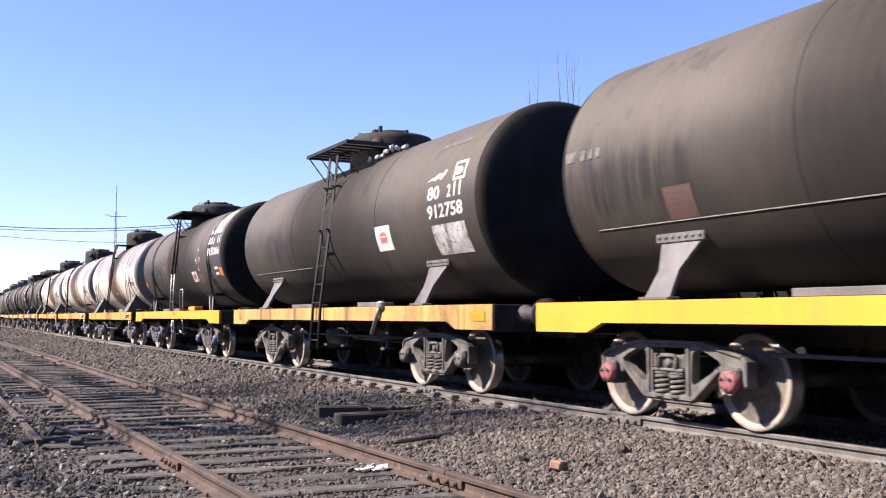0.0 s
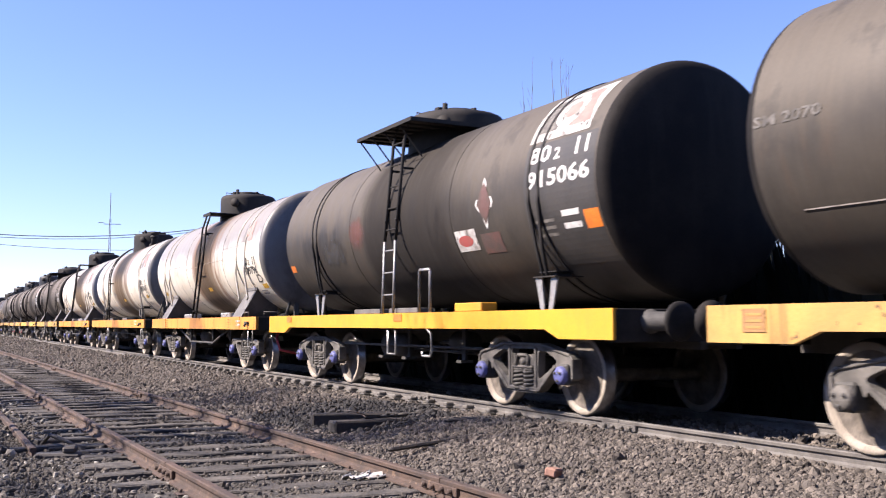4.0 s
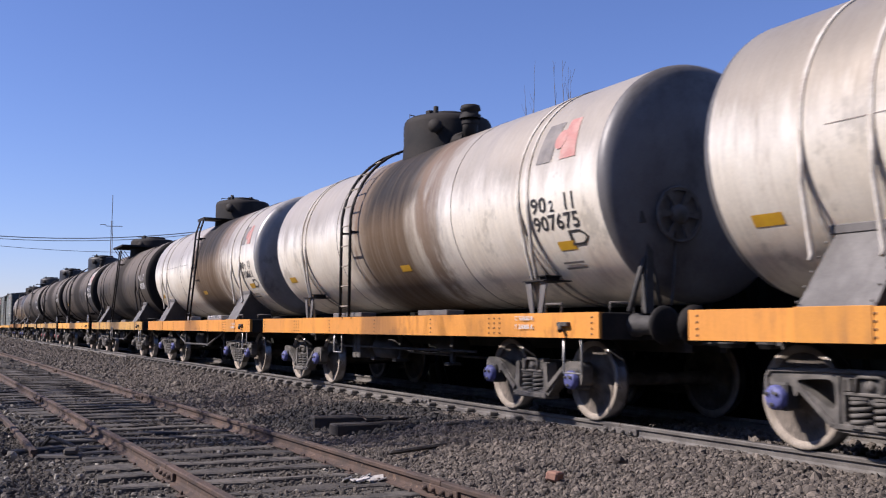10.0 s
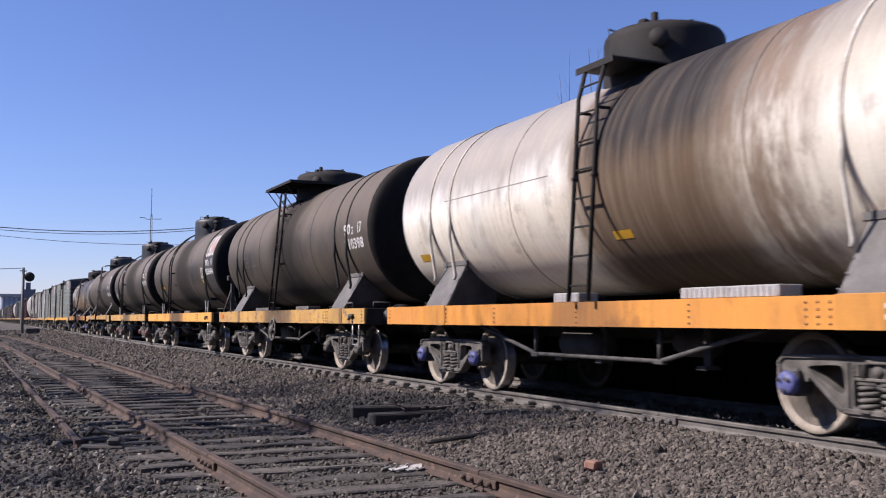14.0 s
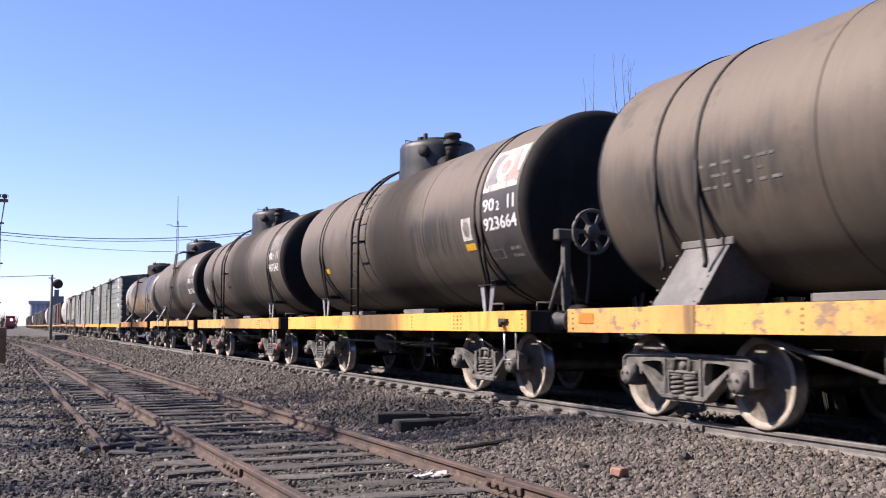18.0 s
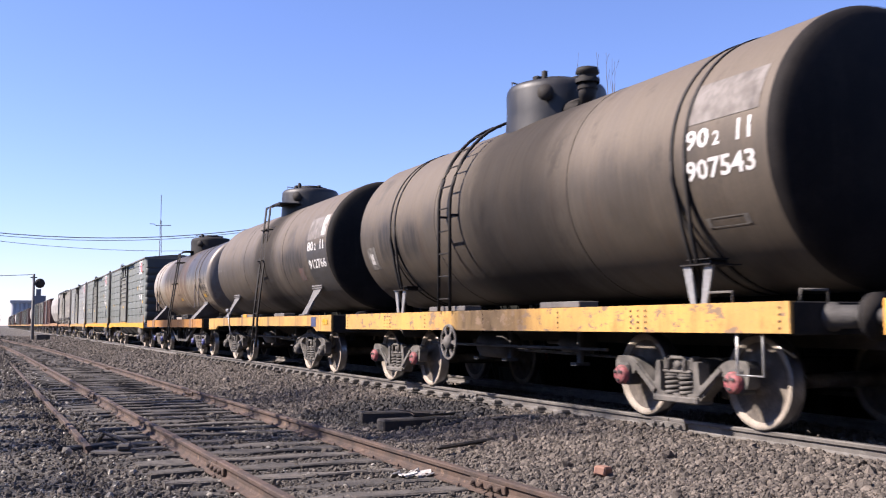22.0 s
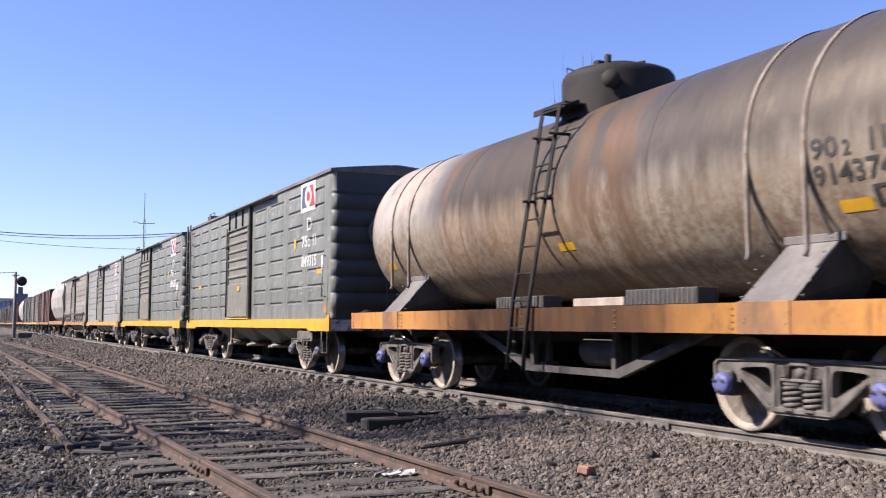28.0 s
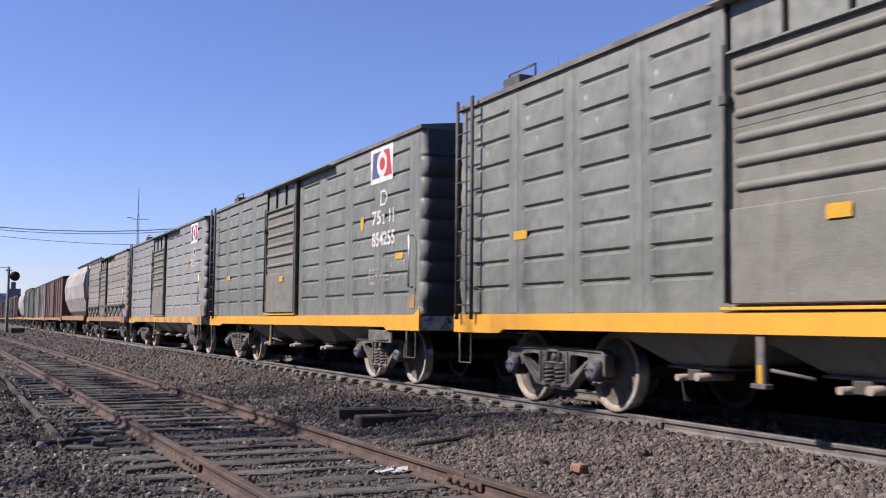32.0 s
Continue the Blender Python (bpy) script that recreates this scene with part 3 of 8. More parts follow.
def rail_mesh(name, length, m, top=None, wobble=0.0, bend=None):
    s = Shape()
    n = max(1, round(length / 3.0))
    rings = []
    for k in range(n + 1):
        dx = wobble * noise.noise((k * 0.7, length, 0.0)) + (bend(length * k / n) if bend else 0)
        dz = wobble * 0.5 * noise.noise((k * 0.9, length, 5.0))
        rings.append([s.bm.verts.new((x + dx, length * k / n, z + dz)) for x, z in RAIL])
    for a, b in zip(rings, rings[1:]):
        for k in range(16):
            f = s.bm.faces.new((a[k], a[(k + 1) % 16], b[(k + 1) % 16], b[k]))
            if top and k == 8:
                f.material_index = 1
    s.bm.faces.new(rings[0]), s.bm.faces.new(rings[-1])
    return s.done(name, m, *([top] if top else []))


M_railside = surface("oily running rail", (0.165, 0.15, 0.13), (0.105, 0.094, 0.082), rough=0.7, scale=3, fine=50, bump=0.3)
main_track = tagged(new("main_track"), "running line with dark oily rails on timber sleepers in grey ballast", "railway track", kind="structure")
JOINTS = [8.9, 13.9, 26.0, 38.5, 51]
for side in (-1, 1):
    ends = [-12.0] + JOINTS + [520]
    for a, b in zip(ends, ends[1:]):
        part("rail", rail_mesh("rail", b - a - 0.012, M_railside, M_railtop), main_track, pose(TRACK_X + side * 0.874, a, -0.145), "oily running rail with a worn top")
side_track = tagged(new("siding_track"), "disused siding with rusty rails on grey rotting sleepers", "railway track", kind="structure")
for side in (-1, 1):
    ends = [-8.0, 7.2 if side > 0 else 9.1, 19.2, 31.4, 43.8, 56, 150]
    for a, b in zip(ends, ends[1:]):
        part("rail", rail_mesh("rail", b - a - 0.02, M_railrust, None, 0.006, lambda q: siding_x(a + q) - siding_x(a)), side_track, pose(siding_x(a) + side * 0.874, a, SIDE_RAIL_TOP - 0.145), "rusty brown rail")
fish = Shape().box(-0.045, -0.012, -0.30, 0.30, 0.035, 0.105, 0.006).box(0.012, 0.045, -0.30, 0.30, 0.035, 0.105, 0.006)
for y in (-0.22, -0.08, 0.08, 0.22):
    fish.lathe([(0.0, -0.075), (0.022, -0.075), (0.022, -0.04)], 'x', 6, at=(0, y, 0.07))
fish_rust = fish.done("fishplate", M_railrust)
fish_dark = fish_rust.copy()
fish_dark.materials[0] = M_railside
for y in JOINTS:
    part("fishplate", fish_dark, main_track, pose(TRACK_X - 0.874, y, -0.145))
for side, y in ((1, 7.2), (-1, 9.1), (-1, 19.2), (1, 19.2), (1, 31.4), (-1, 31.4)):
    part("fishplate", fish_rust, side_track, pose(siding_x(y) + side * 0.874, y, SIDE_RAIL_TOP - 0.145, 0, 0, SIDE_TURN))


def sleeper_mesh(k):
    rng = random.Random(k)
    s = Shape()
    n, w, l = 7, 0.12, 1.35
    rings = []
    for i in range(n + 1):
        x = -l + 2 * l * i / n + (rng.uniform(-0.05, 0.05) if i in (0, n) else 0)
        a = [rng.uniform(-0.012, 0.012) for _ in range(4)]
        rings.append([s.bm.verts.new(q) for q in ((x, -w + a[0], -0.14), (x, -w + a[0], 0.0 + a[1] - 0.012), (x, -w + 0.02, a[1]), (x, w - 0.02, a[2]), (x, w + a[3], a[2] - 0.012), (x, w + a[3], -0.14))])
    for a, b in zip(rings, rings[1:]):
        for k2 in range(5):
            s.bm.faces.new((a[k2], a[k2 + 1], b[k2 + 1], b[k2]))
    for r in (rings[0], rings[-1]):
        s.bm.faces.new(r)
    # checks along the grain
    return s.done("sleeper", M_wood)


SLEEPERS = [sleeper_mesh(k) for k in range(6)]
rng = random.Random(4)
chair = Shape().box(-0.14, 0.14, -0.07, 0.07, 0.0, 0.010, 0.003).lathe([(0.0, 0.04), (0.016, 0.036), (0.016, 0.010)], 'z', 6, at=(-0.095, 0.035, 0)).lathe([(0.0, 0.04), (0.016, 0.036), (0.016, 0.010)], 'z', 6, at=(0.095, -0.035, 0)).done("tie_plate", M_railrust)
clip = Shape().box(-0.19, 0.19, -0.09, 0.09, 0.0, 0.02, 0.004).box(-0.16, -0.03, -0.055, 0.055, 0.02, 0.075, 0.015).box(0.03, 0.16, -0.055, 0.055, 0.02, 0.075, 0.015).done("rail_chair", M_railside)
y = -7.0
while y < 95:
    if not 11.3 < y < 11.6:
        part("sleeper", SLEEPERS[rng.randrange(6)], side_track, pose(siding_x(y) + rng.uniform(-0.08, 0.08), y, SIDE_RAIL_TOP - 0.142 + rng.uniform(-0.012, 0.004) + (0.012 if y > 12 else 0), 0, rng.uniform(-0.5, 0.5), rng.uniform(-3, 1)))
        if 3 < y < 30:
            for side in (-1, 1):
                part("tie_plate", chair, side_track, pose(siding_x(y) + side * 0.874, y, SIDE_RAIL_TOP - 0.148, 0, 0, SIDE_TURN))
    y += 0.62 + rng.uniform(-0.05, 0.05)
y = -9.0
while y < 90:
    part("sleeper", SLEEPERS[rng.randrange(6)], main_track, pose(TRACK_X + rng.uniform(-0.05, 0.05), y, -0.165, 0, 0, rng.uniform(-1, 1)))
    if 10.7 < y < 40:
        part("rail_chair", clip, main_track, pose(TRACK_X - 0.874, y, -0.147))
    y += 0.61 + rng.uniform(-0.03, 0.03)

# ---- old point rail on stub timbers beside the siding ----
M_railworn = surface("worn grey disused rail", (0.19, 0.16, 0.14), (0.10, 0.075, 0.062), rough=0.7, scale=2.2, fine=60, bump=0.4)
stub = tagged(new("point_rail"), "short rusty rail on stub timbers with a point lever block", "rail", kind="")
part("rail", rail_mesh("stub_rail", 26.0, M_railrust, None, 0.03), stub, pose(1.0, 11.3, -0.415, 0, 0, 0.68), "rusty red-brown rail")
for k in range(17):
    part("stub_timber", stored(("stub", k % 3), lambda: Shape().box(-0.38, 0.34, -0.10, 0.10, -0.12, 0.0, 0.015).done("stub_timber", M_wood)), stub, pose(0.9 - k * 0.013 + rng.uniform(-0.12, 0.1), 12.3 + k * 1.15, -0.45, rng.uniform(-2, 2), rng.uniform(-2, 2), rng.uniform(-6, 6)))
for x, y, half_l, turn in ((1.55, 12.6, 0.42, 3), (1.5, 11.85, 0.30, -4), (1.62, 11.35, 0.40, 2), (1.66, 10.83, 0.24, -2), (1.02, 11.9, 0.35, 8)):
    part("stub_timber", Shape().box(-half_l, half_l, -0.10, 0.10, -0.12, 0.0, 0.015).done("stub_timber", M_darkwood), stub, pose(x, y, -0.325, rng.uniform(-3, 3), rng.uniform(-2, 2), turn), "blackened point timber")
part("lever_block", Shape().box(-0.12, 0.34, -0.12, 0.10, -0.03, 0.05, 0.02).box(0.16, 0.30, -0.10, 0.08, 0.05, 0.12, 0.02).done("lever_block", M_under), stub, pose(1.12, 11.15, -0.36, 0, 0, -14))
part("lever_rod", Shape().tube([(0.05, 0.9, 0.03), (0.10, 0.6, 0.16), (0.26, 0.35, 0.10), (0.40, 0.1, 0.02)], 0.022).done("lever_rod", M_under), stub, pose(1.12, 11.3, -0.36))

# ---- running gear ----
def make_wheelset():
    s = Shape()
    for side in (-1, 1):
        prof = [(0.0, 0.965), (0.10, 0.965), (0.115, 0.93), (0.30, 0.895), (0.385, 0.905), (0.400, 0.94), (WHEEL_R - 0.006, 0.94), (WHEEL_R, 0.932),
                (WHEEL_R + 0.004, 0.845), (WHEEL_R + 0.028, 0.825), (WHEEL_R + 0.024, 0.802), (0.395, 0.80), (0.38, 0.85), (0.12, 0.82), (0.09, 0.76)]
        s.lathe([(r, side * a) for r, a in prof], 'x', 36, slots=[0, 0, 0, 0, 2, 2, 1, 1, 1, 1, 2, 0, 0, 0])
    s.lathe([(0.085, -0.78), (0.075, 0.0), (0.085, 0.78)], 'x', 12)
    s.lathe([(0.07, -1.2), (0.07, -0.95)], 'x', 10).lathe([(0.07, 0.95), (0.07, 1.2)], 'x', 10)
    return s.done("wheelset", M_wheel, M_tread, M_rim)


def rounded(points, r):
    """The outline with each corner cut round."""
    out = []
    n = len(points)
    for k in range(n):
        a, p, b = (Vector((*points[j % n], 0)) for j in (k - 1, k, k + 1))
        u, v = a - p, b - p
        e = min(r, u.length * 0.42, v.length * 0.42)
        q0, q1 = p + u.normalized() * e, p + v.normalized() * e
        for f in (0.0, 0.33, 0.67, 1.0):
            q = q0 * (1 - f) ** 2 + p * (2 * f * (1 - f)) + q1 * f * f
            out.append((q.x, q.y))
    return out


def side_frame(top):
    outer = [(-1.05, 0.40), (-1.09, 0.62), (-1.04, 0.68), (-0.98, 0.70), (-0.50, top - 0.02), (-0.38, top), (0.38, top), (0.50, top - 0.02), (0.98, 0.70), (1.04, 0.68), (1.09, 0.62), (1.05, 0.40),
             (0.99, 0.40), (0.99, 0.58), (0.80, 0.58), (0.76, 0.46), (0.72, 0.54), (0.66, 0.52), (0.36, 0.25), (0.30, 0.22), (-0.30, 0.22), (-0.36, 0.25), (-0.66, 0.52), (-0.72, 0.54), (-0.76, 0.46), (-0.80, 0.58), (-0.99, 0.58), (-0.99, 0.40)]
    win = rounded([(-0.78, 0.615), (-0.50, top - 0.085), (-0.35, top - 0.085), (-0.33, 0.37)], 0.09)
    mid = rounded([(-0.25, 0.30), (-0.25, top - 0.07), (0.25, top - 0.07), (0.25, 0.30)], 0.03)
    s = Shape().frame_plate(rounded(outer, 0.05), [win, [(-y, z) for y, z in win], mid], 'x', -0.05, 0.05)
    # flanges give the casting its channel section
    def rib(points, w=0.035):
        for a, b in zip(points, points[1:]):
            a, b = Vector((0, *a)), Vector((0, *b))
            d = b - a
            m = Matrix.Translation((a + b) / 2) @ Matrix.Rotation(math.atan2(d.z, d.y), 4, 'X')
            s.box(-0.072, 0.072, -d.length / 2, d.length / 2, -w / 2, w / 2, 0.008, m=m)
    rib([(-1.08, 0.63), (-1.02, 0.69), (-0.44, top - 0.015), (0.44, top - 0.015), (1.02, 0.69), (1.08, 0.63)])
    rib([(-0.72, 0.56), (-0.36, 0.265), (0.36, 0.265), (0.72, 0.56)], 0.05)
    rib([(-0.30, 0.27), (-0.30, top - 0.05)], 0.04)
    rib([(0.30, 0.27), (0.30, top - 0.05)], 0.04)
    rib([(-1.07, 0.42), (-1.07, 0.64)])
    rib([(1.07, 0.42), (1.07, 0.64)])
    return s.done("side_frame", M_cast)


def open_frame():
    """The older casting: two arms falling from the axle boxes to the spring seat, no top chord."""
    outer = [(-1.05, 0.40), (-1.09, 0.60), (-1.04, 0.67), (-0.80, 0.67), (-0.70, 0.63), (-0.37, 0.385), (-0.34, 0.64), (-0.27, 0.64), (-0.27, 0.31), (0.27, 0.31), (0.27, 0.64), (0.34, 0.64),
             (0.37, 0.385), (0.70, 0.63), (0.80, 0.67), (1.04, 0.67), (1.09, 0.60), (1.05, 0.40), (0.99, 0.40), (0.99, 0.58), (0.80, 0.58), (0.77, 0.46), (0.72, 0.52), (0.66, 0.50), (0.36, 0.24), (0.30, 0.21),
             (-0.30, 0.21), (-0.36, 0.24), (-0.66, 0.50), (-0.72, 0.52), (-0.77, 0.46), (-0.80, 0.58), (-0.99, 0.58), (-0.99, 0.40)]
    s = Shape().frame_plate(rounded(outer, 0.05), [], 'x', -0.07, 0.07)
    for side in (-1, 1):
        a, b = Vector((0, side * 0.70, 0.575)), Vector((0, side * 0.35, 0.31))
        d = b - a
        s.box(-0.10, 0.10, -d.length / 2, d.length / 2, -0.03, 0.03, 0.008, m=Matrix.Translation((a + b) / 2) @ Matrix.Rotation(math.atan2(d.z, d.y), 4, 'X'))
    s.box(-0.11, 0.11, -0.36, 0.36, 0.21, 0.28, 0.015)
    return s.done("side_frame", M_cast)


def make_spring():
    s = Shape()
    turns = 4
    s.tube([(0.082 * math.cos(a), 0.082 * math.sin(a), 0.20 * a / (2 * math.pi * turns)) for a in [k * 2 * math.pi / 10 for k in range(10 * turns + 1)]], 0.0205, 6)
    s.lathe([(0.0, -0.025), (0.10, -0.025), (0.10, 0.0), (0.0, 0.0)], 'z', 12, smooth=False).lathe([(0.0, 0.20), (0.10, 0.20), (0.10, 0.22), (0.0, 0.22)], 'z', 12, smooth=False)
    return s.done("spring", M_cast)


def make_cap(m):
    s = Shape()
    s.box(-0.13, 0.06, -0.10, 0.10, -0.11, 0.13, 0.02, slot=1)
    s.lathe([(0.0, -0.19), (0.085, -0.185), (0.105, -0.165), (0.11, -0.12)], 'x', 18)
    for k in range(3):
        a = 2 * math.pi * k / 3 + 0.5
        s.lathe([(0.0, -0.205), (0.018, -0.205), (0.018, -0.18)], 'x', 6, at=(0, 0.06 * math.cos(a), 0.06 * math.sin(a)), slot=1)
    return s.done("axle_box", m, M_castdark)


SPINNERS = []


def add_bogie(wagon, y, top, cap, far=False):
    base = stored("bolster", lambda: Shape().box(-1.17, 1.17, -0.19, 0.19, 0.44, 0.66, 0.02).box(-0.9, 0.9, -0.35, 0.35, 0.40, 0.46).box(-0.2, 0.2, -0.2, 0.2, 0.6, 0.86).done("bolster", M_castdark))
    b = part("bogie", base, wagon, pose(0, y, 0))
    frame_mesh = stored(("side_frame", top), lambda: side_frame(top) if top else open_frame())
    for side in (-1, 1):
        part("side_frame", frame_mesh, b, pose(side * 1.13, 0, 0))
    wheel = stored("wheelset", make_wheelset)
    for side in (-1, 1):
        w = part("wheelset", wheel, b, pose(0, side * 0.915, WHEEL_R))
        if not far:
            SPINNERS.append((w, side * 0.915, wagon))
    if far:
        return b
    box_mesh = stored(("cap", cap.name), lambda: make_cap(cap))
    spring = stored("spring", make_spring)
    for ys in (-0.915, 0.915):
        part("axle_box", box_mesh, b, pose(-1.10, ys, 0.46))
        part("axle_box", box_mesh, b, pose(1.10, ys, 0.46, 0, 0, 180))
    for ys in (-0.11, 0.11):
        part("spring", spring, b, pose(-1.13, ys * 1.05, 0.29))
    part("bolster_end", stored("bolster_end", lambda: Shape().box(-0.07, 0.06, -0.23, 0.23, 0.515, 0.545, 0.008).box(-0.03, 0.06, -0.17, 0.17, 0.545, 0.68, 0.02).tube([(-0.06, -0.13, 0.54), (-0.06, -0.12, 0.655), (-0.06, -0.09, 0.675), (-0.06, 0.09, 0.675), (-0.06, 0.12, 0.655), (-0.06, 0.13, 0.54)], 0.022, 6).lathe([(0.0, -0.06), (0.045, -0.05), (0.05, -0.02)], 'x', 10, at=(-0.01, 0, 0.60)).box(-0.05, 0.05, -0.24, -0.19, 0.545, 0.69, 0.01).box(-0.05, 0.05, 0.19, 0.24, 0.545, 0.69, 0.01).done("bolster_end", M_cast)), b, pose(-1.13, 0, 0))
    part("brake_beam", stored("brake_beam", lambda: Shape().tube([(-0.95, 0.30, 0.36), (0.95, 0.30, 0.36)], 0.035).tube([(-0.95, -0.30, 0.36), (0.95, -0.30, 0.36)], 0.035).box(-0.93, -0.80, 0.36, 0.46, 0.26, 0.58, 0.02).box(-0.93, -0.80, -0.46, -0.36, 0.26, 0.58, 0.02).done("brake_beam", M_under)), b)
    return b


# ---- underframes ----
def sill_mesh(half, notched, m):
    s = Shape()
    if notched:
        pts = [(-half, 0.885), (-half + 1.0, 0.885), (-half + 1.28, 0.99), (half - 1.28, 0.99), (half - 1.0, 0.885), (half, 0.885), (half, 1.215), (-half, 1.215)]
    else:
        pts = [(-half, 0.935), (half, 0.935), (half, 1.215), (-half, 1.215)]
    s.prism(pts, 'x', -0.012, 0.05)
    me = s.done("side_sill", m)
    return me


def rivets(points, m, r=0.014):
    s = Shape()
    for x, y, z in points:
        s.lathe([(0.0, -0.012), (r * 0.7, -0.009), (r, 0.0)], 'x', 6, at=(x, y, z))
    return s.done("rivets", m)


def underframe(wagon, half, sill_m, notched, buffers=True, far=False):
    near = part("side_sill", sill_mesh(half, notched, sill_m), wagon, pose(-1.455, 0, 0))
    part("side_sill", near.data, wagon, pose(1.455, 0, 0, 0, 0, 180))
    s = Shape()
    s.prism([(-0.30, 0.78), (-0.20, 0.78), (-0.20, 1.165), (0.20, 1.165), (0.20, 0.78), (0.30, 0.78), (0.30, 1.195), (-0.30, 1.195)], 'y', -half, half)
    part("centre_sill", s.done("centre_sill", M_under), wagon)
    beam = stored(("end_beam", notched), lambda: Shape().box(-1.44, 1.44, -0.06, 0.06, 0.86 if notched else 0.92, 1.213, 0.01).done("end_beam", M_black))
    for y in (-half + 0.06, half - 0.06):
        part("end_beam", beam, wagon, pose(0, y, 0))
    cross = stored("cross_bearer", lambda: Shape().box(-1.40, 1.40, -0.05, 0.05, 0.98, 1.18).box(-1.40, 1.40, -0.12, 0.12, 1.16, 1.18).done("cross_bearer", M_under))
    n = 3 if far else 7
    for k in range(n):
        part("cross_bearer", cross, wagon, pose(0, -half * 0.8 + 1.6 * half * k / (n - 1), 0))
    deck = Shape().box(-1.36, 1.36, -half + 0.12, half - 0.12, 1.196, 1.206).done("deck_plate", M_under)
    part("deck_plate", deck, wagon)
    hook = stored("coupler", lambda: Shape().box(-0.09, 0.09, -0.35, 0.3, 0.86, 1.06, 0.02).box(-0.14, 0.16, -0.52, -0.28, 0.84, 1.08, 0.05).done("coupler", M_castdark))
    part("coupler", hook, wagon, pose(0, -half, 0))
    part("coupler", hook, wagon, pose(0, half, 0, 0, 0, 180))
    if buffers:
        shank = stored("buffer", lambda: Shape().lathe([(0.0, 0.02), (0.13, 0.02), (0.13, -0.03), (0.105, -0.05), (0.10, -0.30), (0.075, -0.31), (0.07, -0.46), (0.10, -0.48)], 'y', 16).lathe([(0.0, -0.51), (0.15, -0.50), (0.20, -0.485), (0.205, -0.465), (0.06, -0.44)], 'y', 20, slot=1).done("buffer", M_castdark, M_black))
        for x in (-0.98, 0.98):
            part("buffer", shank, wagon, pose(x, -half, 1.08))
            part("buffer", shank, wagon, pose(x, half, 1.08, 0, 0, 180))


def truss(wagon, half, kind):
    """Brake rods, air tank and hangers under the frame."""
    s = Shape()
    if kind == "truss":
        q = half - 3.0
        s.tube([(-1.25, -q, 0.93), (-1.25, -q * 0.45, 0.58), (-1.25, q * 0.45, 0.58), (-1.25, q, 0.93)], 0.028)
        s.tube([(-1.25, -q * 0.45, 0.58), (-1.25, -q * 0.45, 0.95)], 0.03).tube([(-1.25, q * 0.45, 0.58), (-1.25, q * 0.45, 0.95)], 0.03)
        s.box(-1.29, -1.21, -q * 0.45 - 0.08, -q * 0.45 + 0.08, 0.545, 0.60, 0.01).box(-1.29, -1.21, q * 0.45 - 0.08, q * 0.45 + 0.08, 0.545, 0.60, 0.01)
    elif kind == "bar":
        s.prism([(2.0, 0.95), (1.76, 0.95), (0.30, 0.50), (-1.50, 0.50), (-2.96, 0.95), (-3.20, 0.95), (-1.62, 0.42), (0.42, 0.42)], 'x', -1.14, -1.06)
        s.box(-1.14, -1.06, 0.25, 0.33, 0.5, 0.95, 0.006).box(-1.14, -1.06, -1.54, -1.46, 0.5, 0.95, 0.006)
    else:
        s.tube([(-1.1, -half + 3.3, 0.72), (-1.1, half - 3.3, 0.72)], 0.022)
        s.tube([(-0.8, -half + 3.0, 0.62), (-0.8, 0.4, 0.66)], 0.022)
    part("brake_rod", s.done("brake_rod", M_castdark), wagon)
    tank = stored("air_tank", lambda: Shape().lathe([(0.0, -0.46), (0.15, -0.43), (0.19, -0.36), (0.19, 0.36), (0.15, 0.43), (0.0, 0.46)], 'y', 18).done("air_tank", M_under))
    part("air_tank", tank, wagon, pose(-0.85, -1.02, 0.70) if kind == "bar" else pose(-0.85, 0.7, 0.72))
    part("brake_cylinder", stored("brake_cylinder", lambda: Shape().lathe([(0.0, -0.3), (0.15, -0.3), (0.17, -0.27), (0.17, 0.15), (0.12, 0.25), (0.03, 0.26), (0.03, 0.7), (0.0, 0.7)], 'y', 16).done("brake_cylinder", M_under)), wagon, pose(-0.65, -1.1, 0.78))
    for y in (-1.6, 0.25, 1.15):
        part("hanger", stored("hanger", lambda: Shape().box(-0.02, 0.02, -0.05, 0.05, 0.52, 1.0).box(-0.10, 0.10, -0.07, 0.07, 0.50, 0.54).done("hanger", M_castdark)), wagon, pose(-0.9, y, 0))


def stirrup(wagon, y, low=0.50, wide=0.34, m=None):
    s = Shape().tube([(0, -wide / 2, 0.98), (0, -wide / 2, low), (0, wide / 2, low), (0, wide / 2, 0.98)], 0.016)
    part("step_stirrup", s.done("step_stirrup", m or M_cast), wagon, pose(-1.42, y, 0))


def wheel_web(r, axis, m):
    """A hand wheel: round web pierced by six holes inside a thick rim, with its hub."""
    ring_pts = [(r * math.cos(a), r * math.sin(a)) for a in [k * math.pi / 15 for k in range(30)]]
    holes = []
    for k in range(6):
        a = [k * math.pi / 3 + f * math.pi / 3 for f in (0.16, 0.4, 0.6, 0.84)]
        holes.append([(0.90 * r * math.cos(q), 0.90 * r * math.sin(q)) for q in a] + [(0.42 * r * math.cos(q), 0.42 * r * math.sin(q)) for q in (a[3], a[0])])
    s = Shape().frame_plate(ring_pts, holes, axis, -0.010, 0.010)
    put = (lambda c, q: (0, c, q)) if axis == 'x' else (lambda c, q: (c, 0, q))
    s.tube([put(r * math.cos(a), r * math.sin(a)) for a in [k * math.pi / 14 for k in range(29)]], 0.018, 6, caps=False)
    s.lathe([(0.0, -0.05), (0.09, -0.045), (0.11, -0.01), (0.10, 0.03), (0.0, 0.04)], axis, 14)
    return s.done("hand_wheel", m)


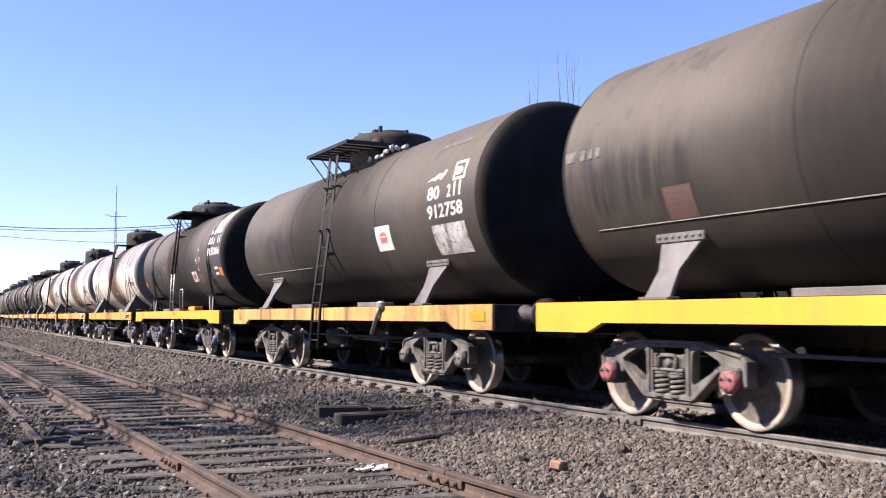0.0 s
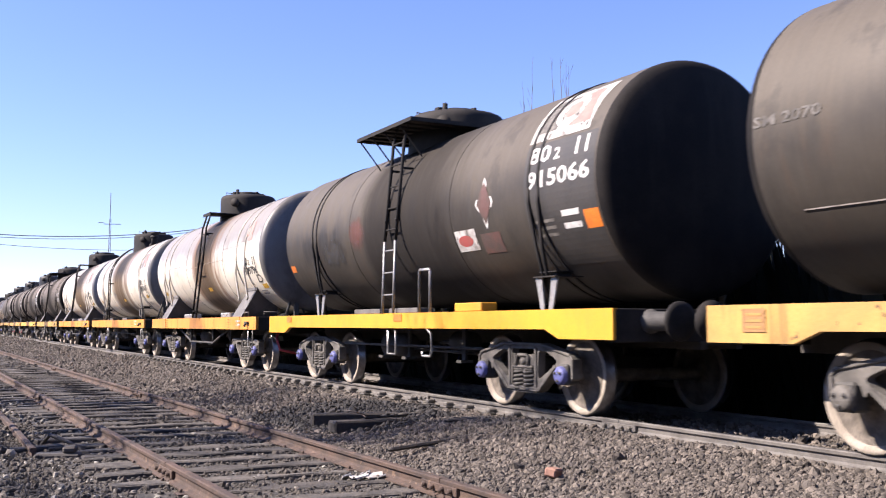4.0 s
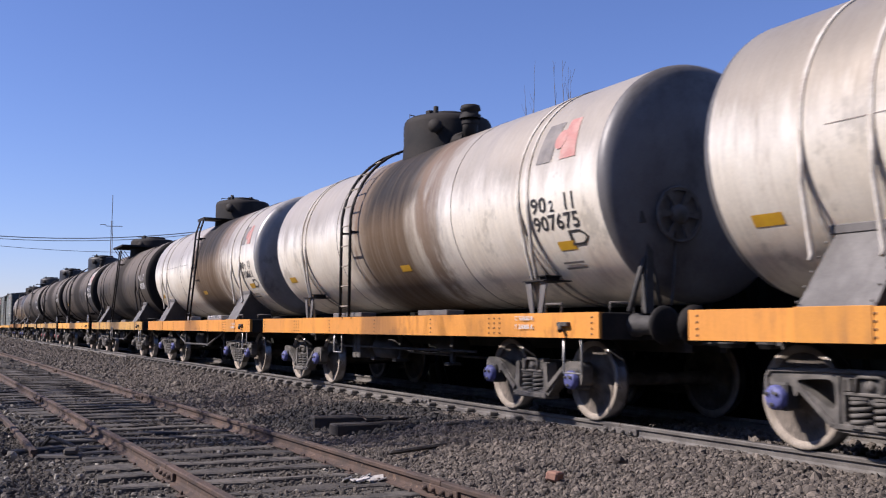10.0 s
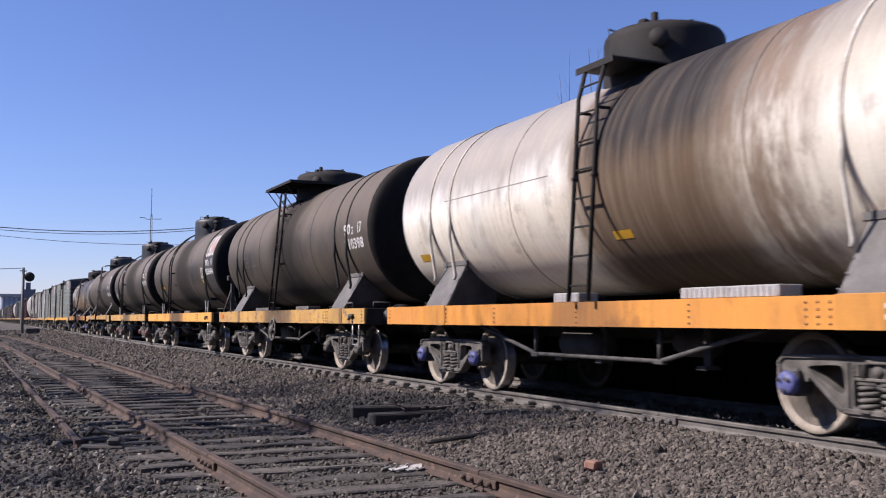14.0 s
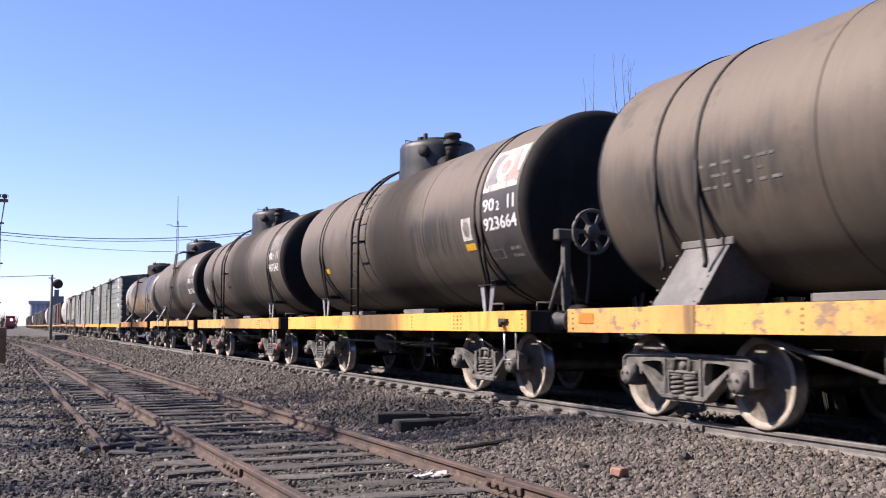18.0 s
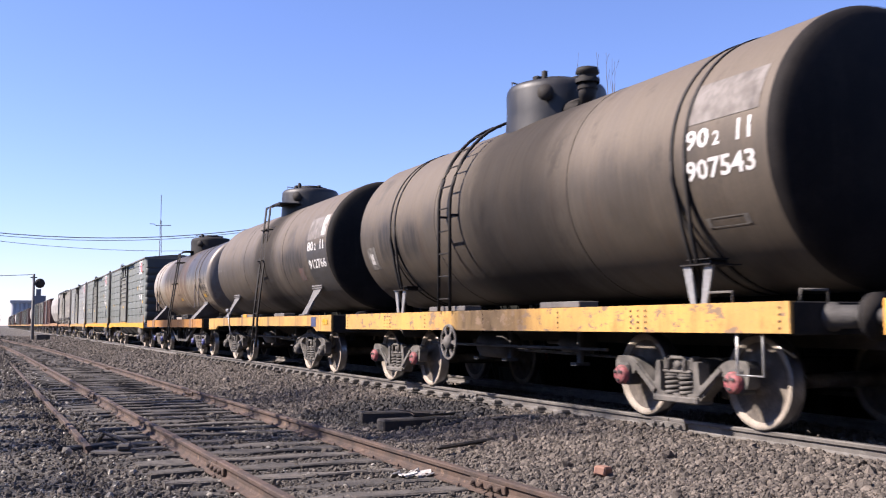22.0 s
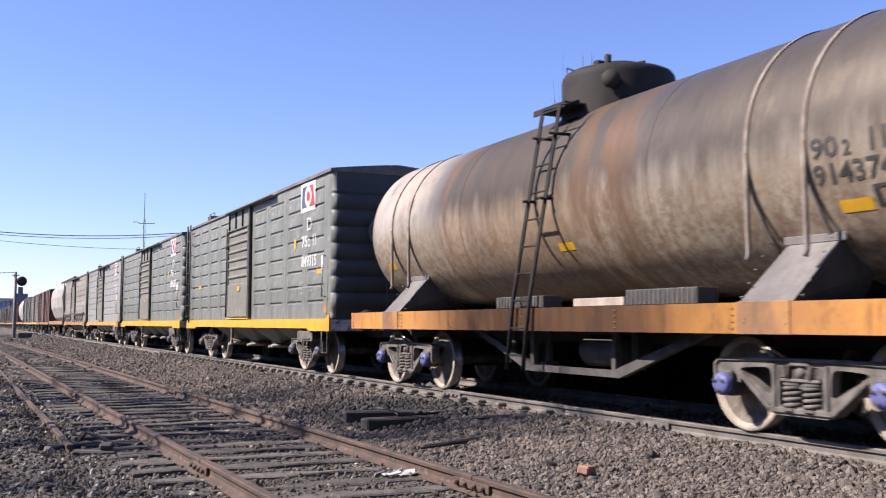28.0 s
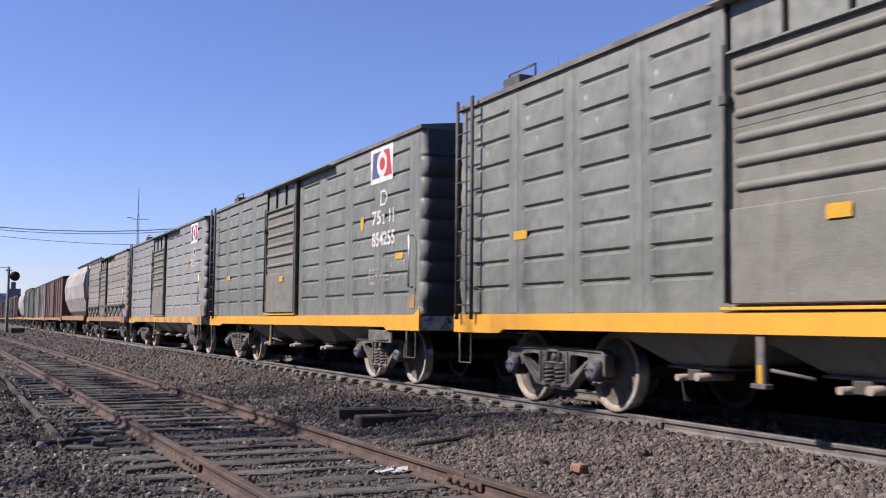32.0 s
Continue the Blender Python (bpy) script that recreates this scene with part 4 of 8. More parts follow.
def hand_wheel(wagon, m, name="hand_wheel", mat=None):
    return part(name, stored(("hand_wheel", (mat or M_castdark).name), lambda: wheel_web(0.25, 'x', mat or M_castdark)), wagon, m)


# ---- tanks ----
def ring(radius, width, thick, m):
    s = Shape().lathe([(radius - 0.01, -width / 2), (radius + thick, -width / 2), (radius + thick, width / 2), (radius - 0.01, width / 2)], 'y', 72, smooth=False)
    return s.done("strap", m)


def shell_mesh(radius, y0, y1, dish, m):
    n = 10
    s = Shape().lathe([(radius, y0 + (y1 - y0) * k / n) for k in range(n + 1)], 'y', 72)
    return s.done("tank_shell", m)


def head_mesh(radius, dish, m):
    """A dished end that closes the shell at its origin and bulges towards -y."""
    prof = [(0.0, -dish), (0.35 * radius, -dish * 0.95), (0.60 * radius, -dish * 0.84), (0.80 * radius, -dish * 0.68), (0.92 * radius, -dish * 0.52), (0.962 * radius, -dish * 0.42), (0.986 * radius, -dish * 0.28), (0.997 * radius, -dish * 0.12), (radius, 0.0), (radius, 0.01)]
    return Shape().lathe(prof, 'y', 72).done("tank_head", m)


def place_ladder(wagon, y, style, rad, az, m, foot=(-1.55, 1.22), drop=0.0, lean=0.0, rung_m=None):
    w = 0.20
    s = Shape()
    if style == "curved":
        path = [(-1.50, 1.22), (-1.50, az)] + [(-(rad + 0.13) * math.cos(a), az + (rad + 0.13) * math.sin(a)) for a in [radians(d) for d in range(8, 76, 6)]]
    elif style == "low":
        path = [(-1.56, 0.45), (-1.52, 1.3), (-1.22, az + 1.35 - drop), (-0.95, az + 1.42 - drop)]
    elif drop:
        path = [foot, (-1.32, az + 0.9), (-1.20, az + rad + 0.05 - drop * 0.6)]
    else:
        path = [foot, (-1.30, az + 1.2), (-1.22, az + 1.50), (-0.85, az + 1.52)]
    slope = lean / (path[-1][1] - path[0][1])
    for side in (-w, w):
        s.tube([(x, side + slope * (z - path[0][1]), z) for x, z in path], 0.026, 6)
    lad = part("ladder", s.done("ladder", m), wagon, pose(0, y, 0))
    # rungs at even steps along the stiles
    rm = rung_m or m
    rung = stored(("rung", rm.name), lambda: Shape().tube([(0, -w, 0), (0, w, 0)], 0.013, 5).done("rung", rm))
    acc, step = 0.18, 0.34
    for (xa, za), (xb, zb) in zip(path, path[1:]):
        d = math.hypot(xb - xa, zb - za)
        while acc < d:
            z = za + (zb - za) * acc / d
            part("rung", rung, lad, pose(xa + (xb - xa) * acc / d, slope * (z - path[0][1]), z))
            acc += step
        acc -= d
    for z in (az - 0.05, az + 0.75):
        x = math.sqrt(max(rad**2 - (z - az)**2, 0))
        out = 1.45 if style != "curved" else 1.5
        if z > az + 0.5 and style == "curved":
            continue
        for q in (-w, w):
            part("ladder_bracket", Shape().tube([(-x, q + slope * (z - path[0][1]), z), (-out + (z - az + 0.05) * 0.12, q + slope * (z - path[0][1]), z)], 0.02).done("ladder_bracket", m), lad)


def dome(wagon, y, rad, az, r, top, m, pipe=False, rail=True):
    s = Shape().lathe([(r + 0.02, az + rad * 0.82), (r, az + rad + 0.05), (r, top - 0.13), (r * 0.985, top - 0.075), (r * 0.945, top - 0.03), (r * 0.88, top - 0.005), (r * 0.78, top + 0.008), (r * 0.5, top + 0.025), (0.0, top + 0.035)], 'z', 40)
    d = part("dome", s.done("dome", m), wagon, pose(0, y, 0))
    lid = stored("dome_lid", lambda: Shape().lathe([(0.36, 0.0), (0.36, 0.09), (0.33, 0.12), (0.12, 0.15), (0.0, 0.15)], 'z', 24).box(-0.42, 0.42, -0.03, 0.03, 0.08, 0.13, 0.01).box(-0.03, 0.03, -0.42, 0.42, 0.08, 0.13, 0.01).box(0.3, 0.5, -0.08, 0.08, 0.0, 0.14, 0.02).box(-0.5, -0.32, -0.06, 0.06, 0.0, 0.12, 0.02).done("dome_lid", M_black))
    part("dome_lid", lid, d, pose(0, 0, top - 0.02, 0, 0, 20))
    clamp = stored("lid_clamp", lambda: Shape().lathe([(0.045, 0.0), (0.045, 0.16), (0.0, 0.18)], 'z', 8).done("lid_clamp", M_black))
    for cx, cy in ((0.44, 0.3), (-0.40, -0.34), (-0.1, 0.5)):
        part("lid_clamp", clamp, d, pose(cx, cy, top - 0.03))
    if rail:
        grab = stored("dome_grab", lambda: Shape().tube([(-0.15, 0, 0), (-0.15, 0, 0.16), (0.15, 0, 0.16), (0.15, 0, 0)], 0.012).done("dome_grab", M_black))
        part("dome_grab", grab, d, pose(-0.35, r * 0.72, top - 0.02, 0, 0, 20))
        part("dome_port", stored("dome_port", lambda: Shape().lathe([(0.09, 0.0), (0.09, -0.10), (0.12, -0.11), (0.12, -0.14), (0.0, -0.15)], 'y', 12).done("dome_port", M_black)), d, pose(-r * 0.62, -r * 0.68, top - 0.25, 0, 0, -40))
    if pipe:
        valve = stored("relief_valve", lambda: Shape().tube([(0, 0.22, -0.25), (0, -0.16, -0.25), (0, -0.26, -0.15), (0, -0.26, 0.06)], 0.125, 12).lathe([(0.17, 0.04), (0.17, 0.10), (0.13, 0.11), (0.13, 0.16), (0.17, 0.18), (0.15, 0.25), (0.0, 0.27)], 'z', 14, at=(0, -0.26, 0)).lathe([(0.14, -0.05), (0.14, 0.0)], 'z', 14, at=(0, -0.26, 0)).done("relief_valve", M_black))
        part("relief_valve", valve, d, pose(-0.2, -r - 0.16, top - 0.25))
    return d


def saddle_plate(wagon, y, rad, az, lean, wide, m, sill_m):
    """A broad sloping plate strut from the sill up to the tank, with gussets."""
    top_z = az - 0.85
    top_x = -math.sqrt(rad**2 - 0.85**2) - 0.015
    for side in (-1, 1):
        s = Shape()
        a, b = wide / 2, wide * 0.46
        lo = [(-1.44, -a), (-1.44, a)]
        hi = [(top_x, lean - b), (top_x, lean + b)]
        th = 0.03
        v = []
        for dx in (0, th):
            v.append([s.bm.verts.new((lo[0][0] + dx, lo[0][1], 1.216)), s.bm.verts.new((lo[1][0] + dx, lo[1][1], 1.216)), s.bm.verts.new((hi[1][0] + dx, hi[1][1], top_z)), s.bm.verts.new((hi[0][0] + dx, hi[0][1], top_z))])
        s.bm.faces.new(v[0]); s.bm.faces.new(v[1])
        for k in range(4):
            s.bm.faces.new((v[0][k], v[0][(k + 1) % 4], v[1][(k + 1) % 4], v[1][k]))
        for e in (-a, a):
            sh = lean * 1.0
            s.bm.faces.new([s.bm.verts.new(q) for q in ((-1.43, e, 1.217), (top_x + 0.01, e * 0.92 + sh, top_z), (-0.6, e * 0.92 + sh, az - math.sqrt(max(rad**2 - 0.36, 0)) - 0.01), (-0.6, e, 1.217))]).material_index = 1
        s.box(top_x - 0.03, top_x + 0.02, lean - b - 0.06, lean + b + 0.06, top_z - 0.03, top_z + 0.05, 0.008)
        me = s.done("saddle", m, M_under)
        part("saddle", me, wagon, pose(0, y, 0) if side < 0 else pose(0, y, 0) @ Matrix.Diagonal((-1, 1, 1, 1)))
    part("sill_plate", stored(("sill_plate", wide, sill_m.name), lambda: Shape().box(-1.479, -1.45, -wide / 2, wide / 2, 0.93, 1.222, 0.004).done("sill_plate", {M_wornorange: M_orange, M_wornyellow: M_yellow, M_wornfaded: M_faded, M_greysill: M_grimyorange}.get(sill_m, sill_m))), wagon, pose(0, y, 0))


def strap_rods(wagon, y, rad, az, m):
    """The straps' ends: rods that leave the tank and drop to the saddle on each side."""
    rod = stored(("strap_rod", rad, m.name), lambda: Shape().tube([(-rad - 0.008, 0, az - 0.02), (-rad - 0.004, 0, az - 0.45), (-1.28, 0, 1.66), (-1.30, 0, 1.60)], 0.026, 6).done("strap_rod", m))
    for d in (-0.34, 0.36):
        part("strap_rod", rod, wagon, pose(0, y + d, 0))


def saddle_bracket(wagon, y, rad, az, lean, m):
    """A narrow riveted foot under a shelf on the tank."""
    z1 = az - 0.88
    x1 = -math.sqrt(rad**2 - 0.88**2) - 0.01
    for side in (-1, 1):
        s = Shape()
        v = []
        xm, zm = (-1.42 + x1) / 2 - 0.01, (1.217 + z1) / 2
        for dx in (0, 0.05):
            v.append([s.bm.verts.new(q) for q in ((-1.42 + dx, -0.19, 1.217), (-1.42 + dx, 0.19, 1.217), (xm + dx, lean * 0.5 + 0.15, zm), (x1 + dx - 0.02, lean + 0.30, z1), (x1 + dx - 0.02, lean - 0.30, z1), (xm + dx, lean * 0.5 - 0.15, zm))])
        s.bm.faces.new(v[0]); s.bm.faces.new(v[1])
        for k in range(6):
            s.bm.faces.new((v[0][k], v[0][(k + 1) % 6], v[1][(k + 1) % 6], v[1][k]))
        s.box(-1.46, -1.30, -0.22, 0.22, 1.217, 1.25, 0.006)
        s.box(x1 - 0.05, x1 + 0.10, lean - 0.36, lean + 0.36, z1 - 0.02, z1 + 0.10, 0.01)
        s.box(x1 - 0.055, x1 + 0.05, lean - 0.40, lean + 0.55, z1 + 0.20, z1 + 0.235, 0.006)
        for k in range(7):
            s.lathe([(0.0, -0.015), (0.02, -0.012), (0.024, 0.0)], 'x', 6, at=(x1 - 0.05, lean - 0.3 + 0.1 * k, z1 + 0.04))
        me = s.done("saddle", m)
        part("saddle", me, wagon, pose(0, y, 0) if side < 0 else pose(0, y, 0) @ Matrix.Diagonal((-1, 1, 1, 1)))


def saddle_vee(wagon, y, rad, az, m, m_strap):
    """Strap ends running down to the sill beside an inverted trestle."""
    for side in (-1, 1):
        s = Shape()
        for a, b in ((-0.30, -0.19), (-0.09, -0.15)):
            s.tube([(-rad - 0.002, a, az - 0.02), (-rad - 0.002, a, az - 0.2), (-1.30, (a + b) / 2 - 0.03, 1.95), (-1.14, b - 0.10, 1.217)], 0.024, 6)
        t = Shape()
        t.prism([(-0.11, 1.217), (-0.03, 1.217), (-0.09, 1.60), (-0.22, 1.60)], 'x', -1.30, -1.28)
        t.prism([(0.03, 1.217), (0.11, 1.217), (0.22, 1.60), (0.09, 1.60)], 'x', -1.32, -1.30)
        t.box(-1.345, -0.95, -0.23, 0.23, 1.595, 1.610, slot=1)
        t.box(-1.24, -1.0, -0.10, 0.26, 1.66, 1.672, slot=1)
        t.box(-1.2, -1.0, -0.06, 0.08, 1.60, 1.67, slot=1)
        flip = Matrix.Identity(4) if side < 0 else Matrix.Diagonal((-1, 1, 1, 1))
        part("strap_rod", s.done("strap_rod", m_strap), wagon, pose(0, y, 0) @ flip)
        part("saddle", t.done("saddle", m, M_black), wagon, pose(0, y - 0.38, 0) @ flip)


def platform(wagon, y, z, m, grating):
    """Walkway beside the dome: open slats, or dusty sheets on dark bearers."""
    s = Shape()
    if not grating:
        s.box(-1.35, 0.3, -1.15, 0.95, z + 0.002, z + 0.02, 0.004, slot=1)
    s.box(-1.36, -1.34, -1.17, 0.97, z - 0.03, z + 0.03).box(-1.35, 0.3, -1.17, -1.15, z - 0.03, z + 0.03).box(-1.35, 0.3, 0.95, 0.97, z - 0.03, z + 0.03)
    p = part("walkway", s.done("walkway", m, M_walk), wagon, pose(0, y, 0))
    bearer = stored(("bearer", z, m.name), lambda: Shape().box(-1.35, 0.3, -0.012, 0.012, z - 0.03, z).done("bearer", m))
    for k in range(8):
        part("bearer", bearer, p, pose(0, -1.11 + 0.285 * k, 0))
    slat = stored(("slat", z, m.name), lambda: Shape().box(-0.011, 0.011, -1.15, 0.95, z, z + 0.025).done("slat", m))
    for k in range(27 if grating else 0):
        part("slat", slat, p, pose(-1.329 + 0.061 * k, 0, 0))
    for dy in (-0.7, -0.1, 0.4, 0.9):
        part("walkway_stay", Shape().tube([(-1.33, dy, z - 0.02), (-0.98, dy - 0.12, z - 0.52)], 0.013, 5).done("walkway_stay", m), p)
    return p


ROUND = [k * math.pi / 10 for k in range(20)]
EMBLEM = (("dark", 0.014, [(0.0, 0.0), (0.37, 0.0), (0.44, 0.62), (0.05, 0.62)]),
          ("red", 0.016, [(0.58, 0.0), (0.96, 0.0), (0.82, 0.62), (0.56, 0.62)]),
          ("pale", 0.022, [(0.49 + 0.24 * math.cos(a), 0.31 + 0.29 * math.sin(a)) for a in ROUND]),
          ("red", 0.028, [(0.51 + 0.13 * math.cos(a), 0.31 + 0.15 * math.sin(a)) for a in ROUND]))


def emblem(wagon, lay, y, z, scale, dark, red, board=None):
    """The railway company's emblem as plain slanted shapes."""
    tall = 0.78 if board else 1.0
    if board:
        bm = patch(1.06 * scale, 0.86 * scale * tall)
        lay(bm, y + 0.07 * scale, z - 0.12 * scale * tall, 0.010)
        part("emblem_board", to_mesh(bm, "emblem_board", board), wagon)
    for key, gap, pts in EMBLEM:
        if key == "pale" and not board:
            continue
        bm = poly([(px * scale, py * scale * tall) for px, py in pts])
        lay(bm, y, z, gap)
        part("emblem_shape", to_mesh(bm, "emblem_shape", {"dark": dark, "red": red, "pale": board}[key]), wagon)


def write(wagon, lay, words, y, z, width, height, m, gap=0.012, name="stencil"):
    """Stencilled figures fitted to a width and a height."""
    bm = letters(words, 1.0).copy()
    xs, ys = [v.co.x for v in bm.verts], [v.co.y for v in bm.verts]
    for v in bm.verts:
        v.co.x = (v.co.x - min(xs)) * width / (max(xs) - min(xs))
        v.co.y = (v.co.y - min(ys)) * height / (max(ys) - min(ys))
    lay(bm, y, z, gap)
    # each figure is a piece of its own
    left = set(bm.verts)
    while left:
        todo, mine = [next(v for v in bm.verts if v in left)], set()
        while todo:
            v = todo.pop()
            if v not in mine:
                mine.add(v)
                todo += [e.other_vert(v) for e in v.link_edges]
        left -= mine
        order = [v for v in bm.verts if v in mine]
        number = {v: k for k, v in enumerate(order)}
        me = bpy.data.meshes.new(name)
        me.from_pydata([v.co[:] for v in order], [], [[number[v] for v in f.verts] for f in bm.faces if f.verts[0] in mine])
        me.materials.append(m)
        part(name, me, wagon)
    bm.free()


def paint(wagon, lay, y, z, w, h, m, gap=0.008, name="painted_patch", cuts=6):
    bm = patch(w, h, cuts)
    lay(bm, y, z, gap)
    part(name, to_mesh(bm, name, m), wagon)


def shape_on(wagon, lay, y, z, pts, m, gap=0.012, name="painted_mark"):
    bm = poly(pts)
    lay(bm, y, z, gap)
    part(name, to_mesh(bm, name, m), wagon)


def outline_on(wagon, lay, y, z, pts, width, m, gap=0.014, name="painted_outline"):
    """A painted line round an outline, each side its own stroke of the brush."""
    bm = bmesh.new()
    n = len(pts)
    cx, cy = sum(p[0] for p in pts) / n, sum(p[1] for p in pts) / n
    inner = [(cx + (x - cx) * (1 - width), cy + (q - cy) * (1 - width)) for x, q in pts]
    a = [bm.verts.new((*p, 0)) for p in pts]
    b = [bm.verts.new((*p, 0)) for p in inner]
    for k in range(n):
        bm.faces.new((a[k], a[(k + 1) % n], b[(k + 1) % n], b[k]))
    lay(bm, y, z, gap)
    part(name, to_mesh(bm, name, m), wagon)


def brake_stand(wagon, y, x, z, wheel=True):
    """An upright trestle at the wagon's end with a large hand wheel and its chain."""
    stand = part("brake_stand", Shape().box(-0.05, 0.05, -0.05, 0.05, 1.2, z, 0.008).tube([(-0.25, 0.0, 1.22), (-0.02, 0.0, 1.9)], 0.03).tube([(0.2, 0.0, 1.22), (0.02, 0.0, 1.9)], 0.025).box(-0.16, 0.18, -0.07, 0.07, z - 0.1, z + 0.06, 0.02).done("brake_stand", M_castdark), wagon, pose(x, y, 0))
    if not wheel:
        part("ratchet_box", Shape().box(-0.02, 0.26, -0.16, 0.06, z - 0.08, z + 0.12, 0.04).tube([(0.12, -0.18, z), (0.12, -0.24, z + 0.16), (0.22, -0.24, z + 0.2)], 0.022).lathe([(0.0, -0.22), (0.12, -0.20), (0.12, -0.16)], 'y', 12, at=(0.12, 0, z)).done("ratchet_box", M_castdark), stand)
        return
    part("hand_wheel", stored("end_wheel", lambda: wheel_web(0.30, 'y', M_cast)), stand, pose(0.32, -0.16, z + 0.02))
    part("brake_chain", Shape().tube([(0.30, -0.10, z - 0.1), (0.31, -0.09, z - 0.5), (0.28, -0.06, 1.3)], 0.018, 5).done("brake_chain", M_castdark), stand)


def bars(wagon, lay, y, z, w, h, m, rows=1, gap=0.012):
    for k in range(rows):
        bm = patch(w, h, 3)
        lay(bm, y, z - k * h * 2, gap)
        part("small_print", to_mesh(bm, "small_print", m), wagon)

# ---- the train ----
TRAIN = []      # wagon, place along the train at zero travel


def start_wagon(label, front, rear, category="tank wagon", group="wagons of the train"):
    w = tagged(new(category.replace(" ", "_")), label, category, group)
    c = (front + rear) / 2
    w.matrix_basis = pose(TRACK_X, c - travel(0), 0)
    TRAIN.append((w, c))
    return w, (rear - front) / 2


def tank_wagon(label, front, rear, tank_m, sill_m, notched=False, rad=1.375, az=2.70, d_front=0.1, d_rear=0.45, ladder="straight", ladder_y=0.0, saddle="plate", saddle_m=None,
               straps=True, strap_m=None, dome_top=4.58, dome_r=0.75, pipe=False, walk_board=False, cap=None, top=0.72, rod="truss", lean=0.0, dish=0.27, dome_m=None, bogie_in=2.0, head_m=None, dome_y=0.2, feet=None, foot=(-1.55, 1.22), drop=0.0, shift=0.0, board_m=None, ladder_lean=0.0, saddle_wide=0.76, seams=None, rung_m=None, boards=((0.66, 1.94), (-2.4, -1.5))):
    w, half = start_wagon(label, front, rear)
    underframe(w, half, sill_m, notched)
    add_bogie(w, -half + bogie_in, top, cap or M_blue)
    add_bogie(w, half - bogie_in, top, cap or M_blue)
    truss(w, half, rod)
    y0, y1 = -half + d_front, half - d_rear
    shell = part("tank_shell", shell_mesh(rad, y0, y1, dish, tank_m), w, pose(0, 0, az))
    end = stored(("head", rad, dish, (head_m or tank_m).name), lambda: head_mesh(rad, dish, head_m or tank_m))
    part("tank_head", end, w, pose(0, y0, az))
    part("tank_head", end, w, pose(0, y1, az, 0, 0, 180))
    # the shell's own origin sits on its axis
    sm = strap_m or M_black
    if straps:
        band = stored(("strap", rad, sm.name), lambda: ring(rad, 0.045, 0.014, sm))
        for y in [q + d for q in (feet or (y0 + 1.45, y1 - 1.45)) for d in (-0.34, 0.36)] if saddle == "plate" else (y0 + 1.15 + shift, y0 + 1.36 + shift, y1 - 1.75, y1 - 1.54):
            part("strap", band, w, pose(0, y, az))
    seam = stored(("seam", rad, tank_m.name), lambda: ring(rad, 0.014, 0.003, tank_m))
    for y in seams or (y0 + 3.4, y1 - 3.4):
        part("seam", seam, shell, pose(0, y, 0))
    sad = saddle_m or M_bluegrey
    for y in feet or (y0 + 1.45 + shift, y1 - 1.45):
        if saddle == "plate":
            saddle_plate(w, y, rad, az, lean, saddle_wide, sad, sill_m)
            strap_rods(w, y, rad, az, sm)
        elif saddle == "bracket":
            saddle_bracket(w, y, rad, az, lean, sad)
        else:
            saddle_vee(w, y, rad, az, sad, sm)
    place_ladder(w, ladder_y, ladder, rad, az, M_black, foot, drop, ladder_lean, rung_m)
    dome(w, dome_y, rad, az, dome_r, dome_top, dome_m or M_black, pipe, rail=True)
    if walk_board:
        platform(w, dome_y + 0.1, az + 1.46, M_black, saddle == "bracket")
    elif ladder != "curved":
        low = -1.24 if ladder == "straight" and drop else -1.02
        part("dome_step", Shape().box(low, -0.45, ladder_y * 0.6 - 0.35, ladder_y * 0.6 + 0.42, az + rad + 0.05 - drop * 0.6, az + rad + 0.08 - drop * 0.6, 0.005).box(low, low + 0.02, ladder_y * 0.6 - 0.35, ladder_y * 0.6 + 0.42, az + rad + 0.01 - drop * 0.6, az + rad + 0.085 - drop * 0.6).done("dome_step", M_black), w)
    for a, b, *own in boards:
        tall = own[0] if own else 0.075
        board = part("foot_board", Shape().box(-1.42, -1.15, a, b, 1.217, 1.215 + tall, 0.006).done("foot_board", own[1] if own else board_m or M_bluegrey), w)
        if own and own[2]:
            # pressed ribs along the face
            rib = stored(("board_rib", tall, own[1].name), lambda: Shape().box(-1.43, -1.419, -0.014, 0.014, 1.22, 1.205 + tall, 0.004).done("board_rib", own[1]))
            for k in range(int((b - a) / 0.075)):
                part("board_rib", rib, board, pose(0, a + 0.04 + 0.075 * k, 0))
    return w, half, y0, y1, (lambda bm, y, z, gap: bend_on(bm, y, z, rad, az, 0.002 + gap * 0.25)), shell


DARK = (((0.040, 0.035, 0.029), (0.070, 0.059, 0.046)), ((0.063, 0.052, 0.040), (0.104, 0.084, 0.062)))
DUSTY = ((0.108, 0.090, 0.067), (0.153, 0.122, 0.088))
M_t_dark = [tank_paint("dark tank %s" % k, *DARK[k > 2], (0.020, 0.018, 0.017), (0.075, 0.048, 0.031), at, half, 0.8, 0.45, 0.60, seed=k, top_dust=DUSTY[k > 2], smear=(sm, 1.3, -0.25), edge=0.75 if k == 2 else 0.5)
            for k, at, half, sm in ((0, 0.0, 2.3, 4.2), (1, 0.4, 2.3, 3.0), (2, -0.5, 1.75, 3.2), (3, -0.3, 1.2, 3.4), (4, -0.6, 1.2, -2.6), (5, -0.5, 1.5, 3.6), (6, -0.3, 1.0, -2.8))]
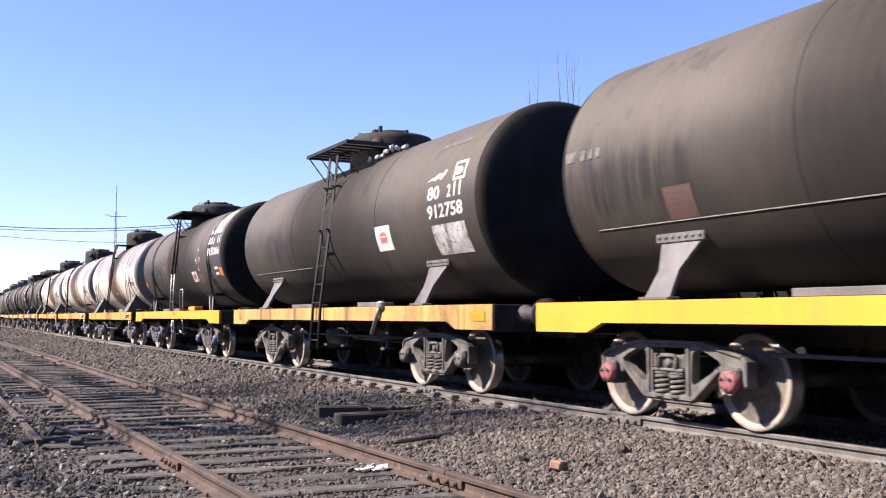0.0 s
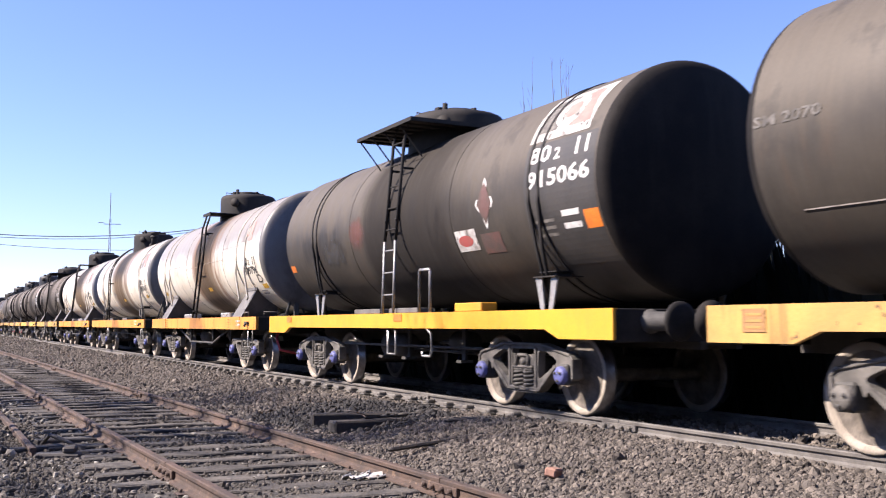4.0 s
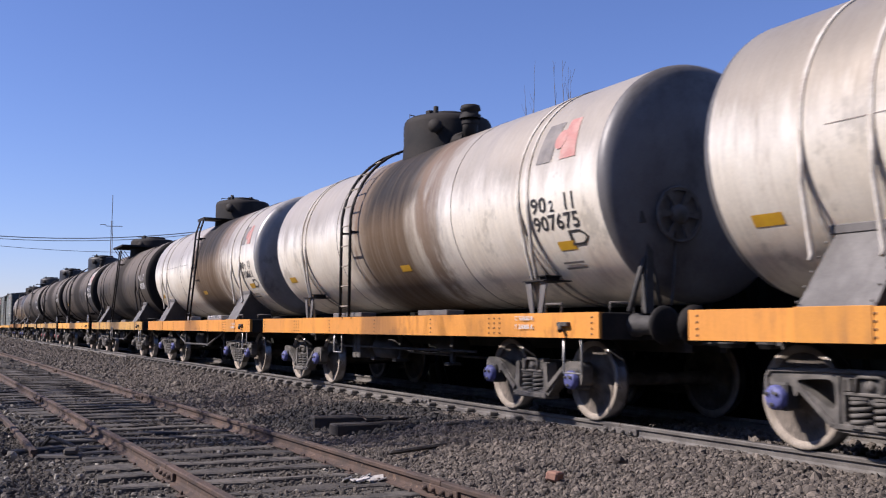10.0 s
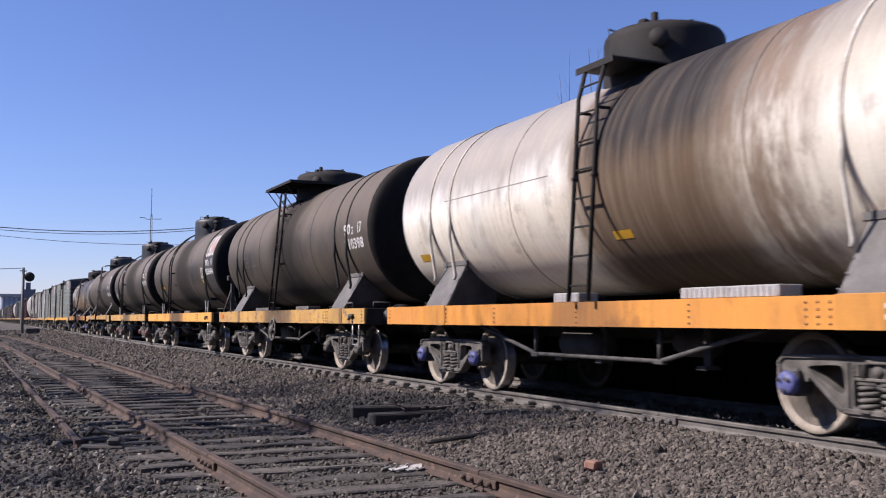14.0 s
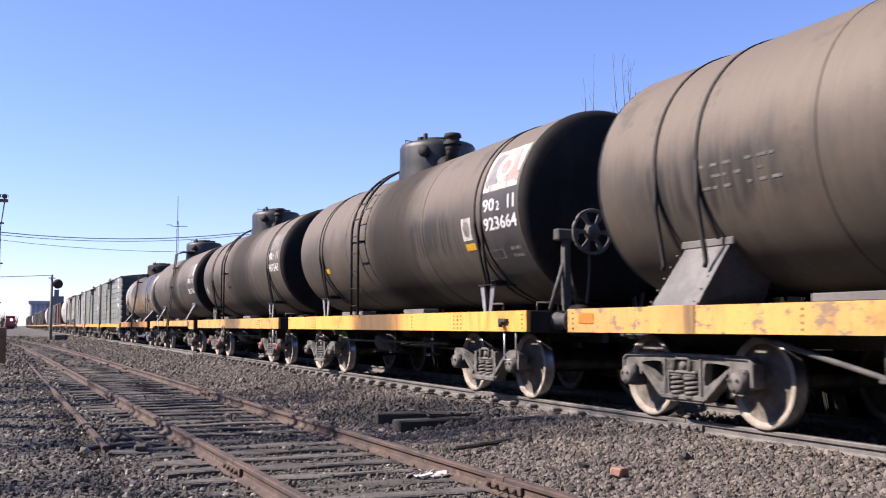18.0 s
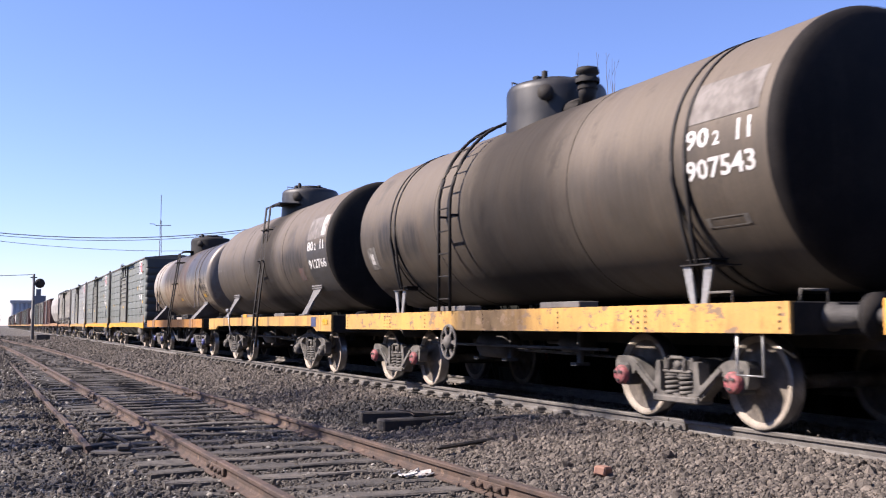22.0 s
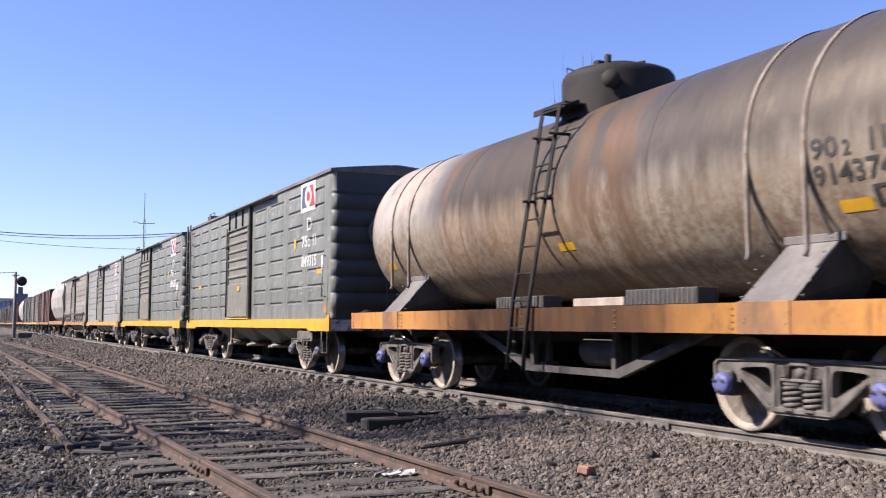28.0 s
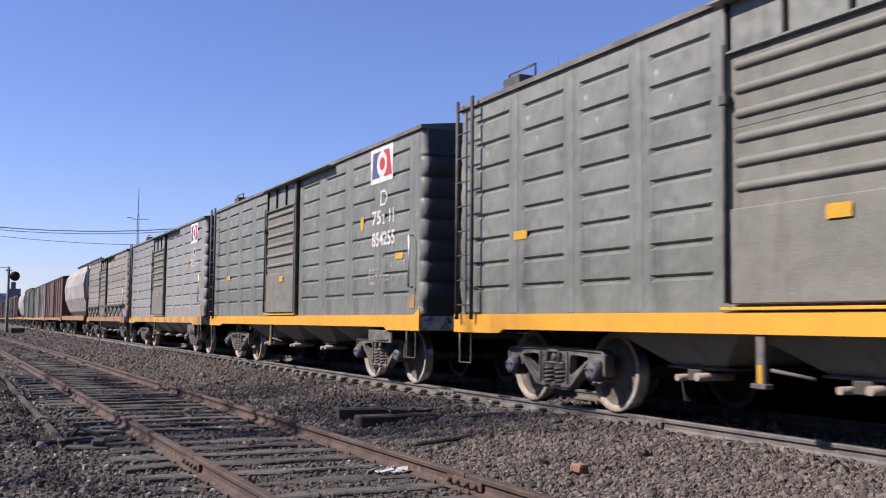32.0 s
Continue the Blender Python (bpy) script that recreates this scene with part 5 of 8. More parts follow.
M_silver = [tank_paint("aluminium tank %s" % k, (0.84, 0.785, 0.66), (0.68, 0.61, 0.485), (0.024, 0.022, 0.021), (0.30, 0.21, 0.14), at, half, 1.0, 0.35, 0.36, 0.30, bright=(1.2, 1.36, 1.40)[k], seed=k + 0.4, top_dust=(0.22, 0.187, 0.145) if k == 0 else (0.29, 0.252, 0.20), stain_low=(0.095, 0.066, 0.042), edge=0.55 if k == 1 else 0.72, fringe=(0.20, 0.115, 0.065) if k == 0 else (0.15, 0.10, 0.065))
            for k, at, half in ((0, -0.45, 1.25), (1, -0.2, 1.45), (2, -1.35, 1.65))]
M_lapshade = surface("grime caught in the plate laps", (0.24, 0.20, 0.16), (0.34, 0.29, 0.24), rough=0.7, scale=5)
# Aluminium heads: the shade on the sunless ends is put into these greys.
M_headgrey = tank_paint("shaded aluminium tank head", (0.20, 0.195, 0.19), (0.14, 0.13, 0.122), BLACK, (0.06, 0.05, 0.045), stain_amount=0, rust_amount=0.6, rough=0.5, metal=0.2, seed=2.6)
M_headpale = tank_paint("lightly shaded aluminium tank head", (0.36, 0.35, 0.335), (0.28, 0.265, 0.245), BLACK, (0.12, 0.10, 0.085), stain_amount=0, rust_amount=0.5, rough=0.45, metal=0.3, seed=2.2)
# Rust runs over a base that is also lowered for the end's shade.
M_rusthead = tank_paint("shaded rusting tank head", (0.26, 0.235, 0.205), (0.16, 0.13, 0.10), BLACK, (0.20, 0.10, 0.05), stain_amount=0, rust_amount=0.7, rough=0.45, metal=0.3, seed=3.2)
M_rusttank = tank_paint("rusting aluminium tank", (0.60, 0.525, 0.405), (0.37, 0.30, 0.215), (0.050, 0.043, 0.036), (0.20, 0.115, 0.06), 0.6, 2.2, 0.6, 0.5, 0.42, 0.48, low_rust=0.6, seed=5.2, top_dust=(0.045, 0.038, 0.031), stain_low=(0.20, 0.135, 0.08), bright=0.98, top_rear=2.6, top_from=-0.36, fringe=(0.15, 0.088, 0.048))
M_greysill = tank_paint("grimy rust-streaked orange frame paint", (0.56, 0.26, 0.05), (0.30, 0.14, 0.05), (0.045, 0.029, 0.022), (0.045, 0.028, 0.02), -0.6, 3.1, 0.95, 0.95, 0.75, bright=1.0, seed=3.7, edge=0.6)
M_treadwhite = surface("bright ribbed tread plate", (0.66, 0.65, 0.62), (0.50, 0.48, 0.45), rough=0.4, metal=0.3, scale=5, streak=(0.25, 0.2, 0.16, 6, 0.3))
M_grimyorange = surface("grimy orange frame plate", (0.38, 0.185, 0.05), (0.22, 0.115, 0.05), rough=0.7, scale=2.5, bump=0.1, streak=(0.08, 0.05, 0.03, 5, 0.5), chips=(0.07, 0.045, 0.03, 8, 0.6))
M_palestrap = surface("pale painted strap iron", (0.60, 0.56, 0.48), (0.44, 0.39, 0.32), rough=0.65, scale=4, streak=(0.20, 0.14, 0.10, 5, 0.4))
M_ruststrap = surface("rusty grey strap iron", (0.24, 0.205, 0.17), (0.15, 0.11, 0.08), rough=0.8, scale=4)
M_domeoil = surface("oil-wet black dome", (0.010, 0.010, 0.010), (0.022, 0.02, 0.019), rough=0.5, scale=3, bump=0.04, streak=(0.05, 0.045, 0.04, 6, 0.6))

D = M_t_dark
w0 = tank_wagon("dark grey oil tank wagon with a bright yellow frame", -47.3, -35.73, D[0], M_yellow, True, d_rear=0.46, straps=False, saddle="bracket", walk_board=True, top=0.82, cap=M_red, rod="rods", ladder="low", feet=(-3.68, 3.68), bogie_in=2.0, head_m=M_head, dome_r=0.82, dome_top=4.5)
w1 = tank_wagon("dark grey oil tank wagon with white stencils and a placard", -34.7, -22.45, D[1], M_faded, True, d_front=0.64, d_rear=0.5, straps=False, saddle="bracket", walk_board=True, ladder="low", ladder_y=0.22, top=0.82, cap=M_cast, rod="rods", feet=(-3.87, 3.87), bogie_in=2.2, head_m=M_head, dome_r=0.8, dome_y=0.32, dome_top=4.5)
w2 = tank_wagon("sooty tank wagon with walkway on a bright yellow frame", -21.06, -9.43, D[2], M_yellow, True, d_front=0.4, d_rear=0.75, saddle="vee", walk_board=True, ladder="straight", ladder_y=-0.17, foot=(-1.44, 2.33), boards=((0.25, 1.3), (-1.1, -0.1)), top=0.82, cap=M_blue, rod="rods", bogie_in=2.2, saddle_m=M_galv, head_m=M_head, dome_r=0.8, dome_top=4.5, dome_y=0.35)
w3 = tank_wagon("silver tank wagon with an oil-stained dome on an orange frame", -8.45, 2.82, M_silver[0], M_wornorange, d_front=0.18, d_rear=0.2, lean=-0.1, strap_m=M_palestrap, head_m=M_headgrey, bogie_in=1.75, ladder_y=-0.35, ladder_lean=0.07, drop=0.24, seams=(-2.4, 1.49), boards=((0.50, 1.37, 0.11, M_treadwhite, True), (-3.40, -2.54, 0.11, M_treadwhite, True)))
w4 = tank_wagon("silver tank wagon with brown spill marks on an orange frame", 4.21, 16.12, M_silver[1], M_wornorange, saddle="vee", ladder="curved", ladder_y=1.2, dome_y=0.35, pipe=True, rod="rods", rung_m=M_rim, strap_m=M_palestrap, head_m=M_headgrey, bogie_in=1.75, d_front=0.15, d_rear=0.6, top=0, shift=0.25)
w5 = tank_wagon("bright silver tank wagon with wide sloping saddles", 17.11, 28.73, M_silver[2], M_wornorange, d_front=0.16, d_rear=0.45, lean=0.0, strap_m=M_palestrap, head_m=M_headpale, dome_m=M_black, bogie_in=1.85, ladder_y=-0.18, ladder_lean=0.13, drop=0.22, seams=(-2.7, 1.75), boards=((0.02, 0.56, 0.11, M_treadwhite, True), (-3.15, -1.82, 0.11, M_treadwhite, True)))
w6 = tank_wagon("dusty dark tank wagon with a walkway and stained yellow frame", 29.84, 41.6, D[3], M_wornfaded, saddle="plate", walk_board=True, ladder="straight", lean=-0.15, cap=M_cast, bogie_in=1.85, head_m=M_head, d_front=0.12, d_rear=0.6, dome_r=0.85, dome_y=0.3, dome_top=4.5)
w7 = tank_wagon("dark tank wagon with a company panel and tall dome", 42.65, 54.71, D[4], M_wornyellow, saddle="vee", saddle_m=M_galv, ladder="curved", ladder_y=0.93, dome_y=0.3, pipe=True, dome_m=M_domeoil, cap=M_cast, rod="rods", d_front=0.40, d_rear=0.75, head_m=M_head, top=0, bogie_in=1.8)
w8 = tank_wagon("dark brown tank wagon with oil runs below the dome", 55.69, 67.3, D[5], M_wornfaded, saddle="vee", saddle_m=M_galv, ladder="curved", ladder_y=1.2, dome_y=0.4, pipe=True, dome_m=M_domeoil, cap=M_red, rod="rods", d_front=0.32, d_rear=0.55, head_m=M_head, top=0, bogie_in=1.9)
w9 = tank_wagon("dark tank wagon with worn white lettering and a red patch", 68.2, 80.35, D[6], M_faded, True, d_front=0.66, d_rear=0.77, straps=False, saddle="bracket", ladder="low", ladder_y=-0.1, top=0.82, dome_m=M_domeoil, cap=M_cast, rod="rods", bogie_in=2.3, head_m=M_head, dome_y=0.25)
BOARDS10 = ((-0.45, 0.73, 0.15, M_castdark, True), (-2.10, -1.12, 0.095, M_rim, False), (-3.28, -2.14, 0.165, M_castdark, True))
w10 = tank_wagon("rusting silver-brown tank wagon on a rusty frame", 81.5, 93.75, M_rusttank, M_greysill, d_front=0.39, d_rear=0.62, dish=0.36, rad=1.285, az=2.61, ladder="low", lean=-0.15, feet=(-4.2, 4.29), rod="bar", boards=BOARDS10, strap_m=M_ruststrap, drop=0.25, head_m=M_rusthead, dome_top=4.34, bogie_in=1.8, cap=M_blue, dome_y=-0.07, ladder_lean=-0.36, saddle_wide=0.64)


# ---- covered wagons ----
M_boxgreen = surface("dusty grey-green wagon paint", (0.112, 0.120, 0.100), (0.146, 0.152, 0.128), rough=0.52, dull=1.1, scale=0.9, bump=0.12, streak=(0.055, 0.055, 0.047, 4, 0.6), chips=(0.25, 0.25, 0.225, 2.6, 0.625), grain=0.18, dent=0.45)
M_boxpale = surface("pale dusty grey-green paint", (0.22, 0.22, 0.20), (0.17, 0.168, 0.15), rough=0.5, dull=1.0, scale=0.9, streak=(0.28, 0.26, 0.23, 5, 0.4), grain=0.18)
M_boxroof = surface("brown dusty wagon roof", (0.185, 0.168, 0.148), (0.11, 0.096, 0.083), rough=0.8, scale=1.5)
M_boxwood = surface("bleached wagon boards", (0.30, 0.28, 0.24), (0.18, 0.165, 0.14), rough=0.8, scale=1.2, streak=(0.11, 0.09, 0.075, 5, 0.6))
M_brown = surface("red-brown wagon paint", (0.17, 0.075, 0.055), (0.12, 0.062, 0.05), rough=0.7, scale=1.2, streak=(0.07, 0.045, 0.04, 4, 0.5))
M_hopper = surface("pale dusty hopper paint", (0.42, 0.385, 0.34), (0.28, 0.26, 0.23), rough=0.6, scale=1.0, streak=(0.12, 0.10, 0.09, 3, 0.5))
EAVE, PEAK, BW = 4.06, 4.21, 1.40
SIDE = BW - 0.012       # outer face of the pressed side sheets


def box_body(half, m):
    s = Shape()
    x = BW - 0.05
    pts = [(-x, 1.10), (x, 1.10), (x, EAVE - 0.04), (-x, EAVE - 0.04)]
    s.prism(pts, 'y', -half + 0.24, half - 0.24)
    return s.done("body", m)


def box_roof(half, m):
    s = Shape()
    n = 10
    top = [(-BW - 0.03 + (2 * BW + 0.06) * k / n, EAVE + (PEAK - EAVE) * (1 - abs(2 * k / n - 1) ** 1.25)) for k in range(n + 1)]
    s.prism([(-BW - 0.03, EAVE - 0.06)] + top + [(BW + 0.03, EAVE - 0.06)], 'y', -half + 0.02, half - 0.02)
    return s.done("roof", m)


def pressed_sheet(y0, y1, z0, z1, zs, m):
    """A side sheet on the plane x = 0 with long shallow grooves pressed inwards at the heights zs."""
    s = Shape()
    e, deep, tall = 0.13 * (y1 - y0), 0.034, 0.075

    def quad(*pts):
        s.bm.faces.new([s.bm.verts.new(p) for p in pts])
    low = z0
    for z in zs:
        a, b, top = y0 + e, y1 - e, z + tall
        quad((0, y0, low), (0, y0, z), (0, y1, z), (0, y1, low))
        quad((0, y0, z), (0, y0, top), (0, a, top), (0, a, z))
        quad((0, b, z), (0, b, top), (0, y1, top), (0, y1, z))
        zl, zh = z + 0.030, top - 0.016
        quad((0, a, z), (deep, a + 0.05, zl), (deep, b - 0.05, zl), (0, b, z))
        quad((deep, a + 0.05, zl), (deep, a + 0.05, zh), (deep, b - 0.05, zh), (deep, b - 0.05, zl))
        quad((deep, a + 0.05, zh), (0, a, top), (0, b, top), (deep, b - 0.05, zh))
        quad((0, a, z), (0, a, top), (deep, a + 0.05, zh), (deep, a + 0.05, zl))
        quad((0, b, z), (deep, b - 0.05, zl), (deep, b - 0.05, zh), (0, b, top))
        low = top
    quad((0, y0, low), (0, y0, z1), (0, y1, z1), (0, y1, low))
    bmesh.ops.remove_doubles(s.bm, verts=s.bm.verts[:], dist=0.0005)
    return s.done("side_sheet", m)


def corrugated_end(m_end, m_corner, zs):
    """A wagon end of rolled sheet: deep level waves that run round both corners, plain at the top."""
    s = Shape()
    r = 0.12
    plan = [(-SIDE, 0.34, -1, 0, 0.0), (-SIDE, r + 0.03, -1, 0, 0.0)]
    for k in range(7):
        a = math.pi / 2 * k / 6
        plan.append((-SIDE + r - r * math.cos(a), r - r * math.sin(a), -math.cos(a), -math.sin(a), 0.12 + 0.88 * (k / 6) ** 1.5))
    plan += [(-0.6, 0, 0, -1, 1.0)]
    plan += [(-x, y, -nx, ny, w) for x, y, nx, ny, w in reversed(plan)]
    pitch = zs[1] - zs[0]
    rows = [1.10]
    for z in zs:
        rows += [z + pitch * f for f in (0.0, 0.06, 0.16, 0.30, 0.5, 0.70, 0.84, 0.94)]
    rows = [z for z in rows if z < EAVE - 0.42] + [EAVE - 0.40, EAVE - 0.05]
    rings = []
    for z in rows:
        f = ((z - zs[0]) / pitch) % 1.0
        wave = 0.062 * max(0.0, math.sin(math.pi * f)) ** 0.62 if zs[0] <= z < EAVE - 0.41 else 0.0
        rings.append([s.bm.verts.new((x + nx * wave * w, y + ny * wave * w, z)) for x, y, nx, ny, w in plan])
    for a, b in zip(rings, rings[1:]):
        for k in range(len(plan) - 1):
            f = s.bm.faces.new((a[k], a[k + 1], b[k + 1], b[k]))
            f.smooth = True
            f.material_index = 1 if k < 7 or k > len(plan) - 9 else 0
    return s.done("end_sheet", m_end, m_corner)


def frustum(top, z1, low, z0):
    """A tapering box between two level outlines."""
    s = Shape()
    vt = [s.bm.verts.new((x, y, z1)) for x, y in top]
    vl = [s.bm.verts.new((x, y, z0)) for x, y in low]
    s.bm.faces.new(vt)
    s.bm.faces.new(vl)
    for k in range(4):
        s.bm.faces.new((vt[k], vt[(k + 1) % 4], vl[(k + 1) % 4], vl[k]))
    return s


M_cap = surface("grimy blue-grey bearing cap", (0.13, 0.135, 0.19), (0.085, 0.085, 0.10), rough=0.7, scale=12, chips=(0.03, 0.03, 0.03, 14, 0.58))


def box_wagon(label, front, rear, body_m, sill_m, far=False):
    w, half = start_wagon(label, front, rear, "covered wagon")
    body = part("body", box_body(half, body_m), w)
    part("roof", box_roof(half, M_boxroof), w)
    sill = Shape().prism([(-half, 0.875), (-half + 1.3, 0.875), (-half + 1.4, 0.925), (half - 1.4, 0.925), (half - 1.3, 0.875), (half, 0.875), (half, 1.12), (-half, 1.12)], 'x', -0.02, 0.02).done("side_sill", sill_m)
    part("side_sill", sill, w, pose(-BW - 0.03, 0, 0))
    part("side_sill", sill, w, pose(BW + 0.03, 0, 0))
    part("centre_sill", Shape().box(-0.3, 0.3, -half, half, 0.75, 1.13).box(-1.38, 1.38, -half + 0.03, -half + 0.15, 0.87, 1.14).box(-1.38, 1.38, half - 0.15, half - 0.03, 0.87, 1.14).done("centre_sill", M_under), w)
    add_bogie(w, -half + 2.2, 0.72, M_cap, far)
    add_bogie(w, half - 2.2, 0.72, M_cap, far)
    hook = STORE["coupler"]
    part("coupler", hook, w, pose(0, -half, 0))
    part("coupler", hook, w, pose(0, half, 0, 0, 0, 180))
    door0, door1 = -0.75, 1.38          # door opening along the wagon
    zs = [1.30 + 0.325 * k for k in range(9)]
    if far:
        s = Shape()
        for y in (-half + 0.05, -half * 0.75, -half * 0.5, -half * 0.25, door0, door1, half * 0.55, half * 0.78, half - 0.05):
            s.box(-BW - 0.01, -BW + 0.06, y - 0.06, y + 0.06, 1.13, EAVE - 0.05)
        for z in zs:
            s.box(-BW + 0.015, -BW + 0.06, -half + 0.1, half - 0.1, z, z + 0.05)
        part("side_framing", s.done("side_framing", body_m), w)
        part("door", Shape().box(-BW - 0.05, -BW, door0, door1, 1.2, EAVE - 0.15).done("door", M_castdark), w)
        return w, half
    post = stored(("post", body_m.name), lambda: Shape().box(-0.004, 0.03, -0.05, 0.05, 1.13, EAVE - 0.05, 0.003).done("post", body_m))
    cells_f = [-half + 0.34 + (door0 - 0.12 + half - 0.34) * k / 4 for k in range(5)]
    cells_r = [door1 + 0.12 + (half - 0.34 - door1 - 0.12) * k / 4 for k in range(5)]
    for cells in (cells_f, cells_r):
        for y in cells[1:4]:
            part("post", post, body, pose(-SIDE, y, 0))
            part("post", post, body, pose(SIDE, y, 0, 0, 0, 180))
        for k, (a, b) in enumerate(zip(cells, cells[1:])):
            sheet = stored(("sheet", round(b - a, 2), body_m.name), lambda: pressed_sheet((a - b) / 2, (b - a) / 2, 1.10, EAVE - 0.05, [z + 0.13 for z in zs[:8]], body_m))
            part("side_sheet", sheet, body, pose(-SIDE, (a + b) / 2, 0))
            part("side_sheet", sheet, body, pose(SIDE, (a + b) / 2, 0, 0, 0, 180))
    for sx in (-1, 1):
        part("door_jamb", stored(("jamb", body_m.name), lambda: Shape().box(-0.02, 0.02, door0 - 0.12, door1 + 0.12, 1.10, EAVE - 0.05).done("door_jamb", body_m)), body, pose(sx * (SIDE - 0.02), 0, 0))
    # flat of the end in the shade-darkened paint, corners in the side paint
    end_sheet = stored(("end_sheet", body_m.name), lambda: corrugated_end(M_endshade, body_m, zs[:8]))
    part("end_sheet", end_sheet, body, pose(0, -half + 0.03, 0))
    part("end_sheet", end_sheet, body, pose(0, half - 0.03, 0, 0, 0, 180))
    gusset = stored(("gusset", sill_m.name), lambda: Shape().prism([(0.0, 1.12), (0.20, 1.12), (0.0, 1.22)], 'x', -0.02, 0.0).done("sill_gusset", sill_m))
    part("sill_gusset", gusset, w, pose(-BW - 0.03, -half, 0))
    part("sill_gusset", gusset, w, pose(BW + 0.03, half, 0, 0, 0, 180))
    part("end_beam", stored("box_beam", lambda: Shape().box(-1.40, 1.40, -0.05, 0.06, 0.88, 1.10, 0.01).done("end_beam", M_wornwhite)), w, pose(0, -half + 0.06, 0))
    # sliding door with louvred upper part and plain lower panel
    mid = (door0 + door1) / 2
    dw = (door1 - door0) / 2
    head = EAVE - 0.58
    door = part("door", Shape().box(-0.045, 0.0, -dw, dw, 1.19, head, 0.01).box(-0.07, -0.04, -dw, dw, 1.19, 2.05, 0.012).box(-0.075, -0.04, -dw, -dw + 0.05, 1.19, head).box(-0.075, -0.04, dw - 0.05, dw, 1.19, head).box(-0.05, -0.044, -dw + 0.06, dw - 0.06, 2.785, 2.795).done("door", M_boxdoor), w, pose(-BW - 0.005, mid, 0))
    louvre = stored("louvre", lambda: Shape().lathe([(0.0, -dw + 0.10), (0.030, -dw + 0.11), (0.044, -dw + 0.14), (0.044, dw - 0.14), (0.030, dw - 0.11), (0.0, dw - 0.10)], 'y', 14).done("louvre", M_boxdoor))
    for k in range(6):
        part("louvre", louvre, door, pose(-0.040, 0, 2.24 + 0.222 * k))
    header = part("door_header", Shape().box(-0.17, 0.02, -dw - 2.3, dw + 0.12, EAVE - 0.10, EAVE - 0.075, 0.006).box(-0.02, 0.02, -dw, dw, head + 0.02, EAVE - 0.10).box(-0.10, 0.0, -dw - 0.02, dw + 0.02, head - 0.012, head + 0.012, 0.004).done("door_header", body_m), w, pose(-BW, mid, 0))
    for q in (-dw, -dw / 3, dw / 3, dw):
        part("header_bar", stored("header_bar", lambda: Shape().box(-0.06, 0.0, -0.018, 0.018, EAVE - 0.57, EAVE - 0.1, 0.004).done("header_bar", M_black)), header, pose(0, q, 0))
    part("door_rail", Shape().box(-0.06, 0.0, -dw - 0.1, dw + 0.1, 1.135, 1.165, 0.005).done("door_rail", sill_m), w, pose(-BW - 0.02, mid, 0))
    part("door_rod", Shape().tube([(-0.11, dw - 0.02, 1.2), (-0.11, dw - 0.02, EAVE - 0.5)], 0.02).box(-0.14, -0.06, dw - 0.07, dw + 0.03, 3.0, 3.1, 0.01).done("door_rod", M_castdark), w, pose(-BW, mid, 0))
    part("door_stop", stored("door_stop", lambda: Shape().box(-0.075, -0.01, -dw - 0.10, -dw - 0.02, 1.17, EAVE - 0.12, 0.01).done("door_stop", M_castdark)), w, pose(-BW, mid, 0))
    bm = patch(0.26, 0.12, 1)
    lay_flat(bm, mid - 0.1, 1.86, -BW - 0.094)
    part("reflector", to_mesh(bm, "reflector", M_tagyellow), door, pose(BW + 0.005, -mid, 0))
    # ladder at the rear corner, grab rails and stirrups
    lad = part("ladder", Shape().tube([(0, -0.22, 1.05), (0, -0.22, EAVE + 0.05)], 0.027).tube([(0, 0.22, 1.05), (0, 0.22, EAVE + 0.05)], 0.027).done("ladder", M_castdark), w, pose(-BW - 0.11, half - 0.42, 0))
    for k in range(9):
        part("rung", stored("boxrung", lambda: Shape().tube([(0, -0.22, 0), (0, 0.22, 0)], 0.012, 5).done("rung", M_castdark)), lad, pose(0, 0, 1.25 + 0.34 * k))
    part("grab_rail", Shape().tube([(-BW - 0.02, 0, 2.35), (-BW - 0.10, 0, 2.35), (-BW - 0.10, 0, 1.55), (-BW - 0.02, 0, 1.55)], 0.016).done("grab_rail", M_galv), w, pose(0, -half + 0.30, 0))
    part("grab_rail", Shape().tube([(-BW + 0.1, 0.0, 2.3), (-BW + 0.1, 0.10, 2.3), (-BW + 0.1, 0.10, 1.5), (-BW + 0.1, 0, 1.5)], 0.016).done("grab_rail", M_cast), w, pose(0, half, 0))
    stirrup(w, -half + 0.35, 0.46)
    stirrup(w, half - 0.30, 0.46)
    # hopper-shaped belly and its outlet gear
    chute = stored(("chute", body_m.name), lambda: frustum([(-1.36, -0.98), (-1.36, 0.98), (1.36, 0.98), (1.36, -0.98)], 0.94, [(-0.98, -0.38), (-0.98, 0.38), (0.98, 0.38), (0.98, -0.38)], 0.58).done("chute", body_m))
    outlet = stored("outlet", lambda: Shape().box(-1.02, 1.02, -0.46, 0.46, 0.555, 0.585, 0.008).box(-1.06, -0.9, -0.10, 0.10, 0.44, 0.56, 0.01).tube([(-1.16, -0.16, 0.49), (-0.7, -0.16, 0.49)], 0.042, 10, slot=1).tube([(-1.14, 0.16, 0.47), (-0.7, 0.16, 0.47)], 0.036, 10, slot=1).done("outlet", M_castdark, M_rim))
    for y in (-3.86, -1.79, 0.28, 2.35):
        hop = part("chute", chute, w, pose(0, y, 0))
        part("outlet", outlet, hop)
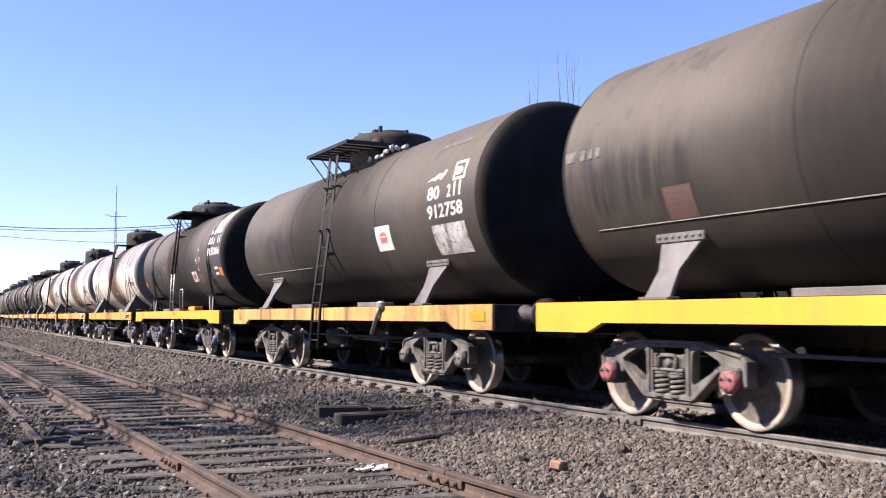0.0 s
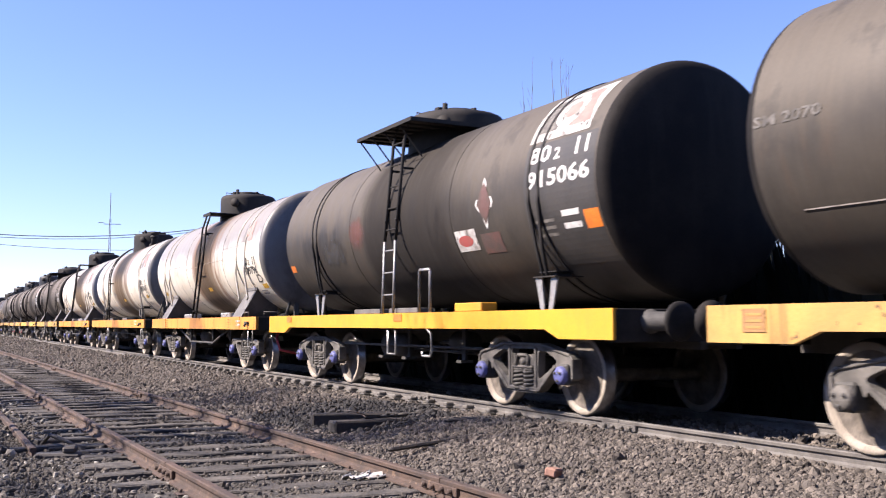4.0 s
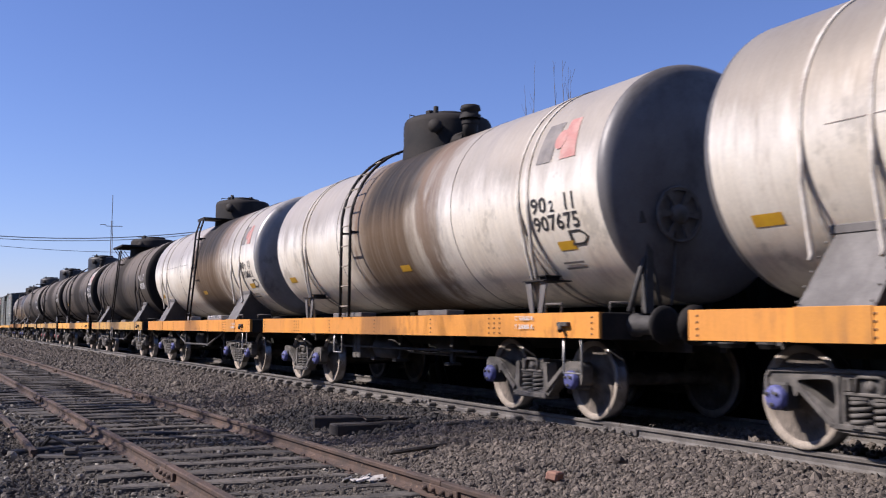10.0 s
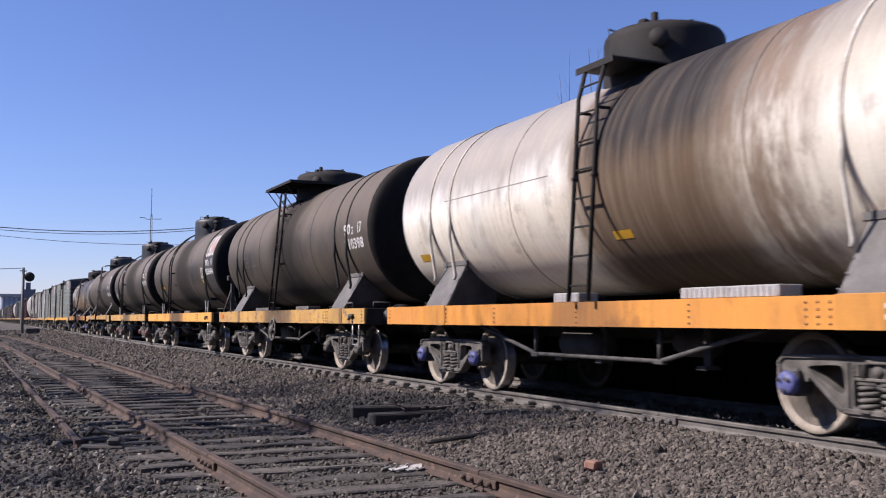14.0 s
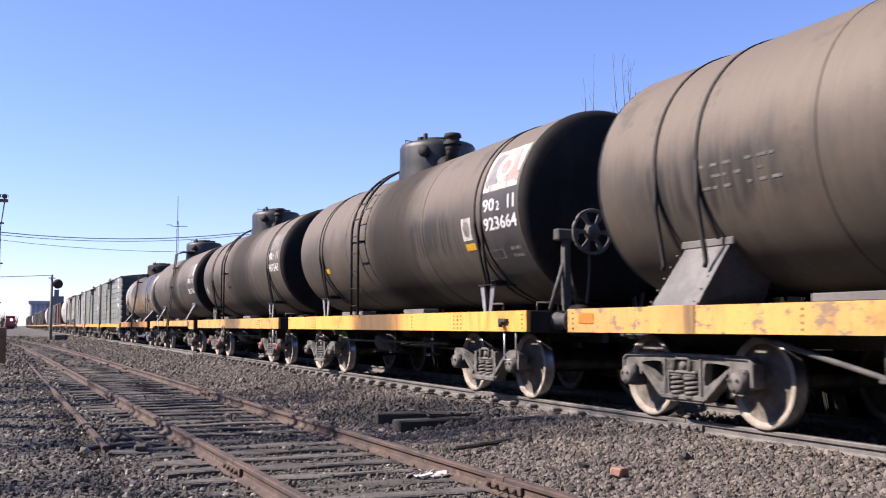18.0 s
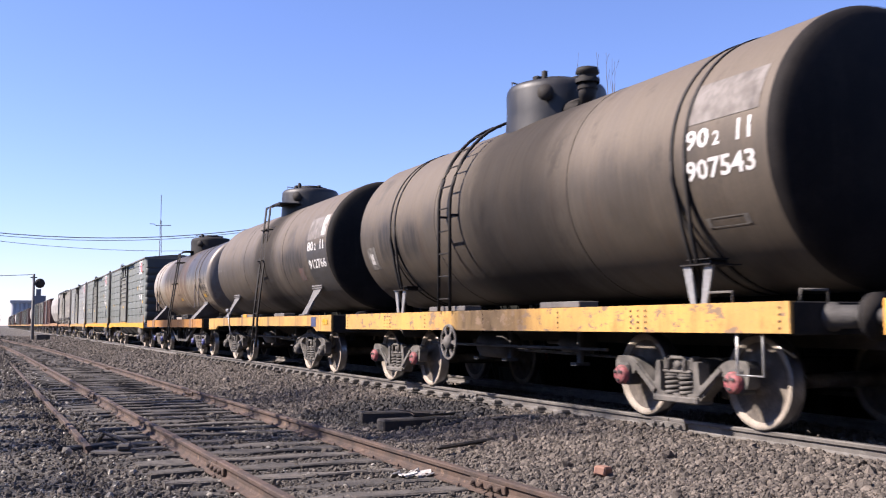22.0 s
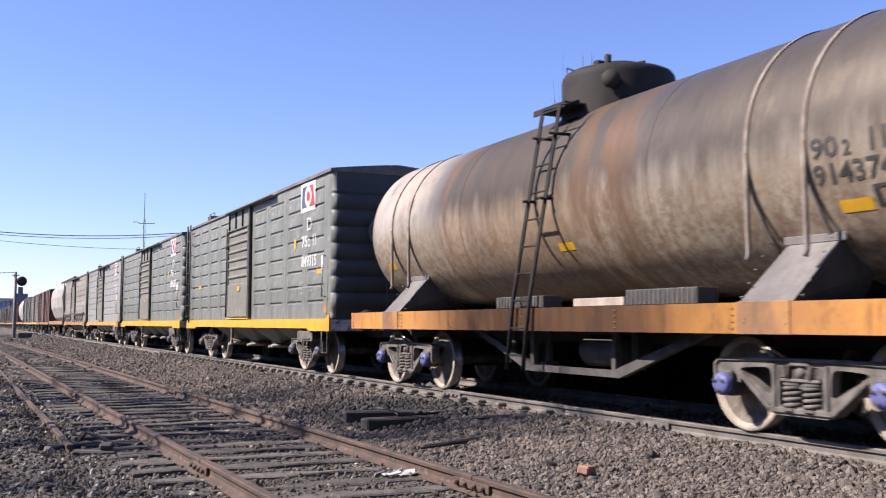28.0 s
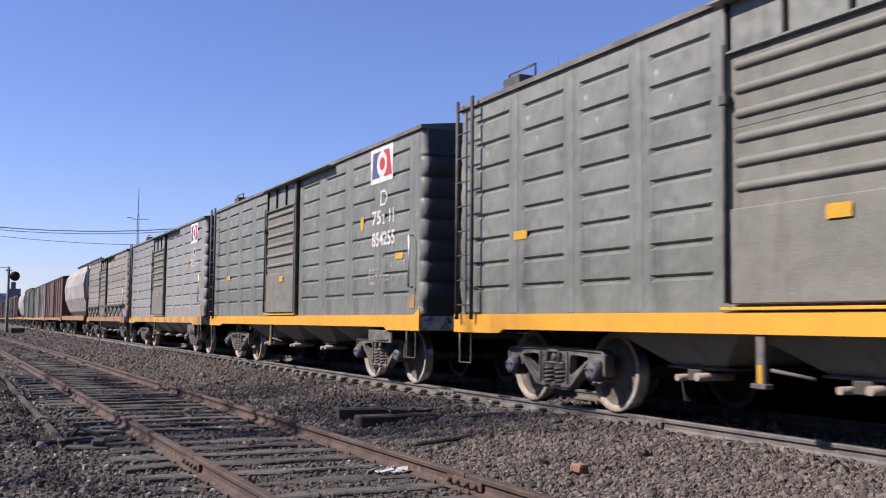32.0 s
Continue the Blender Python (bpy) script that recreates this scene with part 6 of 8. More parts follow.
    part("chute_post", stored("chute_post", lambda: Shape().box(-1.43, -1.37, -0.05, 0.05, 0.47, 0.92, 0.008).box(-1.46, -1.36, -0.09, 0.09, 0.45, 0.50, 0.01).tube([(-1.41, -0.12, 0.62), (-1.30, -0.5, 0.56)], 0.018).done("chute_post", M_cast)), w, pose(0, 1.04, 0))
    part("warning_strap", stored("warning_strap", lambda: Shape().box(-1.436, -1.43, -0.03, 0.03, 0.5, 0.66).done("warning_strap", M_tagyellow)), w, pose(0, 1.04, 0))
    part("roof_hatch", Shape().tube([(-0.9, half - 0.6, EAVE + 0.2), (-0.9, half - 0.6, EAVE + 0.42), (-0.9, half - 1.3, EAVE + 0.42), (-0.9, half - 1.3, EAVE + 0.25)], 0.015).box(-0.95, -0.4, half - 0.95, half - 0.5, EAVE + 0.2, EAVE + 0.36, 0.01).done("roof_hatch", M_castdark), w)
    lay = lambda bm, y, z, gap: lay_flat(bm, y, z, -BW + 0.010 - gap * 0.5)
    return w, half, lay


M_boxdoor = surface("faded grey-brown door paint", (0.19, 0.188, 0.148), (0.15, 0.148, 0.118), rough=0.65, scale=1.2, streak=(0.10, 0.09, 0.08, 4, 0.4), grain=0.15, dent=0.3)
b1 = box_wagon("dusty grey-green covered wagon with ribbed sides and yellow sill", 95.05, 109.0, M_boxgreen, M_yellow)
b2 = box_wagon("dusty grey-green covered wagon with ribbed sides and yellow sill", 110.2, 124.4, M_boxgreen, M_yellow)
b3 = box_wagon("faded grey covered wagon with ribbed sides", 125.5, 139.4, M_boxpale, M_faded)
b4 = box_wagon("bleached grey covered wagon with dark rusty underframe", 140.8, 155.3, M_boxwood, M_rustsill)


def hopper_wagon(label, front, rear, m, far=True):
    w, half = start_wagon(label, front, rear, "hopper wagon")
    prof = [(-0.55, 1.0), (0.55, 1.0), (1.05, 1.5), (1.36, 2.3), (1.42, 3.1), (1.30, 3.75), (0.95, 4.25), (0.5, 4.5), (-0.5, 4.5), (-0.95, 4.25), (-1.30, 3.75), (-1.42, 3.1), (-1.36, 2.3), (-1.05, 1.5)]
    part("hopper_body", Shape().prism(prof, 'y', -half + 1.3, half - 0.9).done("hopper_body", m), w)
    part("roof_walk", Shape().box(-0.6, 0.6, -half + 1.0, half - 0.7, 4.5, 4.62).done("roof_walk", M_black), w)
    underframe(w, half, M_rustsill, False, far=True)
    add_bogie(w, -half + 2.0, 0.72, M_cast, far)
    add_bogie(w, half - 2.0, 0.72, M_cast, far)
    for y in (-half + 0.8, half - 0.5):
        part("end_stay", Shape().tube([(-1.2, y, 1.2), (-1.1, y + (0.5 if y < 0 else -0.4), 3.2)], 0.05).tube([(1.2, y, 1.2), (1.1, y + (0.5 if y < 0 else -0.4), 3.2)], 0.05).done("end_stay", M_under), w)
    return w


hopper_wagon("pale rounded hopper wagon", 156.6, 170.6, M_hopper)
u = 171.8
for k in range(18):
    kind = ("brown", "boxwood", "boxgreen", "hopper", "brown", "boxgreen", "boxwood")[k % 7]
    n = 15.4 if kind != "hopper" else 14.0
    if kind == "hopper":
        hopper_wagon("pale rounded hopper wagon", u, u + n, M_hopper)
    else:
        box_wagon({"brown": "red-brown covered wagon", "boxwood": "bleached grey covered wagon", "boxgreen": "grey-green covered wagon"}[kind] + " far back in the train", u, u + n,
                  {"brown": M_brown, "boxwood": M_boxwood, "boxgreen": M_boxgreen}[kind], M_rustsill if kind == "brown" else M_faded, far=True)
    u += n + 1.1


# ---- stencils, placards and fittings ----
D_MARK = [(0.0, 0.0), (0.22, 0.0), (0.30, 0.05), (0.34, 0.10), (0.30, 0.15), (0.22, 0.20), (0.0, 0.20)]
CIRCLE = [(0.5 + 0.5 * math.cos(a), 0.5 + 0.5 * math.sin(a)) for a in [k * math.pi / 9 for k in range(18)]]


def sized(pts, w, h):
    x1, y1 = max(p[0] for p in pts), max(p[1] for p in pts)
    return [(x * w / x1, y * h / y1) for x, y in pts]


def smear_paint(name, colour, amount):
    """Worn smear with ragged edges, thinning out to bare ground."""
    m, t, p = nodes_of(name)
    tc = t.nodes.new("ShaderNodeTexCoord")
    sx = t.nodes.new("ShaderNodeSeparateXYZ")
    t.links.new(tc.outputs["Generated"], sx.inputs[0])
    far = [math_of(t, 'POWER', math_of(t, 'ABSOLUTE', math_of(t, 'SUBTRACT', sx.outputs[k], 0.5)), 2.0) for k in ("Y", "Z")]
    far = math_of(t, 'MULTIPLY', math_of(t, 'ADD', far[0], far[1]), 4.0)
    rough = noise_of(t, tc.outputs["Object"], 5.0, (0.3, 1.0, 0.45), detail=8, rough=0.7)
    mask = ramp(t, math_of(t, 'SUBTRACT', math_of(t, 'MULTIPLY', rough, 1.5), far), 0.15, 0.75)
    edge = math_of(t, 'SUBTRACT', 1.0, ramp(t, far, 0.45, 0.95))
    t.links.new(math_of(t, 'MULTIPLY', math_of(t, 'MULTIPLY', mask, edge), amount), p.inputs["Alpha"])
    p.inputs["Base Color"].default_value = (*colour, 1)
    p.inputs["Roughness"].default_value = 0.8
    return m


M_placardwear = smear_paint("scuffed red placard print", (0.42, 0.10, 0.085), 0.95)
M_redsmear = smear_paint("washed-out red smear", (0.15, 0.052, 0.042), 0.5)
M_sootsmear = smear_paint("soot smear", (0.028, 0.026, 0.025), 0.8)


def codes(t, top, number, y, z_top, z_num, width, height, m, near=0.42):
    w, half, y0, y1, lay, shell = t
    first, second, last = top
    write(w, lay, first, y, z_top, width * 0.36, height, m)
    write(w, lay, second, y - width * near, z_top, width * 0.10, height * (0.7 if near < 0.5 else 0.9), m)
    write(w, lay, last, y - width * 0.76, z_top, width * 0.19, height, m)
    write(w, lay, number, y, z_num, width, height, m)


codes(w1, ("80", "2", "11"), "912758", -4.05, 2.73, 2.46, 1.08, 0.205, M_white, 0.58)
codes(w2, ("80", "2", "11"), "915066", -4.03, 2.95, 2.65, 1.27, 0.21, M_white)
codes(w3, ("90", "2", "11"), "909796", -4.16, 2.385, 2.18, 0.95, 0.185, M_stencil)
codes(w4, ("90", "2", "11"), "907675", -4.45, 2.39, 2.18, 0.93, 0.195, M_stencil)
codes(w5, ("90", "2", "11"), "910661", -4.55, 2.37, 2.17, 0.78, 0.18, M_stencil)
codes(w6, ("90", "2", "17"), "910398", -4.50, 2.61, 2.33, 1.0, 0.21, M_white)
codes(w7, ("90", "2", "11"), "923664", -4.55, 2.65, 2.38, 1.02, 0.195, M_white)
codes(w8, ("90", "2", "11"), "907543", -4.34, 2.74, 2.43, 0.99, 0.205, M_white)
codes(w9, ("80", "2", "11"), "912766", -4.08, 2.62, 2.235, 1.2, 0.20, M_white)
codes(w10, ("90", "2", "11"), "914374", -4.60, 2.40, 2.18, 0.82, 0.19, M_stencil)

M_panelgrey = surface("rubbed pale panel", (0.21, 0.185, 0.16), (0.13, 0.11, 0.092), rough=0.7, scale=5, streak=(0.06, 0.05, 0.04, 6, 0.7))
M_inkpink = surface("bleached red lettering", (0.40, 0.16, 0.13), (0.36, 0.22, 0.18), rough=0.6, scale=6)
M_placardred = surface("red placard print", (0.42, 0.09, 0.08), (0.36, 0.11, 0.09), rough=0.5, scale=6, grain=0.15)

M_freshblack = surface("newer black panel paint", (0.030, 0.028, 0.026), (0.045, 0.040, 0.035), rough=0.6, scale=2.5, bump=0.08, streak=(0.07, 0.06, 0.05, 5, 0.3))
# first wagon: ghost lettering and a red square
w, half, y0, y1, lay, shell = w0
paint(w, lay, 3.69, 2.02, 0.42, 0.34, M_pink)
bars(w, lay, 5.3, 2.78, 0.20, 0.12, M_dim)
for k in range(3):
    bars(w, lay, 5.02 - k * 0.14, 2.78, 0.09, 0.11, M_dim)
# second wagon
w, half, y0, y1, lay, shell = w1
paint(w, lay, -4.12, 1.95, 1.0, 0.46, M_wornwhite, name="worn_panel")
paint(w, lay, -2.06, 2.12, 0.58, 0.41, M_white, name="placard")
paint(w, lay, -2.10, 2.17, 0.50, 0.32, M_placardwear, 0.018, name="placard_mark")
bars(w, lay, -2.22, 2.33, 0.26, 0.018, M_white, 1, 0.024)
outline_on(w, lay, -4.80, 2.95, [(0, 0), (0.36, 0), (0.36, 0.28), (0, 0.28)], 0.28, M_white)
shape_on(w, lay, -4.86, 3.02, [(0, 0), (0.16, 0), (0.22, 0.06), (0.16, 0.12), (0, 0.12)], M_white, 0.014)
shape_on(w, lay, -4.0, 3.0, [(0.0, 0.02), (0.10, 0.06), (0.22, 0.07), (0.34, 0.12), (0.46, 0.10), (0.52, 0.16), (0.58, 0.13), (0.50, 0.04), (0.42, 0.0), (0.36, 0.05), (0.24, 0.01), (0.14, 0.03)], M_white, 0.014, "running_emblem")
for k in range(6):
    bars(w, lay, -4.05 - k * 0.14, 3.52, 0.10, 0.08, M_dim)
write(w, lay, "SM 2070", 5.60, 2.74, 0.74, 0.10, M_dim)
for t in (w0, w1):
    part("lap_seam", Shape().box(-0.008, 0.0, -1.9, 1.9, 0, 0.012).done("lap_seam", M_panelgrey), t[0], pose(-math.sqrt(1.375**2 - 0.70**2) - 0.001, t[3] - 2.3, 2.0))
paint(w, lambda bm, y, z, gap: lay_flat(bm, y, z, -1.468 - gap), w1[1] - 0.45, 0.98, 0.26, 0.20, M_rustsill, name="builder_plate")
for k in range(3):
    bars(w, lambda bm, y, z, gap: lay_flat(bm, y, z, -1.468 - gap), w1[1] - 0.49, 1.01 + 0.055 * k, 0.18, 0.022, M_faded, 1, 0.012)
rag = Shape()
rng = random.Random(8)
for k in range(7):
    q = [(-0.80 + 0.02 * k, -0.55 - 0.2 * k, 3.89 + 0.01 * k)]
    for j in range(3):
        q.append((q[-1][0] - rng.uniform(0.0, 0.05), q[-1][1] + rng.uniform(-.16, .10), q[-1][2] + rng.uniform(-.03, .06)))
    rag.tube(q, rng.uniform(0.02, 0.036), 6)
part("knotted_rag", rag.done("knotted_rag", M_white), w, None, "dirty white knotted rags")
part("release_lever", Shape().tube([(-1.50, -0.06, 1.25), (-1.51, 0.05, 1.08), (-1.50, 0.28, 0.78)], 0.035).box(-1.55, -1.44, -0.14, 0.02, 1.18, 1.30, 0.03).done("release_lever", M_galv), w, pose(0, -2.6, 0))
# third wagon
w, half, y0, y1, lay, shell = w2
paint(w, lay, -3.95, 1.75, 1.43, 1.55, M_freshblack, 0.002, name="black_panel", cuts=22)
emblem(w, lay, -4.02, 3.33, 1.15, M_dim, M_inkpink, M_wornwhite)
outline_on(w, lay, -2.74, 2.28, [(0.23, 0.0), (0.46, 0.34), (0.23, 0.68), (0.0, 0.34)], 0.16, M_white, name="hazard_diamond")
shape_on(w, lay, -2.78, 2.335, [(0.19, 0.0), (0.38, 0.285), (0.19, 0.57), (0.0, 0.285)], M_pink, 0.012, "hazard_diamond")
paint(w, lay, -2.06, 2.04, 0.56, 0.30, M_wornwhite, name="placard")
shape_on(w, lay, -2.12, 2.10, [(x * 0.40, y * 0.16) for x, y in CIRCLE], M_placardred, 0.018, "placard_mark")
paint(w, lay, -2.74, 1.98, 0.50, 0.28, M_pink, name="placard")
paint(w, lay, -5.10, 2.11, 0.28, 0.22, M_tagorange, name="reflector")
paint(w, lay, 5.02, 2.08, 0.24, 0.14, M_tagorange, name="reflector")
paint(w, lay, 1.85, 2.16, 0.95, 0.85, M_redsmear, name="faded_smear")
paint(w, lay, 3.4, 1.95, 1.7, 0.75, M_sootsmear, 0.02, name="soot_smear")
bars(w, lay, -4.05, 2.24, 0.46, 0.04, M_dim, 3)
bars(w, lay, -4.68, 2.28, 0.34, 0.07, M_white, 2)
low_ladder = part("low_ladder", Shape().tube([(-1.44, -0.2, 2.34), (-1.47, -0.2, 1.22)], 0.022).tube([(-1.44, 0.2, 2.34), (-1.47, 0.2, 1.22)], 0.022).done("low_ladder", M_galv), w, pose(0, -0.17, 0), "bare metal lower ladder")
for k in range(3):
    part("rung", stored("galv_rung", lambda: Shape().tube([(-1.455, -0.2, 0), (-1.455, 0.2, 0)], 0.013, 5).done("rung", M_galv)), low_ladder, pose(0, 0, 1.50 + 0.34 * k))
part("stirrup", Shape().tube([(-1.42, -0.145, 0.96), (-1.42, -0.145, 0.60), (-1.42, 0.145, 0.60), (-1.42, 0.145, 0.96)], 0.02).done("stirrup", M_galv), w, pose(0, -0.22, 0))
part("yellow_box", Shape().box(-1.44, -1.2, -0.42, 0.3, 1.217, 1.33, 0.01).done("yellow_box", M_yellow), w, pose(0, -2.6, 0))
part("hand_rail", Shape().tube([(-1.44, -1.56, 1.21), (-1.44, -1.555, 1.80), (-1.44, -1.53, 1.83), (-1.44, -1.25, 1.83), (-1.44, -1.22, 1.80), (-1.44, -1.215, 1.21)], 0.022).done("hand_rail", M_galv), w, None, "bare metal hand rail")
part("step_bar", Shape().tube([(-1.44, -1.45, 0.99), (-1.44, -1.60, 0.92), (-1.44, -1.62, 0.66), (-1.44, -1.58, 0.60), (-1.44, -1.33, 0.60), (-1.44, -1.31, 0.66)], 0.02).done("step_bar", M_galv), w, None, "bent bare metal step")
for q in (-0.39, 4.67):
    paint(w, lambda bm, y, z, gap: lay_flat(bm, y, z, -1.468 - gap), q, 1.09, 0.29, 0.11, M_tagorange, name="reflector")
paint(w6[0], lambda bm, y, z, gap: lay_flat(bm, y, z, -1.468 - gap), 5.62, 1.04, 0.32, 0.12, M_tagorange, name="reflector")
paint(w1[0], lambda bm, y, z, gap: lay_flat(bm, y, z, -1.468 - gap), -w1[1] + 0.55, 1.0, 0.36, 0.13, M_tagyellow, name="reflector")
# silver wagons
w, half, y0, y1, lay, shell = w3
M_inkblack = surface("faded black lettering", (0.16, 0.145, 0.13), (0.24, 0.215, 0.19), rough=0.6, scale=6)
M_inkred = surface("faded red lettering", (0.46, 0.20, 0.165), (0.50, 0.29, 0.24), rough=0.6, scale=6)
emblem(w, lay, -4.08, 2.94, 0.76, M_inkblack, M_inkred)
emblem(w4[0], w4[4], -4.55, 2.98, 0.85, M_inkblack, M_inkred)
emblem(w5[0], w5[4], -4.58, 2.94, 0.74, M_inkblack, M_inkred)
for t, yd, zd, yy, zy in ((w3, -4.92, 1.99, -5.04, 1.86), (w4, -5.09, 1.99, -4.80, 1.95), (w5, -5.18, 1.96, -4.85, 1.945), (w10, -5.16, 1.97, -4.78, 1.95)):
    outline_on(t[0], t[4], yd, zd, sized(D_MARK, 0.36, 0.19), 0.30, M_stencil)
    paint(t[0], t[4], yy, zy, 0.34, 0.115, M_tagyellow, name="reflector")
    paint(t[0], t[4], -0.35, 1.92, 0.34, 0.11, M_tagyellow, name="reflector")
    paint(t[0], t[4], t[3] - 0.35, 1.95, 0.36, 0.12, M_tagyellow, name="reflector")
for t in (w3, w4, w5):
    for a, b, z in ((1.49, 4.1, 2.68), (0.15, 1.49, 2.58), (-2.4, -0.3, 2.62), (-4.0, -2.4, 2.88)) if t is w3 else ((t[3] - 4.6, t[3] - 1.6, 2.78),) if t is w5 else ():
        part("lap_seam", Shape().box(-0.005, 0.0, a, b, 0, 0.009).done("lap_seam", M_lapshade), t[0], pose(0.002 - math.sqrt(1.375**2 - (z - 2.70)**2), 0, z))
    bars(t[0], t[4], -4.7, 1.80, 0.42, 0.03, M_inkblack, 2)
    flat = lambda bm, y, z, gap: lay_flat(bm, y, z, -1.484 - gap)
    if t is w4:
        write(t[0], flat, "C 56500 K", -t[1] + 1.66, 1.13, 0.42, 0.055, M_white, 0.004)
        write(t[0], flat, "T 23000 K", -t[1] + 1.66, 1.03, 0.42, 0.055, M_white, 0.004)
        continue
    for k in (0, 2, 3, 4, 5, 7):
        bars(t[0], flat, -t[1] + 1.50 - k * 0.045, 1.10, 0.03, 0.042, M_white, 2, 0.004)
stored("end_wheel", lambda: wheel_web(0.30, 'y', M_cast))
brake_stand(w3[0], -w3[1] + 0.1, -0.52, 2.2, False)
stirrup(w4[0], 1.69, 0.62, 0.36, M_galv)
part("valve_box", Shape().box(-1.12, -0.62, 0.0, 0.34, 0.52, 0.93, 0.015).box(-1.13, -1.115, 0.155, 0.185, 0.53, 0.92).done("valve_box", M_cast), w4[0], pose(0, 1.43, 0), "dusty steel valve box")
brake_stand(w4[0], -w4[1] + 0.02, -0.80, 2.27)
brake_stand(w7[0], -w7[1] + 0.02, -0.85, 2.25)
# dark wagons
w, half, y0, y1, lay, shell = w6
for k in range(3):
    for j in (0, 1, 2, 4, 5, 6) if k != 1 else (1, 2, 3, 5):
        bars(w, lay, 3.45 - j * 0.165, 2.58 - k * 0.11, 0.06 + 0.035 * ((j * 7 + k) % 3), 0.03, M_dim)
w, half, y0, y1, lay, shell = w7
paint(w, lay, -4.47, 1.75, 1.13, 1.28, M_freshblack, 0.002, name="black_panel", cuts=20)
emblem(w, lay, -4.58, 3.04, 1.0, M_inkblack, M_inkred, M_wornwhite)
paint(w, lay, -3.78, 2.30, 0.32, 0.34, M_wornwhite, name="notice_plate")
shape_on(w, lay, -3.83, 2.35, [(x * 0.22, y * 0.24) for x, y in CIRCLE], M_panelgrey, 0.016, "notice_mark")
paint(w, lay, -3.80, 2.15, 0.33, 0.11, M_tagyellow, name="reflector")
paint(w, lay, 3.55, 2.15, 0.30, 0.11, M_tagyellow, name="reflector")
outline_on(w, lay, -4.50, 1.98, [(0, 0), (0.45, 0), (0.45, 0.15), (0, 0.15)], 0.2, M_dim)
bars(w, lay, -5.18, 2.08, 0.30, 0.05, M_dim, 2)
w, half, y0, y1, lay, shell = w8
paint(w, lay, -4.36, 3.0, 1.0, 0.46, M_panelgrey, name="rubbed_panel")
outline_on(w, lay, -4.45, 1.97, [(0, 0), (0.6, 0), (0.6, 0.11), (0, 0.11)], 0.2, M_dim)
paint(w, lay, 4.98, 2.03, 0.40, 0.42, M_dim, name="worn_patch")
paint(w, lay, 4.88, 2.12, 0.16, 0.20, M_wornwhite, 0.014, name="worn_patch")
w, half, y0, y1, lay, shell = w9
paint(w, lay, -4.0, 1.75, 1.38, 1.08, M_freshblack, 0.002, name="black_panel", cuts=18)
paint(w, lay, -4.05, 2.86, 1.28, 0.50, M_panelgrey, name="rubbed_panel")
paint(w, lay, -5.0, 2.90, 0.32, 0.46, M_wornwhite, 0.014, name="rubbed_panel")
paint(w, lay, -3.20, 2.02, 0.38, 0.30, M_pink, name="faded_patch")
for k in range(5):
    bars(w, lay, 5.2 - k * 0.1, 2.6, 0.07, 0.08, M_dim)
paint(w, lambda bm, y, z, gap: lay_flat(bm, y, z, -1.468 - gap), -half + 1.35, 0.98, 0.34, 0.20, M_logoblue, name="builder_plate")
paint(w, lambda bm, y, z, gap: lay_flat(bm, y, z, -1.468 - gap), -half + 0.55, 1.02, 0.32, 0.11, M_tagyellow, name="reflector")
part("release_lever", Shape().tube([(-1.47, 0.38, 1.42), (-1.50, 0.15, 1.12), (-1.50, -0.12, 0.72)], 0.018).box(-1.53, -1.43, 0.28, 0.44, 1.38, 1.48, 0.02).done("release_lever", M_galv), w, pose(0, half - 3.1, 0))
part("yellow_box", Shape().box(-1.44, -1.2, -0.2, 0.2, 1.217, 1.30, 0.01).done("yellow_box", M_yellow), w, pose(0, half - 4.6, 0))
hand_wheel(w6[0], pose(-1.50, 0.1, 0.78), mat=M_cast)
hand_wheel(w8[0], pose(-1.50, 1.05, 0.76), mat=M_cast)
for t in (w3, w4, w5, w6, w7, w8):
    stirrup(t[0], -t[1] + 0.55, 0.55, m=M_galv)
    part("grab_iron", stored("grab_iron", lambda: Shape().tube([(0, -0.16, 0.0), (0, -0.16, 0.11), (0, 0.16, 0.11), (0, 0.16, 0.0)], 0.014).done("grab_iron", M_cast)), t[0], pose(-1.40, -t[1] + 0.95, 1.21))
    part("grab_iron", STORE["grab_iron"], t[0], pose(-1.1, -t[1] + 0.08, 1.21, 0, 0, 90))
    if t is not w8:
        part("cut_lever", stored("cut_lever", lambda: Shape().box(-0.05, 0.03, -0.10, 0.10, -0.02, 0.03, 0.008).tube([(-0.03, 0.05, 0.0), (-0.06, 0.0, -0.07)], 0.03, 8).done("cut_lever", M_under)), t[0], pose(-1.475, -t[1] + 0.62, 1.08))
# rivet rows on the riveted frames
M_rivet = surface("grimy rivet heads", (0.16, 0.09, 0.04), (0.09, 0.055, 0.03), rough=0.8, scale=20)
for t, m in ((w3, M_orange), (w4, M_orange), (w5, M_orange), (w7, M_yellow), (w8, M_faded), (w6, M_faded), (w10, M_greysill)):
    pts = []
    for q in (-t[1] + 0.12, -t[1] + 2.05, -t[1] + 2.18, -t[1] + 2.31, -2.0, 0.0, 2.0, t[1] - 2.31, t[1] - 2.18, t[1] - 2.05, t[1] - 0.12):
        pts += [(-1.467, q, z) for z in (0.98, 1.04, 1.10, 1.16)]
    tagged(part("rivets", rivets(pts, M_rivet), t[0]), kind="stuff")
for t in (w3, w5, w6, w10):
    pts = []
    for ys in (t[2] + 1.45, t[3] - 1.45):
        for k in range(5):
            f = k / 4
            for e in (-0.36, 0.36):
                pts.append((-1.452 + f * (1.452 - 1.10) * 0.98, ys + e, 1.26 + f * 0.5))
    tagged(part("rivets", rivets(pts, M_bluegrey), t[0]), kind="stuff")
